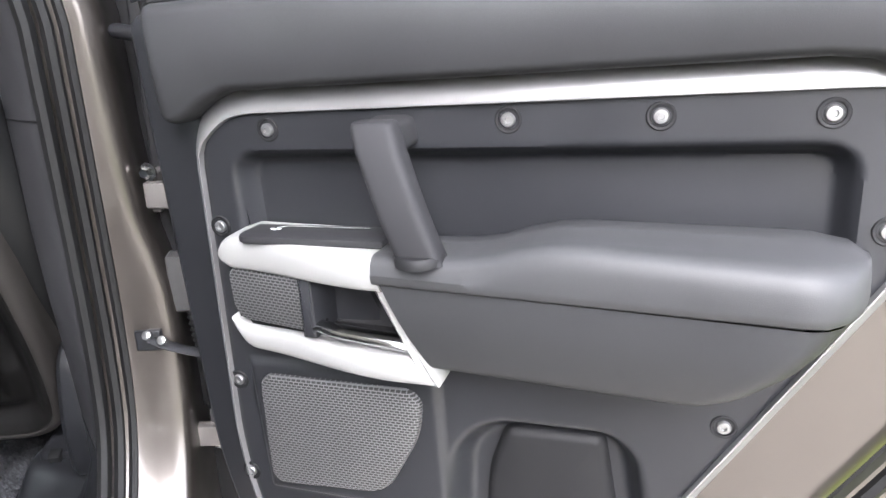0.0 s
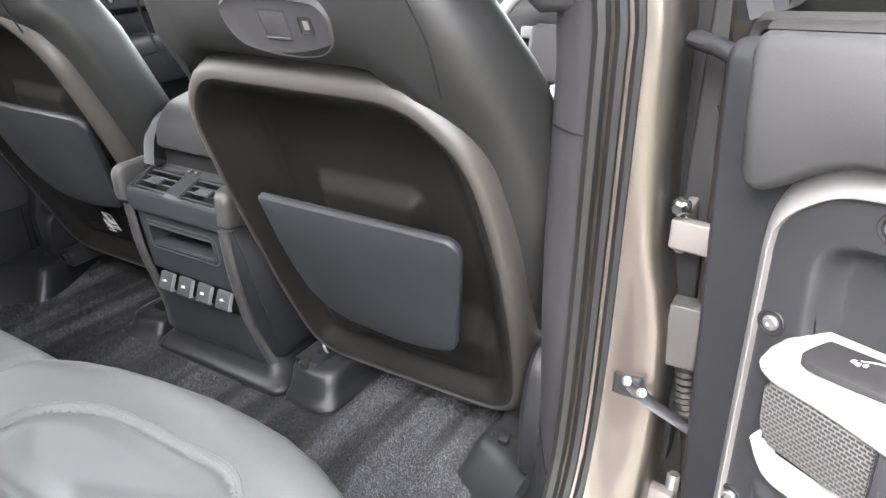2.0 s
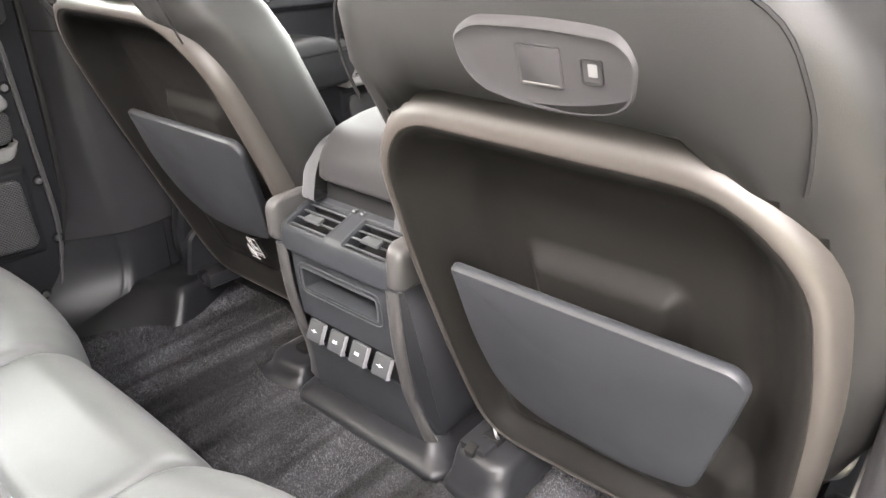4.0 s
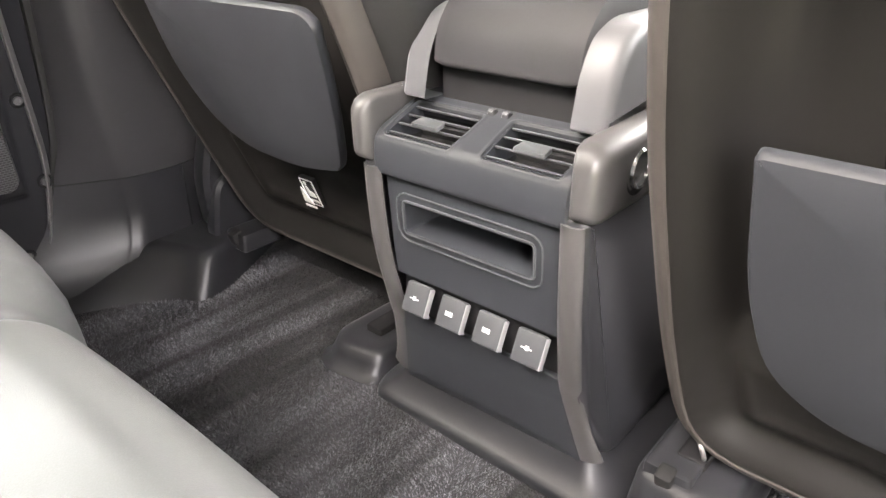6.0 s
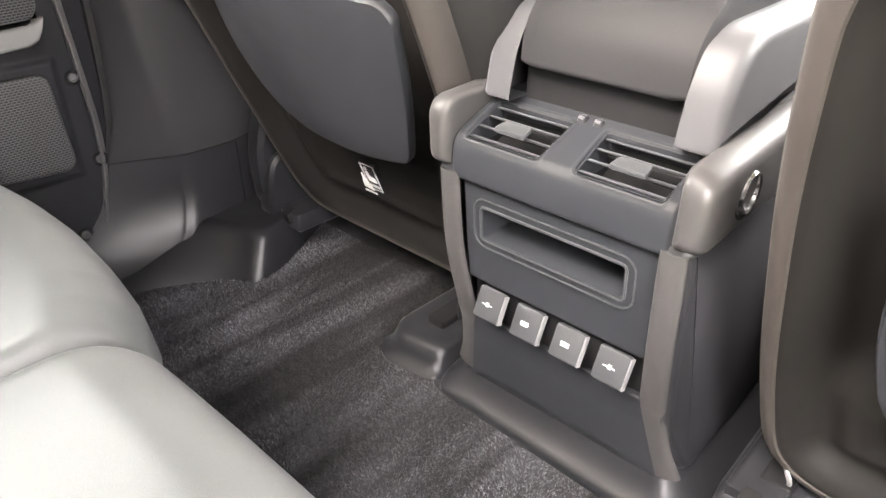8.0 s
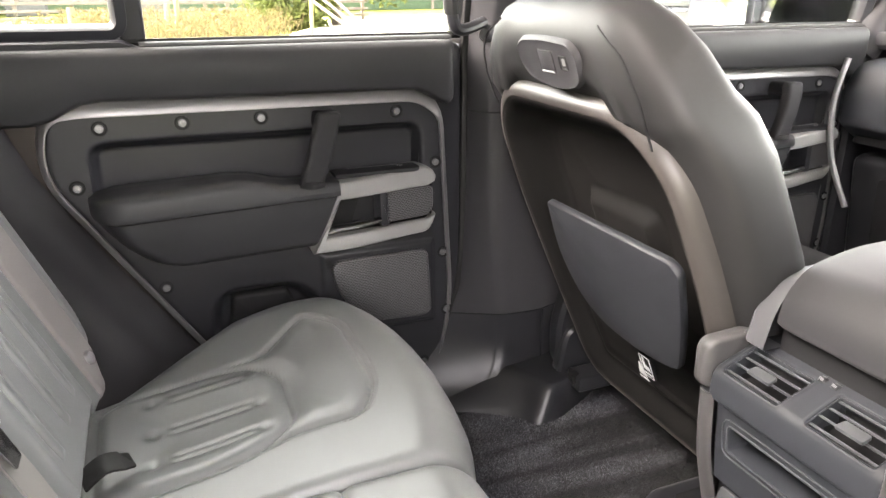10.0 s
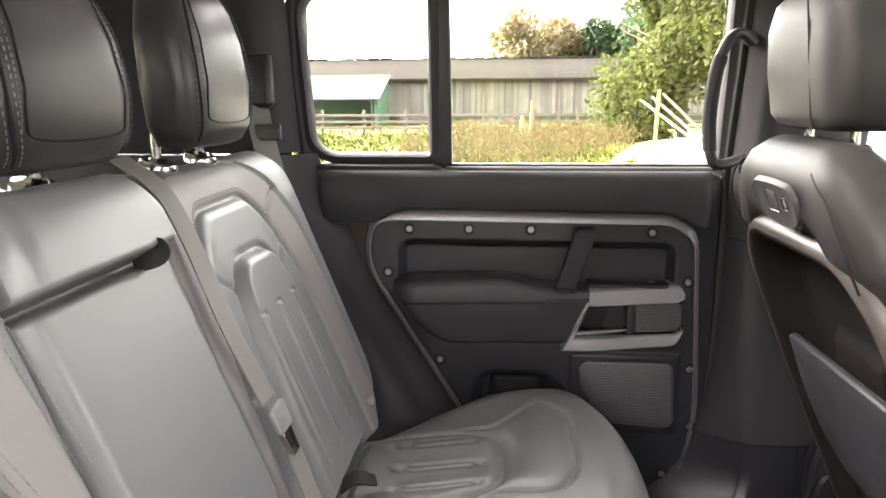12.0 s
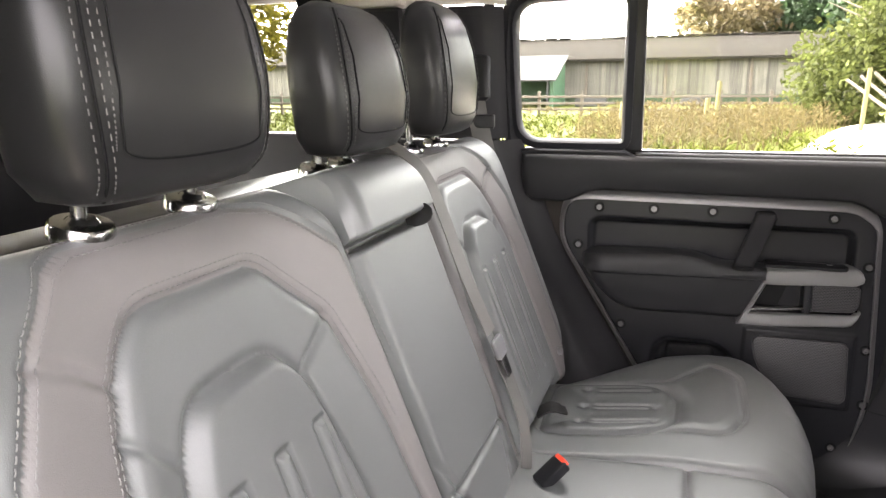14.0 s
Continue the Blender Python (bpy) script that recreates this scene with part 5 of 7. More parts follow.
        part("vent_tab", Mesh().slab(tab, -0.0025, 0.0028, 0.0012, lambda a, b, n: tuple(ct + mt @ Vector((a, b, n)))), COVER, v, "slate slider tab")
        wc = ff(sg * 0.0085 - 0.004, s_at(0.762), -0.0025)
        part("thumb_wheel", Mesh().lathe([(0.0048, -0.0042), (0.006, -0.003), (0.006, 0.003), (0.0048, 0.0042)], wc, (1, 0, 0), 20), PLASTIC, c, "small ribbed thumb wheel")
        ticks = Mesh()
        for k in range(4):
            ticks.box((wc[0] + 0.0018 * (k - 1.5), wc[1] - 0.004 - 0.0006 * k, wc[2] + 0.0052), (0.0010, 0.0035, 0.0006), 0.0002, pose(0, 0, 0, 32))
        part("wheel_ticks", ticks, SILVER_PLASTIC, c)
    # fascia with storage slot: frame of four bars round an open box
    S = (-0.085, 0.078, 0.798, 0.836)
    fr = [("fascia_upper", [(-0.106, 0.834), (0.106, 0.834), (0.106, 0.863), (-0.106, 0.863)]), ("fascia_lower", [(-0.106, 0.742), (0.106, 0.742), (0.106, 0.800), (-0.106, 0.800)]),
          ("fascia_end", [(-0.106, 0.799), (-0.084, 0.799), (-0.084, 0.835), (-0.106, 0.835)]), ("fascia_end", [(0.077, 0.799), (0.106, 0.799), (0.106, 0.835), (0.077, 0.835)])]
    for nm, o in fr:
        part(nm, Mesh().rings([tuple(p) for p in o], [(0, -0.02), (0, 0.0)], f), CONSOLE, c)
    slot = rounded([(S[0], S[2]), (S[1], S[2]), (S[1], S[3]), (S[0], S[3])], 0.006, 4)
    part("slot_frame", Mesh().rings(slot, [(-0.010, 0.0), (-0.0095, 0.0012), (-0.0085, 0.0012), (-0.008, 0.0), (-0.0015, 0.0005), (0.0, 0.002), (0.002, 0.001), (0.003, -0.045), (0.006, -0.05)], f), CONSOLE, c, "open storage slot with a raised frame")
    for d_, r_ in ((-0.009, 0.0008), (-0.0005, 0.0012)):
        part("slot_edge", Mesh().tube([f(a, z, 0.0012) for a, z in inset(slot, d_)], r_, 6, closed=True), COVER, c)
    # socket row
    tray = rounded([(-0.107, 0.672), (0.107, 0.672), (0.106, 0.744), (-0.106, 0.744)], 0.006, 3)

    def fr_(a, z, n):
        """Shallow hollow behind the socket covers."""
        d = 0.02 * float(smoothstep(np.array(z), 0.70, 0.742)) * (1 - 0.2 * float(smoothstep(np.array(z), 0.738, 0.744)))
        p = f(a, z, n)
        return (p[0], p[1] + d * 0.6, p[2])
    part("socket_tray", Mesh().rings(tray, [(0, -0.01), (0, -0.001), (0.003, -0.002)], fr_, steps=4), MATTE, c)
    part("lower_panel", Mesh().rings(rounded([(-0.128, 0.57), (0.128, 0.57), (0.110, 0.66), (0.110, 0.69), (-0.110, 0.69), (-0.110, 0.66)], 0.004, 3), [(0, -0.02), (0, 0.001), (0.002, 0.003)], f, steps=3), CONSOLE, c, "plain slate lower panel")
    for k in range(4):
        a = -0.0745 + 0.0497 * k
        b = part("socket_cover", Mesh().box(f(a, 0.7175, 0.0065), (0.034, 0.035, 0.009), 0.0035, pose(0, 0, 0, 66)), COVER, c, "square slate socket cover")
        part("cover_edge", Mesh().box(f(a, 0.7015, 0.0105), (0.033, 0.0022, 0.008), 0.0009, pose(0, 0, 0, 8)), SILVER_PLASTIC, b, "pale lower edge")
        part("cover_side", Mesh().box(f(a + 0.0175, 0.7175, 0.0075), (0.0016, 0.033, 0.008), 0.0007, pose(0, 0, 0, 66)), SILVER_PLASTIC, b)
        mk = Mesh()
        m66 = pose(0, 0, 0, 66)
        cc = Vector(f(a - 0.001, 0.7195, 0.0112))
        if k in (0, 3):
            mk.box(cc, (0.013, 0.0012, 0.0006), 0.0002, m66)
            mk.box(cc + Vector((0.001, -0.0006, 0.001)), (0.004, 0.0046, 0.0006), 0.0002, m66)
        else:
            mk.box(cc, (0.0095, 0.0048, 0.0006), 0.0003, m66)
        part("cover_mark", mk, INK, b)
    # armrest box: two uprights and the padded lid
    for sg in (-1, 1):
        up = rounded([(0.742, 0.935), (0.752, 0.985), (0.772, 1.015), (0.80, 1.025), (1.45, 1.03), (1.45, 0.93)], [0.004, 0.03, 0.03, 0.03, 0.01, 0.004], 5)
        part("upright", Mesh().rings(up, [(0, -0.018), (0, 0.008), (0.004, 0.014), (0.012, 0.017)], lambda a, b, n, sg=sg: (X0 + sg * (0.102 + n), a, b)), UPRIGHT, c, "satin pewter armrest upright")
    lid = rounded([(0.752, 0.968), (0.755, 1.005), (0.785, 1.042), (0.86, 1.058), (1.42, 1.06), (1.45, 0.99), (0.78, 0.965)], [0.008, 0.02, 0.04, 0.06, 0.04, 0.01, 0.02], 6)
    part("armrest_lid", Mesh().rings(lid, [(0.012, -0.086), (0.003, -0.082), (0.0, -0.07), (0.0, 0.07), (0.003, 0.082), (0.012, 0.086)], lambda a, b, n: (X0 + n, a, b), base=True), LEATHER_TOP, c, "dark padded armrest lid")
    part("lid_gap", Mesh().box((X0, 0.80, 0.945), (0.17, 0.06, 0.05), 0.004), BLACK, c)
    part("front_block", Mesh().box((X0, 1.55, 0.80), (0.24, 0.5, 0.36), 0.03), PLASTIC, c)
    # round socket in the near corner cap
    k = part("power_socket", Mesh().lathe([(0.0185, -0.004), (0.0185, 0.003), (0.0170, 0.0048), (0.0148, 0.004), (0.0138, -0.001), (0, -0.001)], (X0 + 0.1425, 0.762, 0.909), (1, 0, 0.03), 26), CHROME, c, "round power socket with a metal rim")
    part("socket_well", Mesh().lathe([(0.0235, -0.004), (0.0235, 0.0008), (0.0222, 0.0012), (0.0205, 0.0006), (0.0, 0.0006)], (X0 + 0.1425, 0.762, 0.909), (1, 0, 0.03), 26), BLACK, k)
    part("socket_plug", Mesh().lathe([(0.0125, -0.003), (0.0125, 0.0), (0.010, 0.0012), (0, 0.0012)], (X0 + 0.1425, 0.762, 0.909), (1, 0, 0.03), 22), PLASTIC, k)
    # floor shoe: a low concave apron, ending in a lip
    rows_ = []
    for z, y, w in ((0.534, 0.724, 0.172), (0.540, 0.7235, 0.172), (0.5445, 0.7255, 0.171), (0.548, 0.731, 0.168), (0.556, 0.740, 0.158), (0.568, 0.749, 0.148), (0.585, 0.756, 0.140), (0.61, 0.762, 0.132), (0.64, 0.766, 0.126)):
        rows_.append([(X0 + a * w, y + 0.02 * max(abs(a) - 0.93, 0) / 0.07 + (0.004 * (1 - a) * 0.5), z) for a in np.linspace(-1, 1, 40)] + [(X0 + w + 0.006, y + 0.05, z), (X0 + w + 0.01, 1.3, z)])
        rows_[-1] = [(X0 - w - 0.01, 1.3, z), (X0 - w - 0.006, y + 0.055, z)] + rows_[-1]
    part("floor_shoe", Mesh().loft(rows_, closed=False), PLASTIC, c, "black moulded foot spreading over the carpet", smooth=70)
    for sg in (-1, 1):
        foot = []
        for z, dw, d in ((0.534, 0.006, -0.006), (0.541, 0.006, -0.006), (0.546, 0.002, -0.001), (0.556, -0.002, 0.006), (0.575, -0.004, 0.012), (0.592, -0.006, 0.017), (0.600, -0.010, 0.022), (0.604, -0.018, 0.032), (0.605, -0.03, 0.045)):
            x0, x1 = 0.178 - dw * 0.6, 0.284 + dw
            q = rounded([(x0, 0.738 + d), (x1 - 0.03, 0.728 + d), (x1, 0.752 + d), (x1 - 0.006, 1.1), (x0, 1.1)], [0.02, 0.028, 0.028, 0.01, 0.01], 5)
            foot.append([(X0 + sg * a, b, z if sg > 0 else 0.534 + (z - 0.534) * 0.55) for a, b in q])
        rc_ = part("rail_cover", Mesh().loft(foot), PLASTIC, c, "rounded black rail cover", smooth=60)
        part("rail_slot", Mesh().box((X0 + sg * 0.226, 0.845, 0.607 if sg > 0 else 0.575), (0.030, 0.11, 0.016), 0.004), BLACK, rc_)
        if sg < 0:
            continue
        part("rail_hook", Mesh().tube(spline([(X0 + sg * 0.236, 0.80, 0.612), (X0 + sg * 0.236, 0.792, 0.625), (X0 + sg * 0.228, 0.80, 0.636), (X0 + sg * 0.228, 0.83, 0.640)], 4), 0.0025, 8), STEEL, rc_, "bright steel rail hook")
    return c


console()


# ---- body of the car: pillars, sills, jamb, roof ----
def side_body(sg, near):
    """Trim and metal round one rear door opening."""
    w = "near" if near else "far"

    def mir(p):
        return (sg * p[0], p[1], p[2])
    # pillar between the doors: upper and lower covers
    def pillar(zs, dz=0.0):
        secs = []
        for z in zs:
            lean = max(z - 1.26, 0) * 0.2
            ys = float(np.interp(z, [0.50, 0.535, 0.56, 0.60, 0.64, 0.69, 0.78, 0.95], [0.36, 0.44, 0.485, 0.535, 0.568, 0.60, 0.63, 0.640]))
            yr = float(np.interp(z, [0.50, 0.53, 0.56, 0.60, 0.64, 0.70, 0.8, 0.9, 1.0], [0.55, 0.61, 0.655, 0.685, 0.696, 0.697, 0.692, 0.682, 0.678]))
            xr = float(np.interp(z, [0.50, 0.53, 0.56, 0.60, 0.64, 0.70, 1.0], [0.63, 0.65, 0.670, 0.688, 0.697, 0.699, 0.696]))
            pts = [(0.752 - lean, ys + 0.002), (0.744 - lean, ys + 0.002), (xr * 0.45 + 0.415 - lean, ys * 0.6 + yr * 0.4 - 0.008), (xr + 0.005 - lean, yr - 0.012), (xr - 0.003 - lean, yr + 0.004), (xr - 0.009 - lean, yr + 0.03), (0.690 - lean, 0.80), (0.72 - lean, 0.87), (0.765 - lean, 0.88)]
            sp = spline(pts, 5)
            secs.append([mir((x, y, z)) for x, y in sp])
        return secs
    m = Mesh().loft(pillar((0.50, 0.515, 0.53, 0.545, 0.56, 0.575, 0.59, 0.605, 0.62, 0.64, 0.66, 0.685, 0.714)), closed=False)
    tagged(part("sill_trim", m, PLASTIC, None, smooth=60), "black moulded sill trim below the door pillar", "sill trim", "", "structure")
    m = Mesh().loft(pillar((0.714, 0.74, 0.78, 0.84, 0.9, 1.0, 1.1, 1.134)), closed=False)
    tagged(part("pillar_trim_lower", m, TRIM, None, smooth=60), "dark grey lower pillar trim beside the front seat", "pillar trim", "", "structure")
    m = Mesh().loft(pillar((1.134, 1.2, 1.3, 1.4, 1.5, 1.6, 1.68)), closed=False)
    tagged(part("pillar_trim_upper", m, TRIM, None, smooth=60), "dark grey upper pillar trim", "pillar trim", "", "structure")
    for z in (0.714, 1.134):
        tagged(part("trim_joint", Mesh().tube(pillar((z,))[0], 0.0013, 5), BLACK, None), "thin dark joint between pillar trims", "trim joint", "", "structure")
    tagged(part("trim_joint", Mesh().tube([mir((0.6885, 0.80 + 0.004 * (0.71 - z), z)) for z in (0.712, 0.66, 0.60)], 0.0012, 5), BLACK, None), "thin dark upright joint in the sill trim", "trim joint", "", "structure")
    # moulded seat mount over the sill
    mount = []
    for z, q in ((0.525, [(0.70, 0.50), (0.661, 0.560), (0.634, 0.626), (0.590, 0.694), (0.545, 0.718), (0.556, 0.778), (0.68, 1.02), (0.80, 1.02), (0.80, 0.50)]),
                 (0.538, [(0.70, 0.525), (0.664, 0.580), (0.638, 0.636), (0.594, 0.700), (0.549, 0.724), (0.560, 0.782), (0.68, 1.02), (0.80, 1.02), (0.80, 0.525)]),
                 (0.560, [(0.71, 0.60), (0.677, 0.625), (0.652, 0.662), (0.606, 0.716), (0.558, 0.736), (0.567, 0.790), (0.682, 1.02), (0.80, 1.02), (0.80, 0.60)]),
                 (0.585, [(0.72, 0.655), (0.690, 0.672), (0.667, 0.694), (0.620, 0.732), (0.568, 0.748), (0.575, 0.798), (0.684, 1.02), (0.80, 1.02), (0.80, 0.655)]),
                 (0.596, [(0.725, 0.672), (0.694, 0.686), (0.672, 0.706), (0.626, 0.740), (0.575, 0.755), (0.581, 0.800), (0.688, 1.02), (0.80, 1.02), (0.80, 0.672)]),
                 (0.600, [(0.728, 0.68), (0.698, 0.694), (0.678, 0.713), (0.634, 0.748), (0.584, 0.763), (0.589, 0.802), (0.692, 1.02), (0.80, 1.02), (0.80, 0.68)])):
        mount.append([mir((a, b, z)) for a, b in rounded(q, [0.02, 0.03, 0.04, 0.05, 0.026, 0.03, 0.02, 0.005, 0.005], 5)])
    tagged(part("seat_mount_cover", Mesh().loft(mount), PLASTIC, None, smooth=60), "black moulded cover over the seat mount", "sill trim", "", "structure")
    # seals round the opening
    edge = [(0.752, 0.640, 1.70), (0.752, 0.640, 1.30), (0.752, 0.640, 0.95), (0.752, 0.630, 0.78), (0.752, 0.600, 0.69), (0.752, 0.535, 0.60), (0.752, 0.44, 0.535), (0.752, 0.30, 0.515), (0.752, 0.15, 0.53), (0.752, 0.05, 0.60), (0.752, -0.10, 0.84), (0.752, -0.22, 1.06), (0.752, -0.245, 1.2), (0.752, -0.245, 1.70)]
    path = []
    for x, y, z in spline(edge, 6):
        path.append(mir((x - max(z - 1.26, 0) * 0.2, y, z)))
    tagged(part("door_seal", Mesh().tube(path, 0.011, 8, up=(1, 0, 0), ry=0.009), RUBBER, None), "black rubber door seal", "door seal", "", "structure")
    for k, (off, r) in enumerate(((0.016, 0.007), (0.030, 0.006))):
        cy = [(p[0] + sg * off, p[1] + (0.012 * (k + 1) if p[1] > 0.5 else 0), p[2]) for p in path]
        tagged(part("seal_lip", Mesh().tube(cy, r, 6), RUBBER, None), "thin black rubber seal lip", "door seal", "", "structure")
    # painted jamb
    secs = []
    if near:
        # flat black slab in place of the shade behind the hinges
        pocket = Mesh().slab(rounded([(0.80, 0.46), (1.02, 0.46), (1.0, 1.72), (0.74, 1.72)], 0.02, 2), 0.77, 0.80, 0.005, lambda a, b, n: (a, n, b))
        tagged(part("hinge_gap_shade", pocket, BLACK, None), "black slab that paints in the shade behind the door hinges", "door jamb", "", "structure")
    for z in np.linspace(0.44, 1.72, 28):
        lean = max(z - 1.26, 0) * 0.2
        fl = float(np.interp(z, [0.50, 0.54, 0.58, 0.64, 0.70, 0.78, 0.9], [0.30, 0.20, 0.125, 0.065, 0.035, 0.012, 0.0]))
        k = float(np.interp(z, [0.44, 0.75, 0.85, 0.93, 1.0, 1.1, 1.3, 1.7], [0.03, 0.03, 0.028, 0.022, 0.004, -0.004, -0.010, -0.02]))
        pts = [(0.748 - lean, 0.66 - fl), (0.772 - lean, 0.664 - fl), (0.795 - lean, 0.668 - fl * 0.9), (0.812 + k - lean, 0.672 - fl * 0.8), (0.822 + k - lean, 0.682 - fl * 0.7), (0.824 + k - lean, 0.71 - fl * 0.5), (0.820 + k - lean, 0.76), (0.81 + k - lean, 0.86)]
        secs.append([mir((x, y, z)) for x, y in spline(pts, 3)])
    if near:
        tagged(part("door_jamb", Mesh().loft(secs, closed=False), BODY, None, smooth=60), "silver-brown painted metal door jamb", "door jamb", "", "structure")
    # sill plate
    sill = rounded([(0.56, -0.1), (0.86, -0.1), (0.86, 0.62), (0.70, 0.62), (0.62, 0.52)], 0.03, 4)
    tagged(part("sill_plate", Mesh().slab(sill, 0.46, 0.512, 0.01, lambda a, b, n: mir((a, b, n))), PLASTIC, None), "black sill plate in the door opening", "sill", "", "structure")
    # side trim by the rear seat, sloping over the wheel arch
    secs = []
    for z in (0.56, 0.64, 0.70, 0.75, 0.80, 0.86, 0.92, 1.0, 1.08, 1.17, 1.24, 1.298):
        fy = float(np.interp(z, [0.56, 0.70, 0.80, 0.90, 1.0, 1.08, 1.17, 1.3], [0.222, 0.133, 0.071, 0.008, -0.052, -0.095, -0.128, -0.182]))
        pts = [(0.752, fy), (0.745, fy - 0.004), (0.725, fy - 0.02), (0.700, fy - 0.045), (0.672, fy - 0.065), (0.655, fy - 0.10), (0.648, fy - 0.2), (0.66, fy - 0.36)]
        secs.append([mir((x, y, z)) for x, y in spline(pts, 4)])
    tagged(part("side_trim", Mesh().loft(secs, closed=False), TRIM, None, smooth=60), "dark moulded side trim beside the rear bench", "side trim", "", "structure")
    secs = []
    for z in (1.301, 1.36, 1.45, 1.53, 1.594):
        lean = max(z - 1.26, 0) * 0.2
        pts = [(0.752 - lean, -0.212), (0.742 - lean, -0.220), (0.722 - lean, -0.236), (0.705 - lean, -0.262), (0.70 - lean, -0.31), (0.70 - lean, -0.46)]
        secs.append([mir((x, y, z)) for x, y in spline(pts, 4)])
    tagged(part("rear_pillar_trim", Mesh().loft(secs, closed=False), TRIM, None, smooth=60), "dark upper trim behind the rear door", "pillar trim", "", "structure")
    secs = []
    for z, out in ((1.597, 0.004), (1.602, -0.004), (1.63, -0.012), (1.66, -0.016), (1.71, -0.03)):
        lean = max(z - 1.26, 0) * 0.2
        secs.append([mir((x + out - lean, y, z)) for x, y in ((0.752, -0.205), (0.742, -0.214), (0.722, -0.232), (0.705, -0.26), (0.70, -0.31), (0.70, -0.46))])
    tagged(part("headliner_edge", Mesh().loft(secs, closed=False), HEADLINER, None, smooth=60), "pale beige cloth headliner edge above the pillar trim", "headliner", "", "structure")
    # load bay side wall with its window
    for nm, o in (("bay_wall", [(-1.45, 0.5), (-0.3, 0.5), (-0.3, 1.298), (-0.6, 1.298), (-0.6, 1.31), (-1.45, 1.31)]), ("bay_pillar", [(-0.582, 1.302), (-0.42, 1.302), (-0.42, 1.594), (-0.582, 1.594)]),
                  ("bay_pillar", [(-1.45, 1.314), (-0.88, 1.314), (-0.88, 1.597), (-1.45, 1.597)]), ("bay_header", [(-1.45, 1.598), (-0.895, 1.598), (-0.87, 1.622), (-0.6, 1.622), (-0.575, 1.597), (-0.42, 1.597), (-0.42, 1.72), (-1.45, 1.72)])):
        tagged(part(nm, Mesh().slab(rounded(o, 0.01, 2), -0.04, 0.04, 0.008, lambda a, b, n: mir((0.70 + n - max(b - 1.26, 0) * 0.2, a, b))), TRIM if nm != "bay_header" else HEADLINER, None),
               "dark load bay side trim" if nm != "bay_header" else "pale cloth edge above the load bay window", "side trim", "", "structure")
    tagged(part("bay_window", Mesh().slab([(-0.9, 1.29), (-0.565, 1.29), (-0.565, 1.64), (-0.9, 1.64)], 0.0, 0.004, 0.001, lambda a, b, n: mir((0.72 + n - max(b - 1.26, 0) * 0.2, a, b))), GLASS, None), "clear load bay side window", "window", "", "structure").visible_shadow = False
    lean_to = lambda a, b, n: mir((0.70 + n - max(b - 1.26, 0) * 0.2, a, b))
    tagged(part("window_post", Mesh().slab(rounded([(-0.686, 1.30), (-0.602, 1.30), (-0.602, 1.632), (-0.686, 1.632)], 0.004, 2), -0.03, 0.018, 0.004, lean_to), BLACK, None), "black upright post across the load bay window", "window post", "", "structure")
    tagged(part("bay_strip", Mesh().slab(rounded([(-1.118, 1.318), (-1.045, 1.318), (-1.035, 1.594), (-1.122, 1.594)], 0.008, 2), -0.046, -0.03, 0.004, lean_to), BLACK, None), "black strip down the load bay trim", "side trim", "", "structure")
    # outer shell behind the jamb and roof edge
    tagged(part("outer_skin", Mesh().slab(rounded([(-2.0, 0.45), (-0.27, 0.45), (-0.27, 1.25), (-2.0, 1.25)], 0.02, 3), 0.0, 0.06, 0.01, lambda a, b, n: mir((0.86 + n, a, b))), BODY, None), "silver-brown rear body side", "car body", "", "structure")
    tagged(part("roof_rail", Mesh().tube([mir((0.665, y, 1.70)) for y in (-1.5, -0.5, 0.5, 1.6)], 0.05, 10, up=(0, 0, 1), ry=0.045), HEADLINER, None), "pale cloth roof rail", "roof rail", "", "structure")


side_body(-1, False)
side_body(1, True)
for nm, c, sz in (("headliner_rear", (0, -0.95, 1.735), (1.34, 1.30, 0.03)), ("headliner_front", (0, 1.48, 1.735), (1.34, 0.64, 0.03)), ("headliner_side", (-0.55, 0.43, 1.735), (0.24, 1.46, 0.03)), ("headliner_side", (0.55, 0.43, 1.735), (0.24, 1.46, 0.03))):
    solo(nm, Mesh().box(c, sz, 0.01), HEADLINER, "pale beige cloth headliner round the sunroof", "headliner", "structure")
    solo(nm.replace("headliner", "roof"), Mesh().box((c[0] * 1.03, c[1], 1.80), (sz[0] * 1.04, sz[1], 0.05), 0.02), BODY, "silver-brown car roof skin", "roof", "structure")
rg = solo("roof_glass", Mesh().box((0, 0.43, 1.81), (0.88, 1.48, 0.006), 0.002), ROOF_GLASS, "dark tinted sunroof glass", "window", "structure")
rg.visible_shadow = False
solo("bay_floor", Mesh().box((0, -0.95, 0.74), (1.36, 1.1, 0.04), 0.01), CARPET, "dark load bay floor", "floor", "structure")
tail = Mesh()
for o in ([(-0.75, 0.6), (0.75, 0.6), (0.75, 1.28), (-0.75, 1.28)], [(-0.75, 1.6), (0.75, 1.6), (0.75, 1.75), (-0.75, 1.75)], [(-0.75, 1.25), (-0.62, 1.25), (-0.62, 1.62), (-0.75, 1.62)], [(0.62, 1.25), (0.75, 1.25), (0.75, 1.62), (0.62, 1.62)]):
    tail.slab(o, -1.55, -1.48, 0.006, lambda a, b, n: (a, n, b))
solo("tailgate", tail, TRIM, "dark trimmed tailgate with a wide window", "tailgate", "structure")
gl = solo("tailgate_window", Mesh().slab([(-0.62, 1.28), (0.62, 1.28), (0.62, 1.6), (-0.62, 1.6)], -1.52, -1.516, 0.001, lambda a, b, n: (a, n, b)), GLASS, "clear tailgate window", "window", "structure")
gl.visible_shadow = False
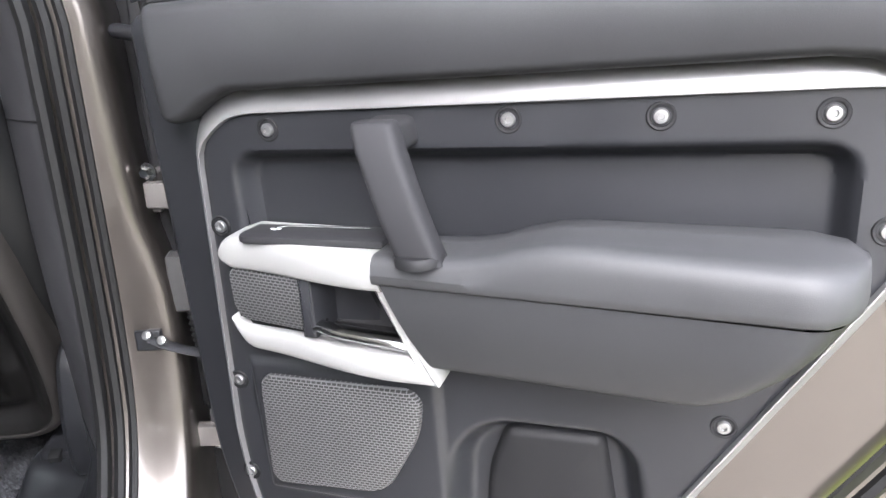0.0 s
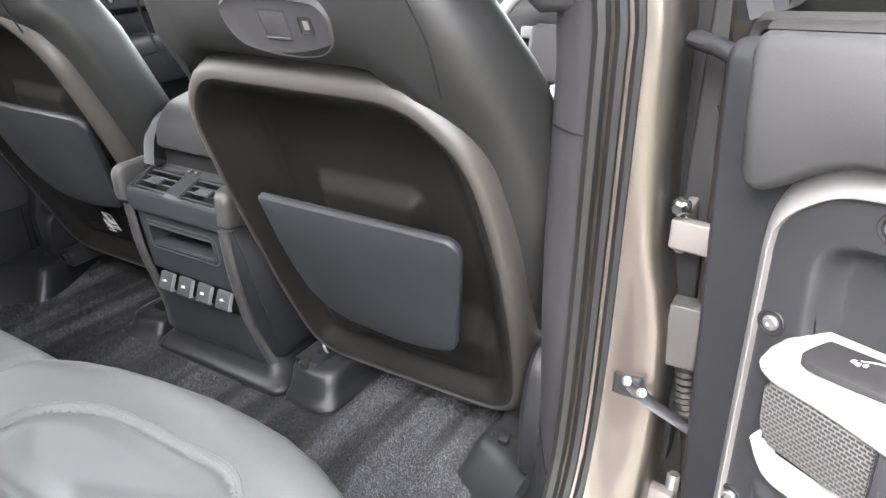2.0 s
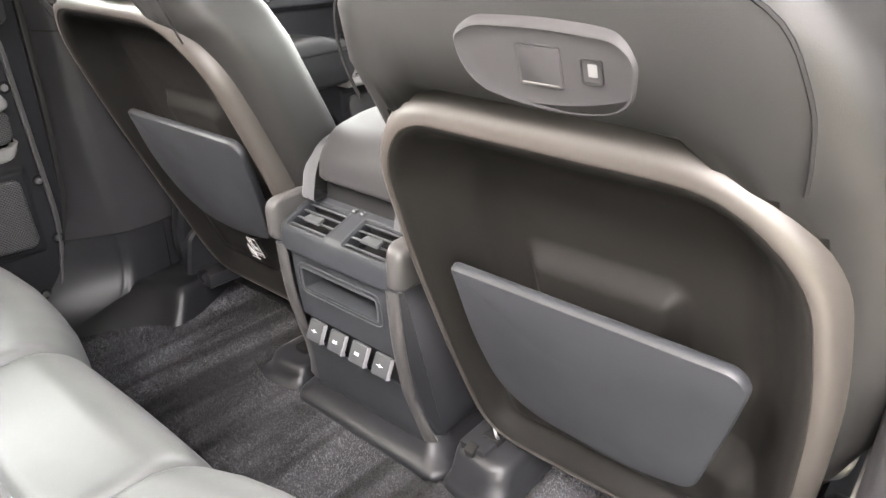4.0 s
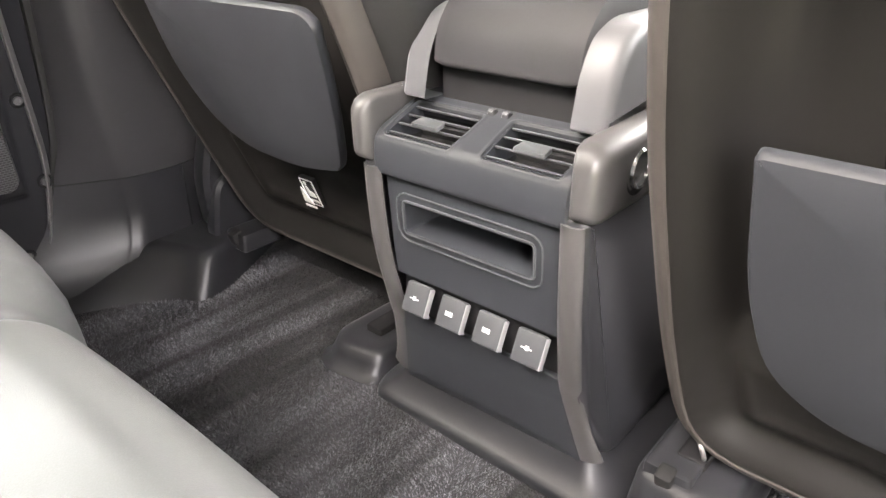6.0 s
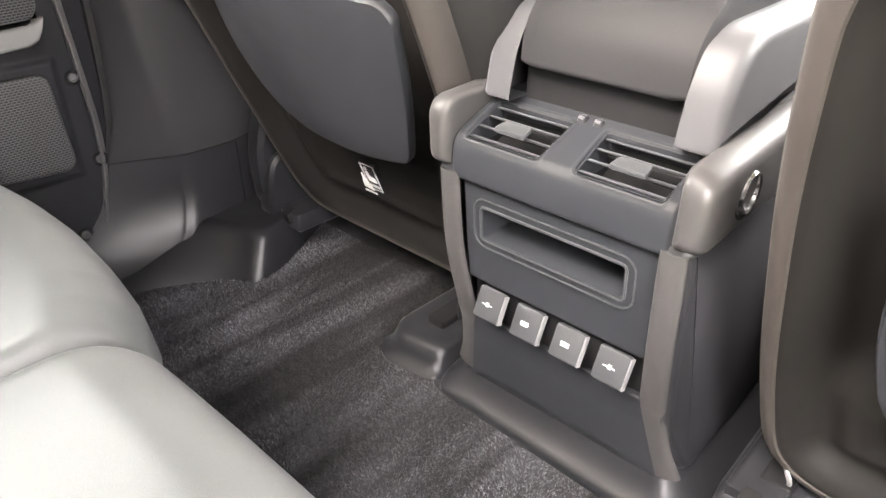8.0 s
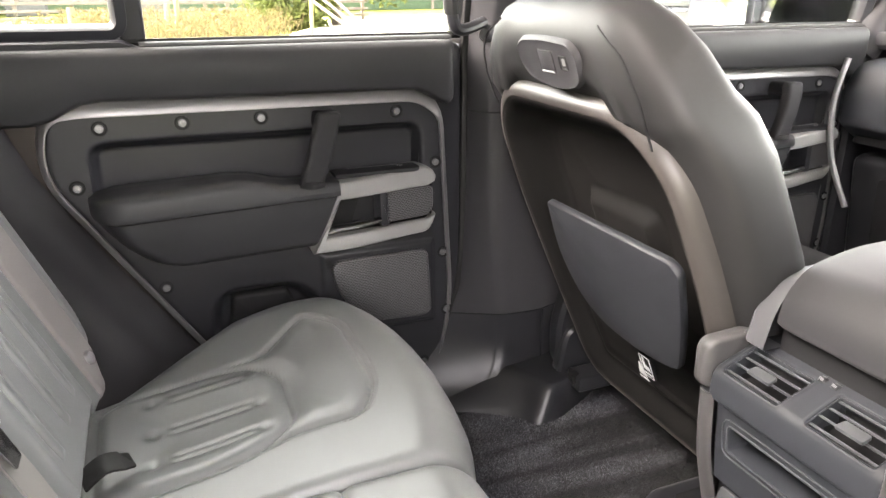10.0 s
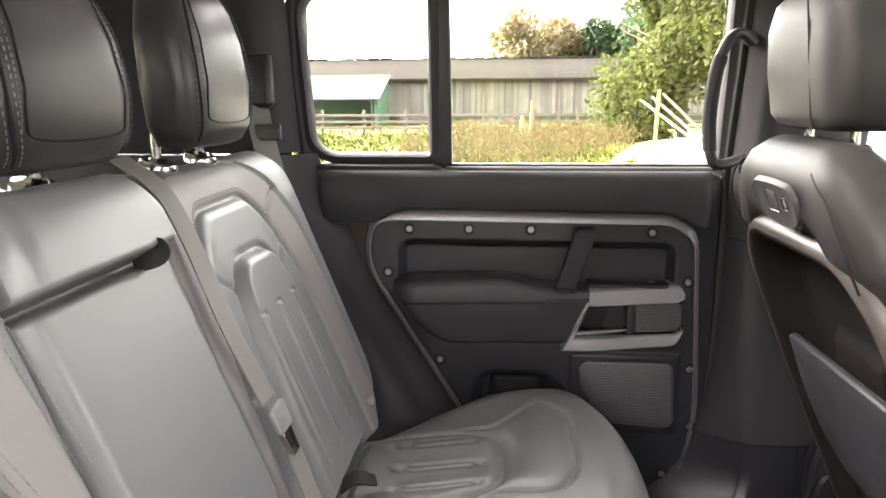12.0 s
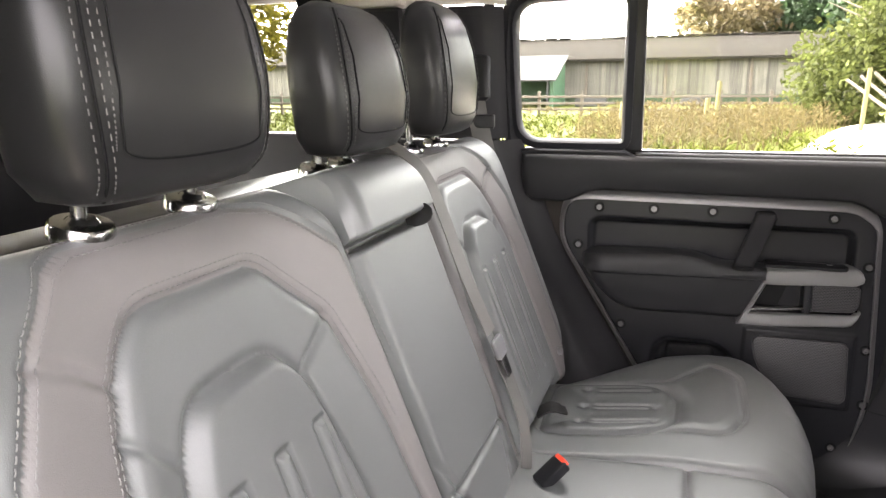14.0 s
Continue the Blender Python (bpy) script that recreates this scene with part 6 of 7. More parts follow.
# parcel shelf edge behind the bench
solo("load_cover", Mesh().box((0, -0.48, 1.245), (1.2, 0.10, 0.05), 0.015), PLASTIC, "black load cover housing behind the bench", "load cover", "structure")
solo("bench_support", Mesh().box((0, 0.12, 0.62), (1.1, 0.46, 0.17), 0.03), BLACK, "black support box under the rear bench", "seat base", "structure")


# grab handles on the door pillars
def grab_handle(sg):
    g = thing("grab_handle", (sg * 0.68, 0.6, 1.4), "dark rubbery grab handle on the door pillar", "grab handle", "grab handles")
    p = [(0.668, 0.640, 1.50), (0.660, 0.615, 1.515), (0.655, 0.592, 1.50), (0.66, 0.578, 1.45), (0.668, 0.574, 1.36), (0.672, 0.582, 1.30), (0.675, 0.60, 1.283), (0.684, 0.645, 1.295)]
    part("grip", Mesh().tube([(sg * x, y, z) for x, y, z in spline(p, 5)], 0.010, 10, up=(1, 0, 0), ry=0.014), PLASTIC, g)
    part("grip_pad", Mesh().tube([(sg * x, y, z) for x, y, z in spline([(0.657, 0.584, 1.478), (0.660, 0.578, 1.45), (0.665, 0.5745, 1.40), (0.668, 0.574, 1.36), (0.671, 0.579, 1.31)], 4)], 0.0125, 10, up=(1, 0, 0), ry=0.0165), RUBBER, g, "black rubber grip pad")
    k_ = 1.0 if sg > 0 else 0.55
    for y, z in ((0.648, 1.508), (0.655, 1.275)):
        part("foot", Mesh().lathe([(0.026 * k_, -0.02), (0.026 * k_, 0.008), (0.018 * k_, 0.018), (0, 0.018)], (sg * 0.69, y, z), (-sg * 0.8, -0.6, 0), 16), TRIM, g)


grab_handle(-1)
grab_handle(1)


# ---- near door gear: hinges, check strap, wiring ----
def hinge(z, label):
    h = thing("steel_hinge", (0.86, 0.70, z), label, "hinge", "door hinges", "structure")
    part("body_leaf", Mesh().box((0.842, 0.715, z), (0.012, 0.05, 0.05), 0.004), HINGE_PAINT, h)
    part("arm", Mesh().box((0.858, 0.686, z), (0.052, 0.016, 0.034), 0.004, pose(0, 0, 0, 0, 0, -8)), HINGE_PAINT, h, "pale painted hinge arm")
    part("pin", Mesh().lathe([(0.008, -0.03), (0.008, 0.03), (0.006, 0.033), (0, 0.033)], (0.878, 0.694, z + 0.004), (0, 0, 1), 12), STEEL, h)
    part("bolt", Mesh().lathe([(0.012, 0.0), (0.012, 0.003), (0.008, 0.004), (0.008, 0.010), (0.006, 0.012), (0, 0.012)], (0.840, 0.688, z + 0.030), (-0.3, -1, 0), 6), CHROME, h)


hinge(1.032, "bright steel upper door hinge with a bolt")
hinge(0.676, "bright steel lower door hinge with a bolt")
cs = thing("check_strap", (0.81, 0.67, 0.84), "black steel door check strap with rivets", "check strap")
part("bracket", Mesh().box((0.814, 0.668, 0.842), (0.034, 0.016, 0.03), 0.004), PLASTIC, cs)
part("arm", Mesh().tube(spline([(0.818, 0.662, 0.845), (0.845, 0.650, 0.838), (0.885, 0.638, 0.832), (0.93, 0.62, 0.83)], 5), 0.010, 8, up=(0, 0, 1), ry=0.004), PLASTIC, cs)
for dx, dy_ in ((0.0, 0.0), (0.02, -0.008)):
    part("rivet", Mesh().lathe([(0.006, 0), (0.006, 0.004), (0.004, 0.005), (0, 0.005)], (0.815 + dx, 0.657 + dy_, 0.852 - dx * 0.2), (-0.2, -0.8, 0.5), 10), SCREW, cs)
wl_ = thing("wiring_loom", (0.88, 0.74, 0.9), "black rubber wiring loom between body and door", "wiring")
part("sleeve", Mesh().tube(spline([(0.868, 0.70, 0.88), (0.872, 0.698, 0.84), (0.878, 0.70, 0.80), (0.888, 0.71, 0.76), (0.90, 0.715, 0.70)], 10), lambda t: 0.012 + 0.002 * math.sin(t * 130), 10), RUBBER, wl_)
part("cover_block", Mesh().box((0.862, 0.697, 0.91), (0.038, 0.03, 0.08), 0.005), CAP, wl_, "black plug cover")
part("cable", Mesh().tube(spline([(0.86, 0.73, 1.17), (0.875, 0.72, 1.11), (0.884, 0.72, 1.06), (0.888, 0.72, 0.98), (0.886, 0.72, 0.95)], 6), 0.004, 6), RUBBER, wl_)
part("cable", Mesh().tube(spline([(0.852, 0.735, 1.16), (0.868, 0.725, 1.12), (0.878, 0.725, 1.06), (0.88, 0.725, 0.98)], 6), 0.003, 6), RUBBER, wl_)
stp = thing("door_bump_stop", (0.84, 0.68, 1.225), "black plastic door guide peg on the jamb", "door stop")
part("peg", Mesh().tube([(0.825, 0.70, 1.228), (0.85, 0.68, 1.226), (0.878, 0.66, 1.218)], lambda t: 0.011 - 0.002 * t, 10, up=(0, 0, 1), ry=0.009), PLASTIC, stp)
part("backing", Mesh().box((0.845, 0.752, 1.0), (0.03, 0.03, 0.62), 0.004), BLACK, stp)


# ---- seat belts ----
def ribbon_thing(name, label, pts, up, w=0.046):
    t = thing(name, pts[-1], label, "seat belt", "rear seat belts")
    part("webbing", Mesh().ribbon(spline(pts, 6), w, 0.0022, up), WEBBING, t)
    return t


b1 = ribbon_thing("seat_belt", "grey webbing seat belt hanging down the bench gap", [(-0.155, -0.265, 1.335), fback(-0.148, 1.29, 0.02), fback(-0.138, 1.22, 0.032), fback(-0.131, 1.12, 0.034), fback(-0.140, 1.02, 0.036)], (0.25, 0.9, 0.4), 0.029)
part("tongue", Mesh().slab(rounded([(-0.026, -0.02), (0.026, -0.02), (0.03, 0.012), (-0.03, 0.012)], 0.006, 3), -0.004, 0.004, 0.002, lambda a, b, n: fback(-0.138 + a * 0.8, 1.0 + b, 0.042 + n)), SILVER_PLASTIC, b1, "pale steel and plastic tongue")
part("latch_plate", Mesh().slab(rounded([(-0.014, -0.045), (0.014, -0.045), (0.018, -0.015), (-0.018, -0.015)], 0.003, 3), -0.0012, 0.0012, 0.0006, lambda a, b, n: fback(-0.135 + a * 0.8, 0.995 + b, 0.044 + n)), CHROME, b1, "bright steel latch plate")
part("webbing", Mesh().ribbon(spline([fback(-0.142, 0.985, 0.036), fback(-0.135, 0.93, 0.040), fback(-0.110, 0.875, 0.045), (-0.075, -0.012, 0.838)], 5), 0.029, 0.0022, (0.25, 0.9, 0.4)), WEBBING, b1)
b2 = ribbon_thing("seat_belt", "grey webbing shoulder belt at the far rear pillar", [(-0.665, -0.275, 1.43), (-0.655, -0.262, 1.36), (-0.640, -0.24, 1.28), (-0.630, -0.20, 1.15), (-0.62, -0.14, 1.0), (-0.60, -0.07, 0.86)], (0.8, 0.6, 0.2))
part("guide", Mesh().box((-0.668, -0.262, 1.44), (0.03, 0.05, 0.10), 0.012), PLASTIC, b2, "black belt guide")
part("tongue", Mesh().box((-0.648, -0.245, 1.345), (0.012, 0.05, 0.03), 0.004), PLASTIC, b2)


def buckle(x, y, z, rz, red, label):
    b = thing("belt_buckle", (x, y, z), label, "belt buckle", "belt buckles")
    m = pose(0, 0, 0, 35, 0, rz)
    part("case", Mesh().box((x, y, z), (0.032, 0.052, 0.02), 0.006, m), PLASTIC, b)
    if red:
        v = m @ Vector((0, 0.025, 0.004))
        part("button", Mesh().box((x + v.x, y + v.y, z + v.z), (0.022, 0.008, 0.013), 0.002, m), RED, b, "red release button")


buckle(-0.058, 0.030, 0.848, 41, True, "black belt buckle with a red button")
lp = thing("isofix_loop", (-0.285, -0.01, 0.84), "black fabric child-seat anchor flap in the bench gap", "anchor flap")
part("flap", Mesh().ribbon(spline([(-0.27, -0.035, 0.836), (-0.275, -0.012, 0.850), (-0.280, 0.008, 0.846), (-0.284, -0.006, 0.842)], 4), 0.034, 0.003, (0, 0.3, 1)), RUBBER, lp)



# ---- front of the cabin ----
def dashboard():
    d = thing("dashboard", (0, 1.75, 0.8), "dark dashboard with a pale cross beam and grey top", "dashboard")
    beam = rounded([(1.60, 1.05), (1.60, 1.14), (1.64, 1.19), (2.05, 1.22), (2.05, 0.98), (1.68, 1.0)], [0.02, 0.03, 0.04, 0.02, 0.02, 0.03], 4)
    part("beam", Mesh().slab(beam, -0.72, 0.72, 0.01, lambda a, b, n: (n, a, b)), CONSOLE, d, "slate padded cross beam")
    part("shelf", Mesh().slab(rounded([(1.64, 1.0), (1.66, 1.04), (2.05, 1.05), (2.05, 0.98)], 0.01, 3), -0.70, 0.70, 0.006, lambda a, b, n: (n, a, b)), BLACK, d)
    lower = rounded([(1.72, 0.55), (1.68, 0.80), (1.655, 0.97), (2.0, 0.99), (2.0, 0.55)], 0.03, 4)
    part("lower_dash", Mesh().slab(lower, -0.70, 0.70, 0.01, lambda a, b, n: (n, a, b)), PLASTIC, d)
    part("glovebox", Mesh().slab(rounded([(-0.62, 0.72), (-0.2, 0.72), (-0.2, 0.93), (-0.62, 0.93)], 0.02, 4), 0.0, 0.02, 0.006, lambda a, b, n: (a, 1.672 - n + (0.93 - b) * 0.1, b)), BLACK, d, "black glovebox lid")
    part("glovebox_handle", Mesh().box((-0.47, 1.655, 0.895), (0.11, 0.012, 0.016), 0.005), SILVER_PLASTIC, d, "satin glovebox handle")
    part("beam_strip", Mesh().box((0.42, 1.595, 1.085), (0.36, 0.02, 0.028), 0.006), WHITE, d, "pale painted beam strip")
    part("beam_brace", Mesh().box((0.50, 1.598, 1.045), (0.03, 0.02, 0.10), 0.006, pose(0, 0, 0, 0, -35, 0)), WHITE, d)
    part("top_cover", Mesh().box((0, 1.93, 1.235), (1.46, 0.5, 0.04), 0.015), TRIM, d)
    part("grab_end", Mesh().tube(spline([(-0.70, 1.58, 1.20), (-0.70, 1.56, 1.10), (-0.685, 1.565, 0.98), (-0.64, 1.59, 0.86)], 6), 0.007, 8), SILVER_PLASTIC, d, "pewter grab bar at the dashboard end")
    for sg in (-1, 1):
        part("brace", Mesh().box((sg * 0.105, 1.60, 1.03), (0.022, 0.03, 0.26), 0.008, pose(0, 0, 0, -8)), WHITE, d, "pale upright brace")
    part("screen", Mesh().box((0.0, 1.61, 1.10), (0.19, 0.02, 0.13), 0.008, pose(0, 0, 0, -12)), BLACK, d, "black dashboard screen")
    for k in range(4):
        part("switch", Mesh().box((-0.06 + 0.04 * k, 1.592, 0.99), (0.028, 0.016, 0.02), 0.004), PLASTIC, d)


dashboard()


def steering_wheel():
    s = thing("steering_wheel", (0.40, 1.45, 1.05), "black leather steering wheel", "steering wheel")
    c, m = Vector((0.40, 1.46, 1.06)), pose(0, 0, 0, 68)
    ring = [tuple(c + m @ Vector((0.185 * math.cos(g), 0.185 * math.sin(g), 0))) for g in np.linspace(0, 2 * math.pi, 40, endpoint=False)]
    part("rim", Mesh().tube(ring, 0.015, 10, closed=True), LEATHER, s)
    part("hub", Mesh().box(c, (0.16, 0.13, 0.05), 0.02, m), PLASTIC, s)
    for g in (0, math.pi, -math.pi / 2):
        part("spoke", Mesh().tube([tuple(c), tuple(c + m @ Vector((0.18 * math.cos(g), 0.18 * math.sin(g), 0)))], 0.014, 8), SILVER_PLASTIC, s)
    part("column", Mesh().tube([tuple(c), (0.40, 1.72, 0.96)], 0.04, 12), PLASTIC, s)


steering_wheel()
for sg in (-1, 1):
    solo("front_pillar", Mesh().tube([(sg * 0.76, 1.68, 1.20), (sg * 0.69, 1.98, 1.70)], 0.045, 10), TRIM, "dark windscreen pillar trim", "pillar trim", "structure")
    kick = rounded([(1.68, 0.48), (2.1, 0.48), (2.1, 1.26), (1.66, 1.26)], 0.02, 3)
    solo("kick_panel", Mesh().slab(kick, 0.735, 0.80, 0.01, lambda a, b, n, sg=sg: (sg * n, a, b)), PLASTIC, "black kick panel in front of the door", "kick panel", "structure")
    fm = thing("door_mirror", (sg * 1.0, 1.52, 1.30), "black door mirror with a clear mirror face", "door mirror", "door mirrors")
    o = rounded([(-0.12, -0.10), (0.12, -0.10), (0.12, 0.10), (-0.12, 0.10)], 0.04, 6)
    part("housing", Mesh().rings(o, [(0.004, 0.0), (0.0, 0.012), (0.006, 0.06), (0.03, 0.10), (0.07, 0.12)], lambda a, b, n: (sg * 1.04 + a, 1.50 + n, 1.34 + b), base=True), CAR_BLACK, fm)
    part("mirror_face", Mesh().slab(inset(o, 0.012), -0.001, 0.002, 0.0005, lambda a, b, n: (sg * 1.04 + a, 1.50 - n + a * sg * 0.12, 1.34 + b)), MIRROR, fm, "mirror glass")
    part("arm", Mesh().tube([(sg * 0.82, 1.56, 1.25), (sg * 0.93, 1.55, 1.28)], 0.025, 8), CAR_BLACK, fm)
solo("bonnet", Mesh().box((0, 2.75, 1.08), (1.7, 1.5, 0.12), 0.05), BODY, "silver-brown car bonnet", "bonnet", "structure")
solo("bulkhead", Mesh().box((0, 2.1, 0.75), (1.6, 0.06, 0.9), 0.02), BLACK, "black bulkhead behind the dashboard", "bulkhead", "structure")
ws = solo("windscreen", Mesh().slab([(-0.72, 1.22), (0.72, 1.22), (0.66, 1.70), (-0.66, 1.70)], 0.0, 0.005, 0.001, lambda a, b, n: (a, 2.08 - (b - 1.22) * 0.3 + n, b)), GLASS, "clear windscreen", "window", "structure")
ws.visible_shadow = False


# ---- outside ----
gx, gy = np.meshgrid(np.concatenate([np.linspace(-400, -30, 12), np.linspace(-28, 20, 60), np.linspace(30, 400, 10)]), np.concatenate([np.linspace(-400, -30, 12), np.linspace(-28, 28, 60), np.linspace(32, 400, 10)]))
gz = 0.05 * np.sin(gx * 0.35) * np.cos(gy * 0.3) * smoothstep(np.hypot(gx, gy), 8, 20) - 0.01
solo("ground", Mesh().grid(np.stack([gx, gy, gz], -1)), GRASS, "yellow-green rough grass field", "ground", "structure")
yard = spline([(-11, 1.2), (-17, 2.9), (-24, 5.0), (-30, 8.5), (-34, 14), (-30, 30), (-8, 32), (-1, 24), (1.6, 10), (1.9, 0), (1.6, -9), (-2, -11), (-6, -8), (-8, -3)], 6, closed=True)
solo("gravel_yard", Mesh().rings(yard, [(0, 0.0), (0.3, 0.075)]), GRAVEL, "pale gravel yard and track", "yard", "structure")


def leaf_cloud(me, centre, radius, n, size, r):
    """Small leaf sprays scattered in a lumpy volume."""
    lumps = [(Vector((r.uniform(-1, 1), r.uniform(-1, 1), r.uniform(-0.7, 1))).normalized() * r.uniform(0.3, 0.95), r.uniform(0.28, 0.5)) for _ in range(16)]
    for _ in range(n):
        c, s = r.choice(lumps)
        d = Vector((r.gauss(0, 1), r.gauss(0, 1), r.gauss(0, 1)))
        d = d.normalized() * (s * r.uniform(0.55, 1.05))
        p = Vector(centre) + Vector(((c.x + d.x) * radius[0], (c.y + d.y) * radius[1], (c.z + d.z) * radius[2]))
        u = Vector((r.gauss(0, 1), r.gauss(0, 1), r.gauss(0, 1))).normalized()
        v = u.orthogonal().normalized()
        k = size * r.uniform(0.5, 1.3)
        i = len(me.v)
        me.v += [tuple(p - u * k), tuple(p + v * k * 0.45), tuple(p + u * k), tuple(p - v * k * 0.45)]
        me.f.append((i, i + 1, i + 2, i + 3))


def tree(x, y, h, w, mat, label, n=5000, size=0.16, seed=1, low=0.25):
    r = random.Random(seed)
    t = thing("tree", (x, y, 0), label, "tree", "trees")
    m = Mesh().tube(spline([(x, y, -0.1), (x + 0.1, y, h * 0.25), (x - 0.05, y + 0.1, h * 0.5), (x, y, h * 0.8)], 4), lambda k: h * 0.022 * (1.15 - k), 8)
    for k in range(9):
        g, z0 = r.uniform(0, 6.28), h * r.uniform(0.25, 0.65)
        m.tube([(x, y, z0), (x + math.cos(g) * w * 0.4, y + math.sin(g) * w * 0.4, z0 + h * 0.12), (x + math.cos(g) * w * 0.8, y + math.sin(g) * w * 0.8, z0 + h * 0.2)], lambda q: h * 0.009 * (1.1 - q), 6)
    part("trunk", m, BARK, t)
    c = Mesh()
    leaf_cloud(c, (x, y, h * (0.5 + low / 2)), (w, w, h * (0.5 - low / 2)), n, size, r)
    part("crown", c, mat, t, smooth=0, recalc=False)
    return t


tree(-25.5, 6.6, 8.5, 3.6, FOLIAGE, "broad green roadside tree with drooping leaves", 30000, 0.13, 3, 0.0)
tree(-21.0, 11.5, 7.5, 3.4, FOLIAGE, "green tree by the gravel track", 14000, 0.14, 4, 0.05)
tree(-58.0, 3.0, 9.0, 4.2, FOLIAGE_DRY, "straw-coloured tree behind the barn", 4000, 0.3, 5)
for k, (x, y, h, w) in enumerate(((-62, 8, 8.5, 4.5), (-60, 13, 10, 5), (-64, 19, 11, 5))):
    tree(x, y, h, w, FOLIAGE_DARK, "dark green tree behind the barn", 4500, 0.35, 10 + k)
for k, (x, y, h, w) in enumerate(((-70, -22, 6.5, 4), (-75, -10, 5.5, 5), (-72, -32, 6.5, 5))):
    tree(x, y, h, w, FOLIAGE, "small distant green tree", 2500, 0.35, 20 + k)
for k, (x, y, h, w) in enumerate(((-16, -15, 7, 4), (-11, -19, 8, 4), (-21, -21, 8, 5), (-5, -22, 9, 4.5), (4, -24, 9, 5), (-27, -24, 9, 5), (-14, -26, 10, 5))):
    tree(x, y, h, w, FOLIAGE if k % 2 else FOLIAGE_GOLD, "yellow-green autumn tree beside the yard", 26000, 0.15, 30 + k, -0.1)


def barn():
    b = thing("barn", (-45, 0, 0), "long weathered timber barn with a grey cement roof", "barn")
    x0, y0, y1, eave, ridge = -45.0, -30.0, 22.0, 2.9, 4.2
    part("wall", Mesh().box((x0 - 3, (y0 + y1) / 2, eave / 2), (6, y1 - y0, eave), 0.02), BARN_BOARD, b)
    r = random.Random(2)
    y, boards = y0, Mesh()
    while y < y1:
        w = r.uniform(0.16, 0.24)
        boards.box((x0 + 0.03 + r.uniform(0, 0.03), y + w / 2, 1.75 + r.uniform(-0.03, 0.03)), (0.04, w - 0.02, 2.3), 0.004)
        y += w
    tagged(part("boards", boards, BARN_BOARD, b, "upright weathered boards"), kind="stuff")
    # the shade along the wall foot is put into the plinth's colour
    part("plinth", Mesh().box((x0 + 0.06, (y0 + y1) / 2, 0.3), (0.14, y1 - y0, 0.6), 0.02), FOLIAGE_DARK, b, "plinth coloured dark in place of shade")
    for y in np.arange(y0, y1, 4.8):
        part("post", Mesh().box((x0 + 0.1, y, 1.45), (0.16, 0.18, 2.9), 0.02), BARK, b)
    roof = Mesh().loft([[(x0 + 0.6, y0, eave - 0.1), (x0 - 3, y0, ridge), (x0 - 7, y0, eave), (x0 - 7, y0, eave - 0.15), (x0 - 3, y0, ridge - 0.15), (x0 + 0.6, y0, eave - 0.25)], [(x0 + 0.6, y1, eave - 0.1), (x0 - 3, y1, ridge), (x0 - 7, y1, eave), (x0 - 7, y1, eave - 0.15), (x0 - 3, y1, ridge - 0.15), (x0 + 0.6, y1, eave - 0.25)]])
    part("roof", roof, BARN_ROOF, b, "lichened grey cement roof")
    rc = Mesh()
    for y in np.arange(y0, y1, 0.9):
        rc.box((x0 - 3, y + 0.45, ridge + 0.03 + 0.04 * r.random()), (0.35, 0.8, 0.08), 0.02)
    tagged(part("ridge_caps", rc, BARN_ROOF, b), kind="stuff")


barn()
sh = thing("shed", (-41, -10, 0), "green sheet-metal lean-to shed with a pale roof", "shed")
part("wall", Mesh().loft([[(-44, -7.2, 0), (-40, -7.2, 0), (-40, -7.2, 1.5), (-44, -7.2, 3.0)], [(-44, -7.4, 0), (-40, -7.4, 0), (-40, -7.4, 1.5), (-44, -7.4, 3.0)]]), SHED_GREEN, sh, "green ribbed end wall", smooth=0)
part("back", Mesh().box((-43.9, -11, 1.3), (0.1, 7.4, 2.6), 0.01), SHED_GREEN, sh)
part("roof", Mesh().loft([[(-44, -15, 3.05), (-39.6, -15, 1.55), (-39.6, -15, 1.47), (-44, -15, 2.97)], [(-44, -7.0, 3.05), (-39.6, -7.0, 1.55), (-39.6, -7.0, 1.47), (-44, -7.0, 2.97)]]), SHED_ROOF, sh, "pale sheet roof", smooth=0)
for y in (-14.5, -11, -7.5):
    part("post", Mesh().box((-39.8, y, 0.75), (0.1, 0.1, 1.5), 0.01), SHED_ROOF, sh)
for k, y in enumerate((-5.2, 0.5)):
    solo("crate", Mesh().box((-41.5, y, 0.27), (1.0, 1.8 - 0.4 * k, 0.56), 0.06), SHED_ROOF, "white crate in front of the barn", "crate", group="crates")
# field fence
fence = thing("fence", (-29, 0, 0), "weathered post and rail field fence", "fence")
for k in range(18):
    y = -22 + 1.8 * k
    part("post", Mesh().box((-29, y, 0.5), (0.12, 0.12, 1.1), 0.015), BARK, fence)
for z in (0.3, 0.55, 0.82):
    part("rail", Mesh().box((-28.9, -6.7, z), (0.05, 31, 0.1), 0.01), BARK, fence)
for k, (x, y, h) in enumerate(((-20.5, 4.6, 1.7), (-22, 1.0, 1.4), (-18, 0.6, 1.0), (-15, -1.2, 1.0), (-20, -6, 2.0))):
    solo("stake", Mesh().tube([(x, y, -0.05), (x + 0.05 * (k % 3 - 1), y + 0.06, h)], 0.06, 8), STAKE, "yellowed wooden stake in the weeds", "stake", group="stakes")
for k in range(3):
    solo("pole", Mesh().tube([(-21 - 0.3 * k, 6.0 + 0.3 * k, 0.1), (-23, 4.6 + 0.35 * k, 1.4 + 0.1 * k)], 0.05, 6), BARK, "old pole leaning beside the track", "pole", group="poles")


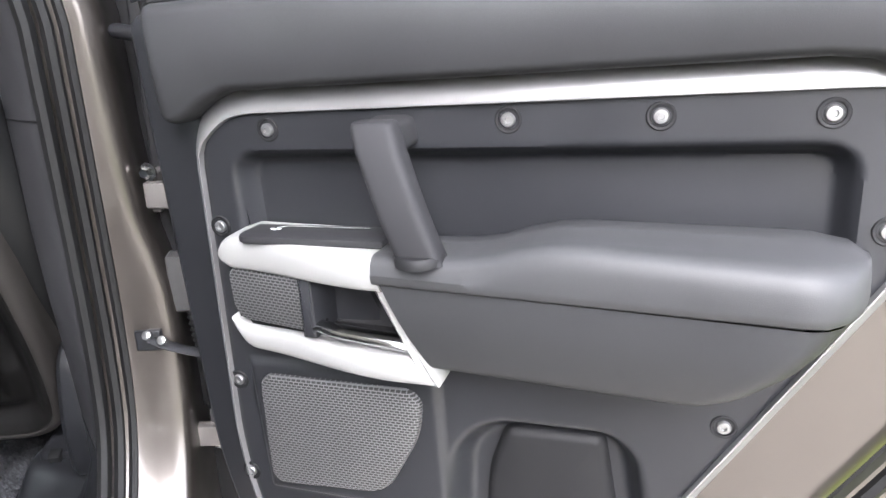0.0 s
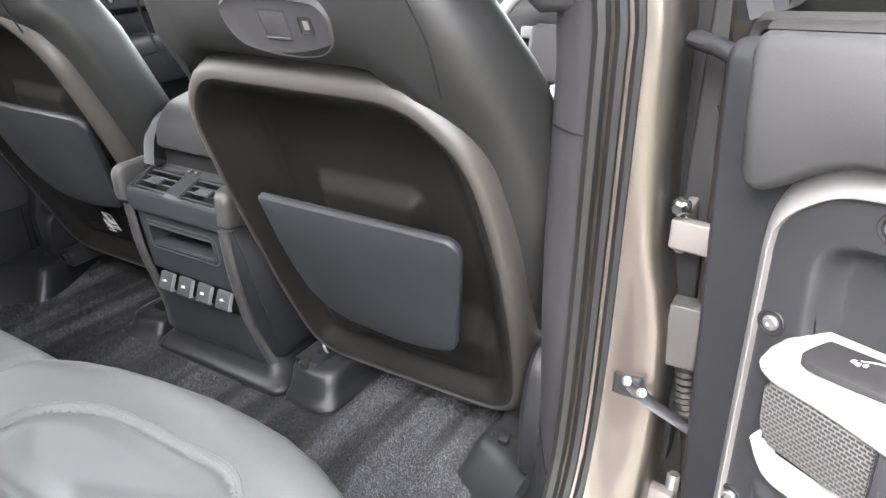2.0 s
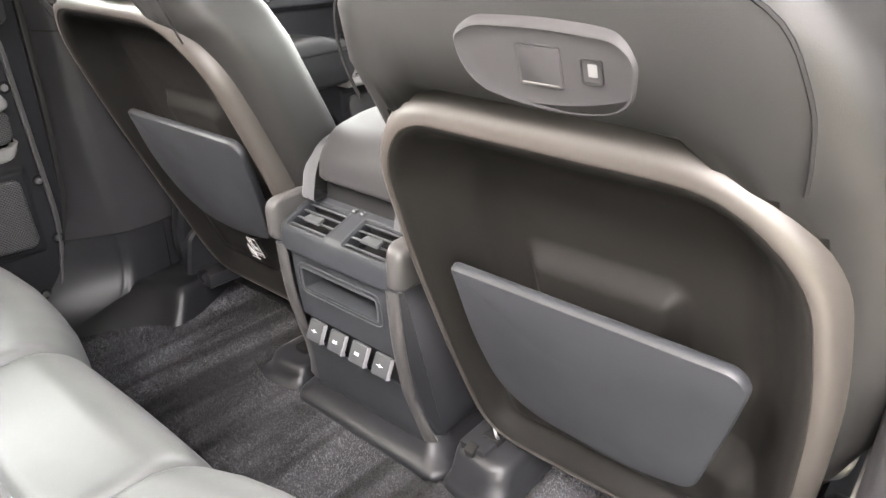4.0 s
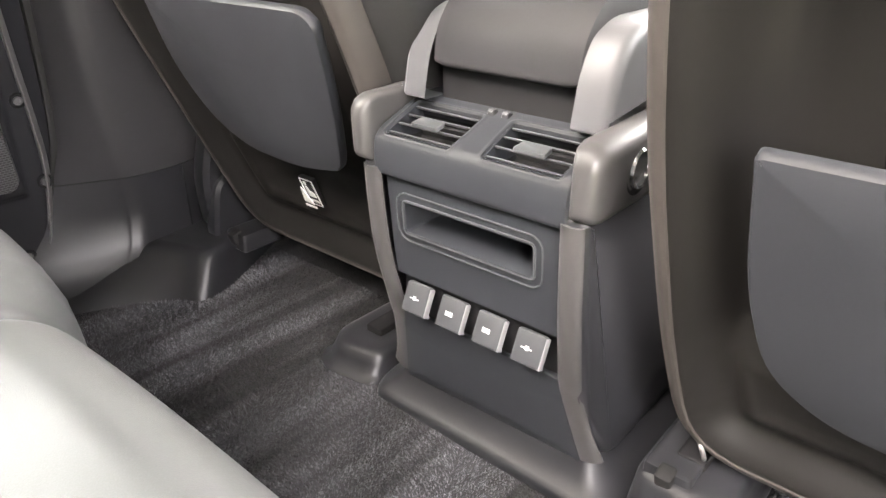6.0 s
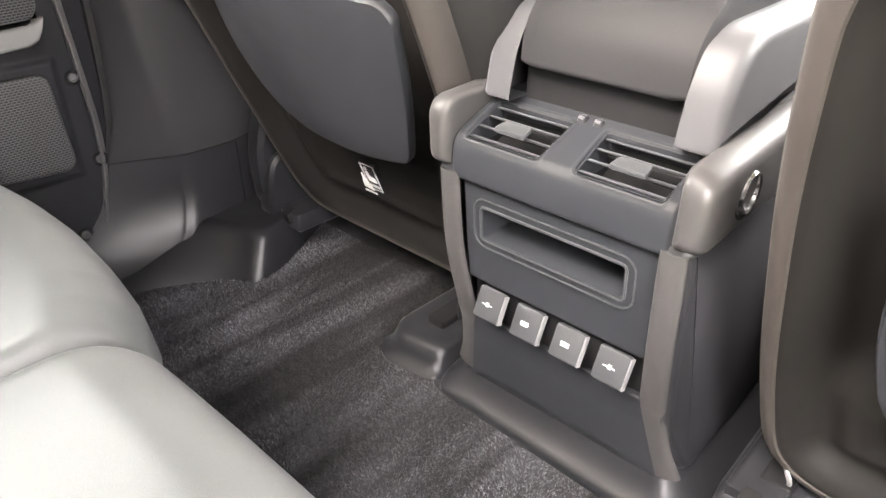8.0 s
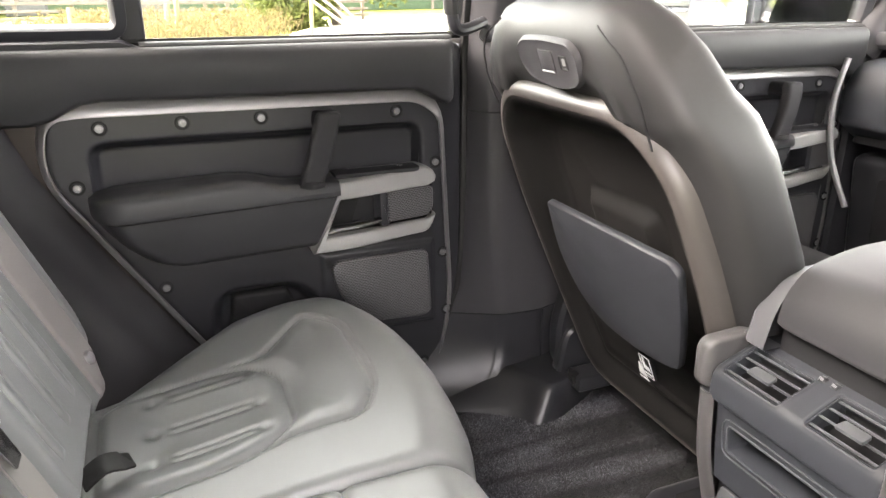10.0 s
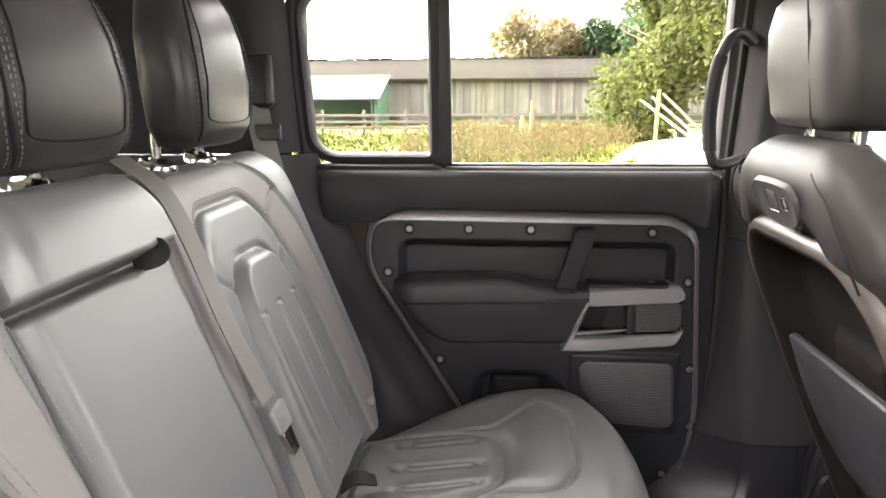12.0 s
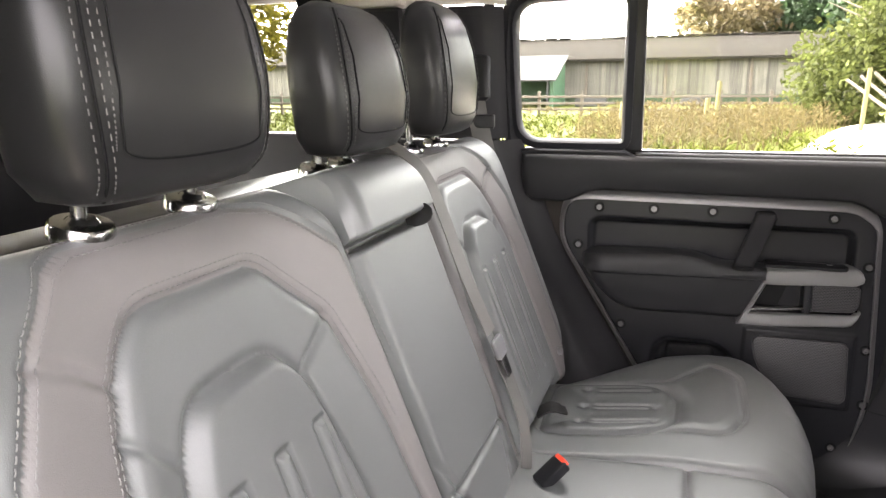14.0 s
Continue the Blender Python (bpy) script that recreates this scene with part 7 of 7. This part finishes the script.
def weeds(name, n, box, hmin, hmax, mat, label, seed):
    r, me = random.Random(seed), Mesh()
    for _ in range(n):
        x, y = r.uniform(box[0], box[1]), r.uniform(box[2], box[3])
        if r.random() > 0.5 + 0.5 * noise.noise((x * 0.35, y * 0.35, seed)):
            continue
        if name != "grass_tufts" and y > 0.8 + (-11 - x) * 0.33:
            continue
        h = r.uniform(hmin, hmax)
        g = r.uniform(0, 6.28)
        dx, dy = math.cos(g) * 0.014, math.sin(g) * 0.014
        lx, ly = r.gauss(0, 0.12) * h, r.gauss(0, 0.12) * h
        i = len(me.v)
        me.v += [(x - dx, y - dy, 0), (x + dx, y + dy, 0), (x + lx + dx * 0.6, y + ly + dy * 0.6, h * 0.8), (x + lx, y + ly, h)]
        me.f.append((i, i + 1, i + 2, i + 3))
        for q in range(3):
            z = h * r.uniform(0.4, 1)
            a = r.uniform(0, 6.28)
            k = r.uniform(0.04, 0.11)
            i = len(me.v)
            cx, cy = x + lx * z / h, y + ly * z / h
            me.v += [(cx, cy, z), (cx + math.cos(a) * k, cy + math.sin(a) * k, z + k * 0.3), (cx + math.cos(a) * k * 1.6, cy + math.sin(a) * k * 1.6, z + k * 1.1), (cx + math.cos(a + 0.5) * k * 0.8, cy + math.sin(a + 0.5) * k * 0.8, z + k * 0.7)]
            me.f.append((i, i + 1, i + 2, i + 3))
    tagged(part(name, me, mat, None, smooth=0, recalc=False), label, "weeds", "", "stuff")


weeds("dry_weeds", 3600, (-27, -12, -2.2, 6), 0.25, 0.85, WEED, "tall straw-coloured weeds along the track", 3)
weeds("fence_weeds", 900, (-31, -28, -22, 6), 0.15, 0.4, WEED, "dry weeds along the field fence", 4)
weeds("grass_tufts", 9000, (-27, -9, -24, 3), 0.1, 0.3, GRASS, "bright tufts of rough grass", 5)


def parked_car(x, y, rz, label):
    c = thing("parked_car", (x, y, 0), label, "car")
    m = pose(x, y, 0, 0, 0, rz)

    def g(a, b, n):
        p = m @ Vector((a, n, b))
        return tuple(p)
    low = rounded([(-2.3, 0.35), (2.3, 0.35), (2.32, 0.85), (1.4, 1.0), (-2.25, 1.05)], [0.1, 0.1, 0.15, 0.1, 0.15], 4)
    part("body", Mesh().rings(low, [(0.06, -0.92), (0.0, -0.82), (0.0, 0.82), (0.06, 0.92)], g, base=True), CAR_BLACK, c)
    cab = rounded([(-2.2, 1.0), (1.25, 1.0), (0.5, 1.62), (0.2, 1.72), (-1.95, 1.74), (-2.15, 1.6)], [0.02, 0.02, 0.1, 0.1, 0.12, 0.1], 4)
    part("roof", Mesh().rings(cab, [(0.05, -0.75), (0.0, -0.68), (0.0, 0.68), (0.05, 0.75)], g, base=True), CAR_BLACK, c)
    for s in (-1, 1):
        for a0, a1 in ((-1.9, -1.05), (-0.95, -0.1), (0.0, 0.75)):
            w = rounded([(a0, 1.1), (a1, 1.1), (min(a1, 0.55), 1.55), (a0, 1.58)], 0.06, 3)
            part("window", Mesh().rings(w, [(0, 0.74 * s), (0.0, 0.757 * s)], g), CAR_GLASS, c)
        for a in (-1.45, 1.45):
            p = g(a, 0.36, 0.86 * s)
            ax = m.to_3x3() @ Vector((0, s, 0))
            wh = part("wheel", Mesh().lathe([(0.36, -0.2), (0.37, -0.1), (0.36, 0.05), (0.25, 0.06), (0.0, 0.05)], p, ax, 24), RUBBER, c)
            part("rim", Mesh().lathe([(0.24, 0.05), (0.23, 0.075), (0.05, 0.08), (0, 0.08)], p, ax, 20), STEEL, wh)
        for a in (-0.95, 0.0):
            part("door_handle", Mesh().box(g(a - 0.2, 0.98, 0.93 * s), (0.16, 0.03, 0.03), 0.01, pose(0, 0, 0, 0, 0, rz)), CHROME, c)


parked_car(-10.6, 9.2, 75, "black parked off-road car on the gravel yard")
parked_car(4.2, 9.5, 20, "dark parked car beyond the open door")
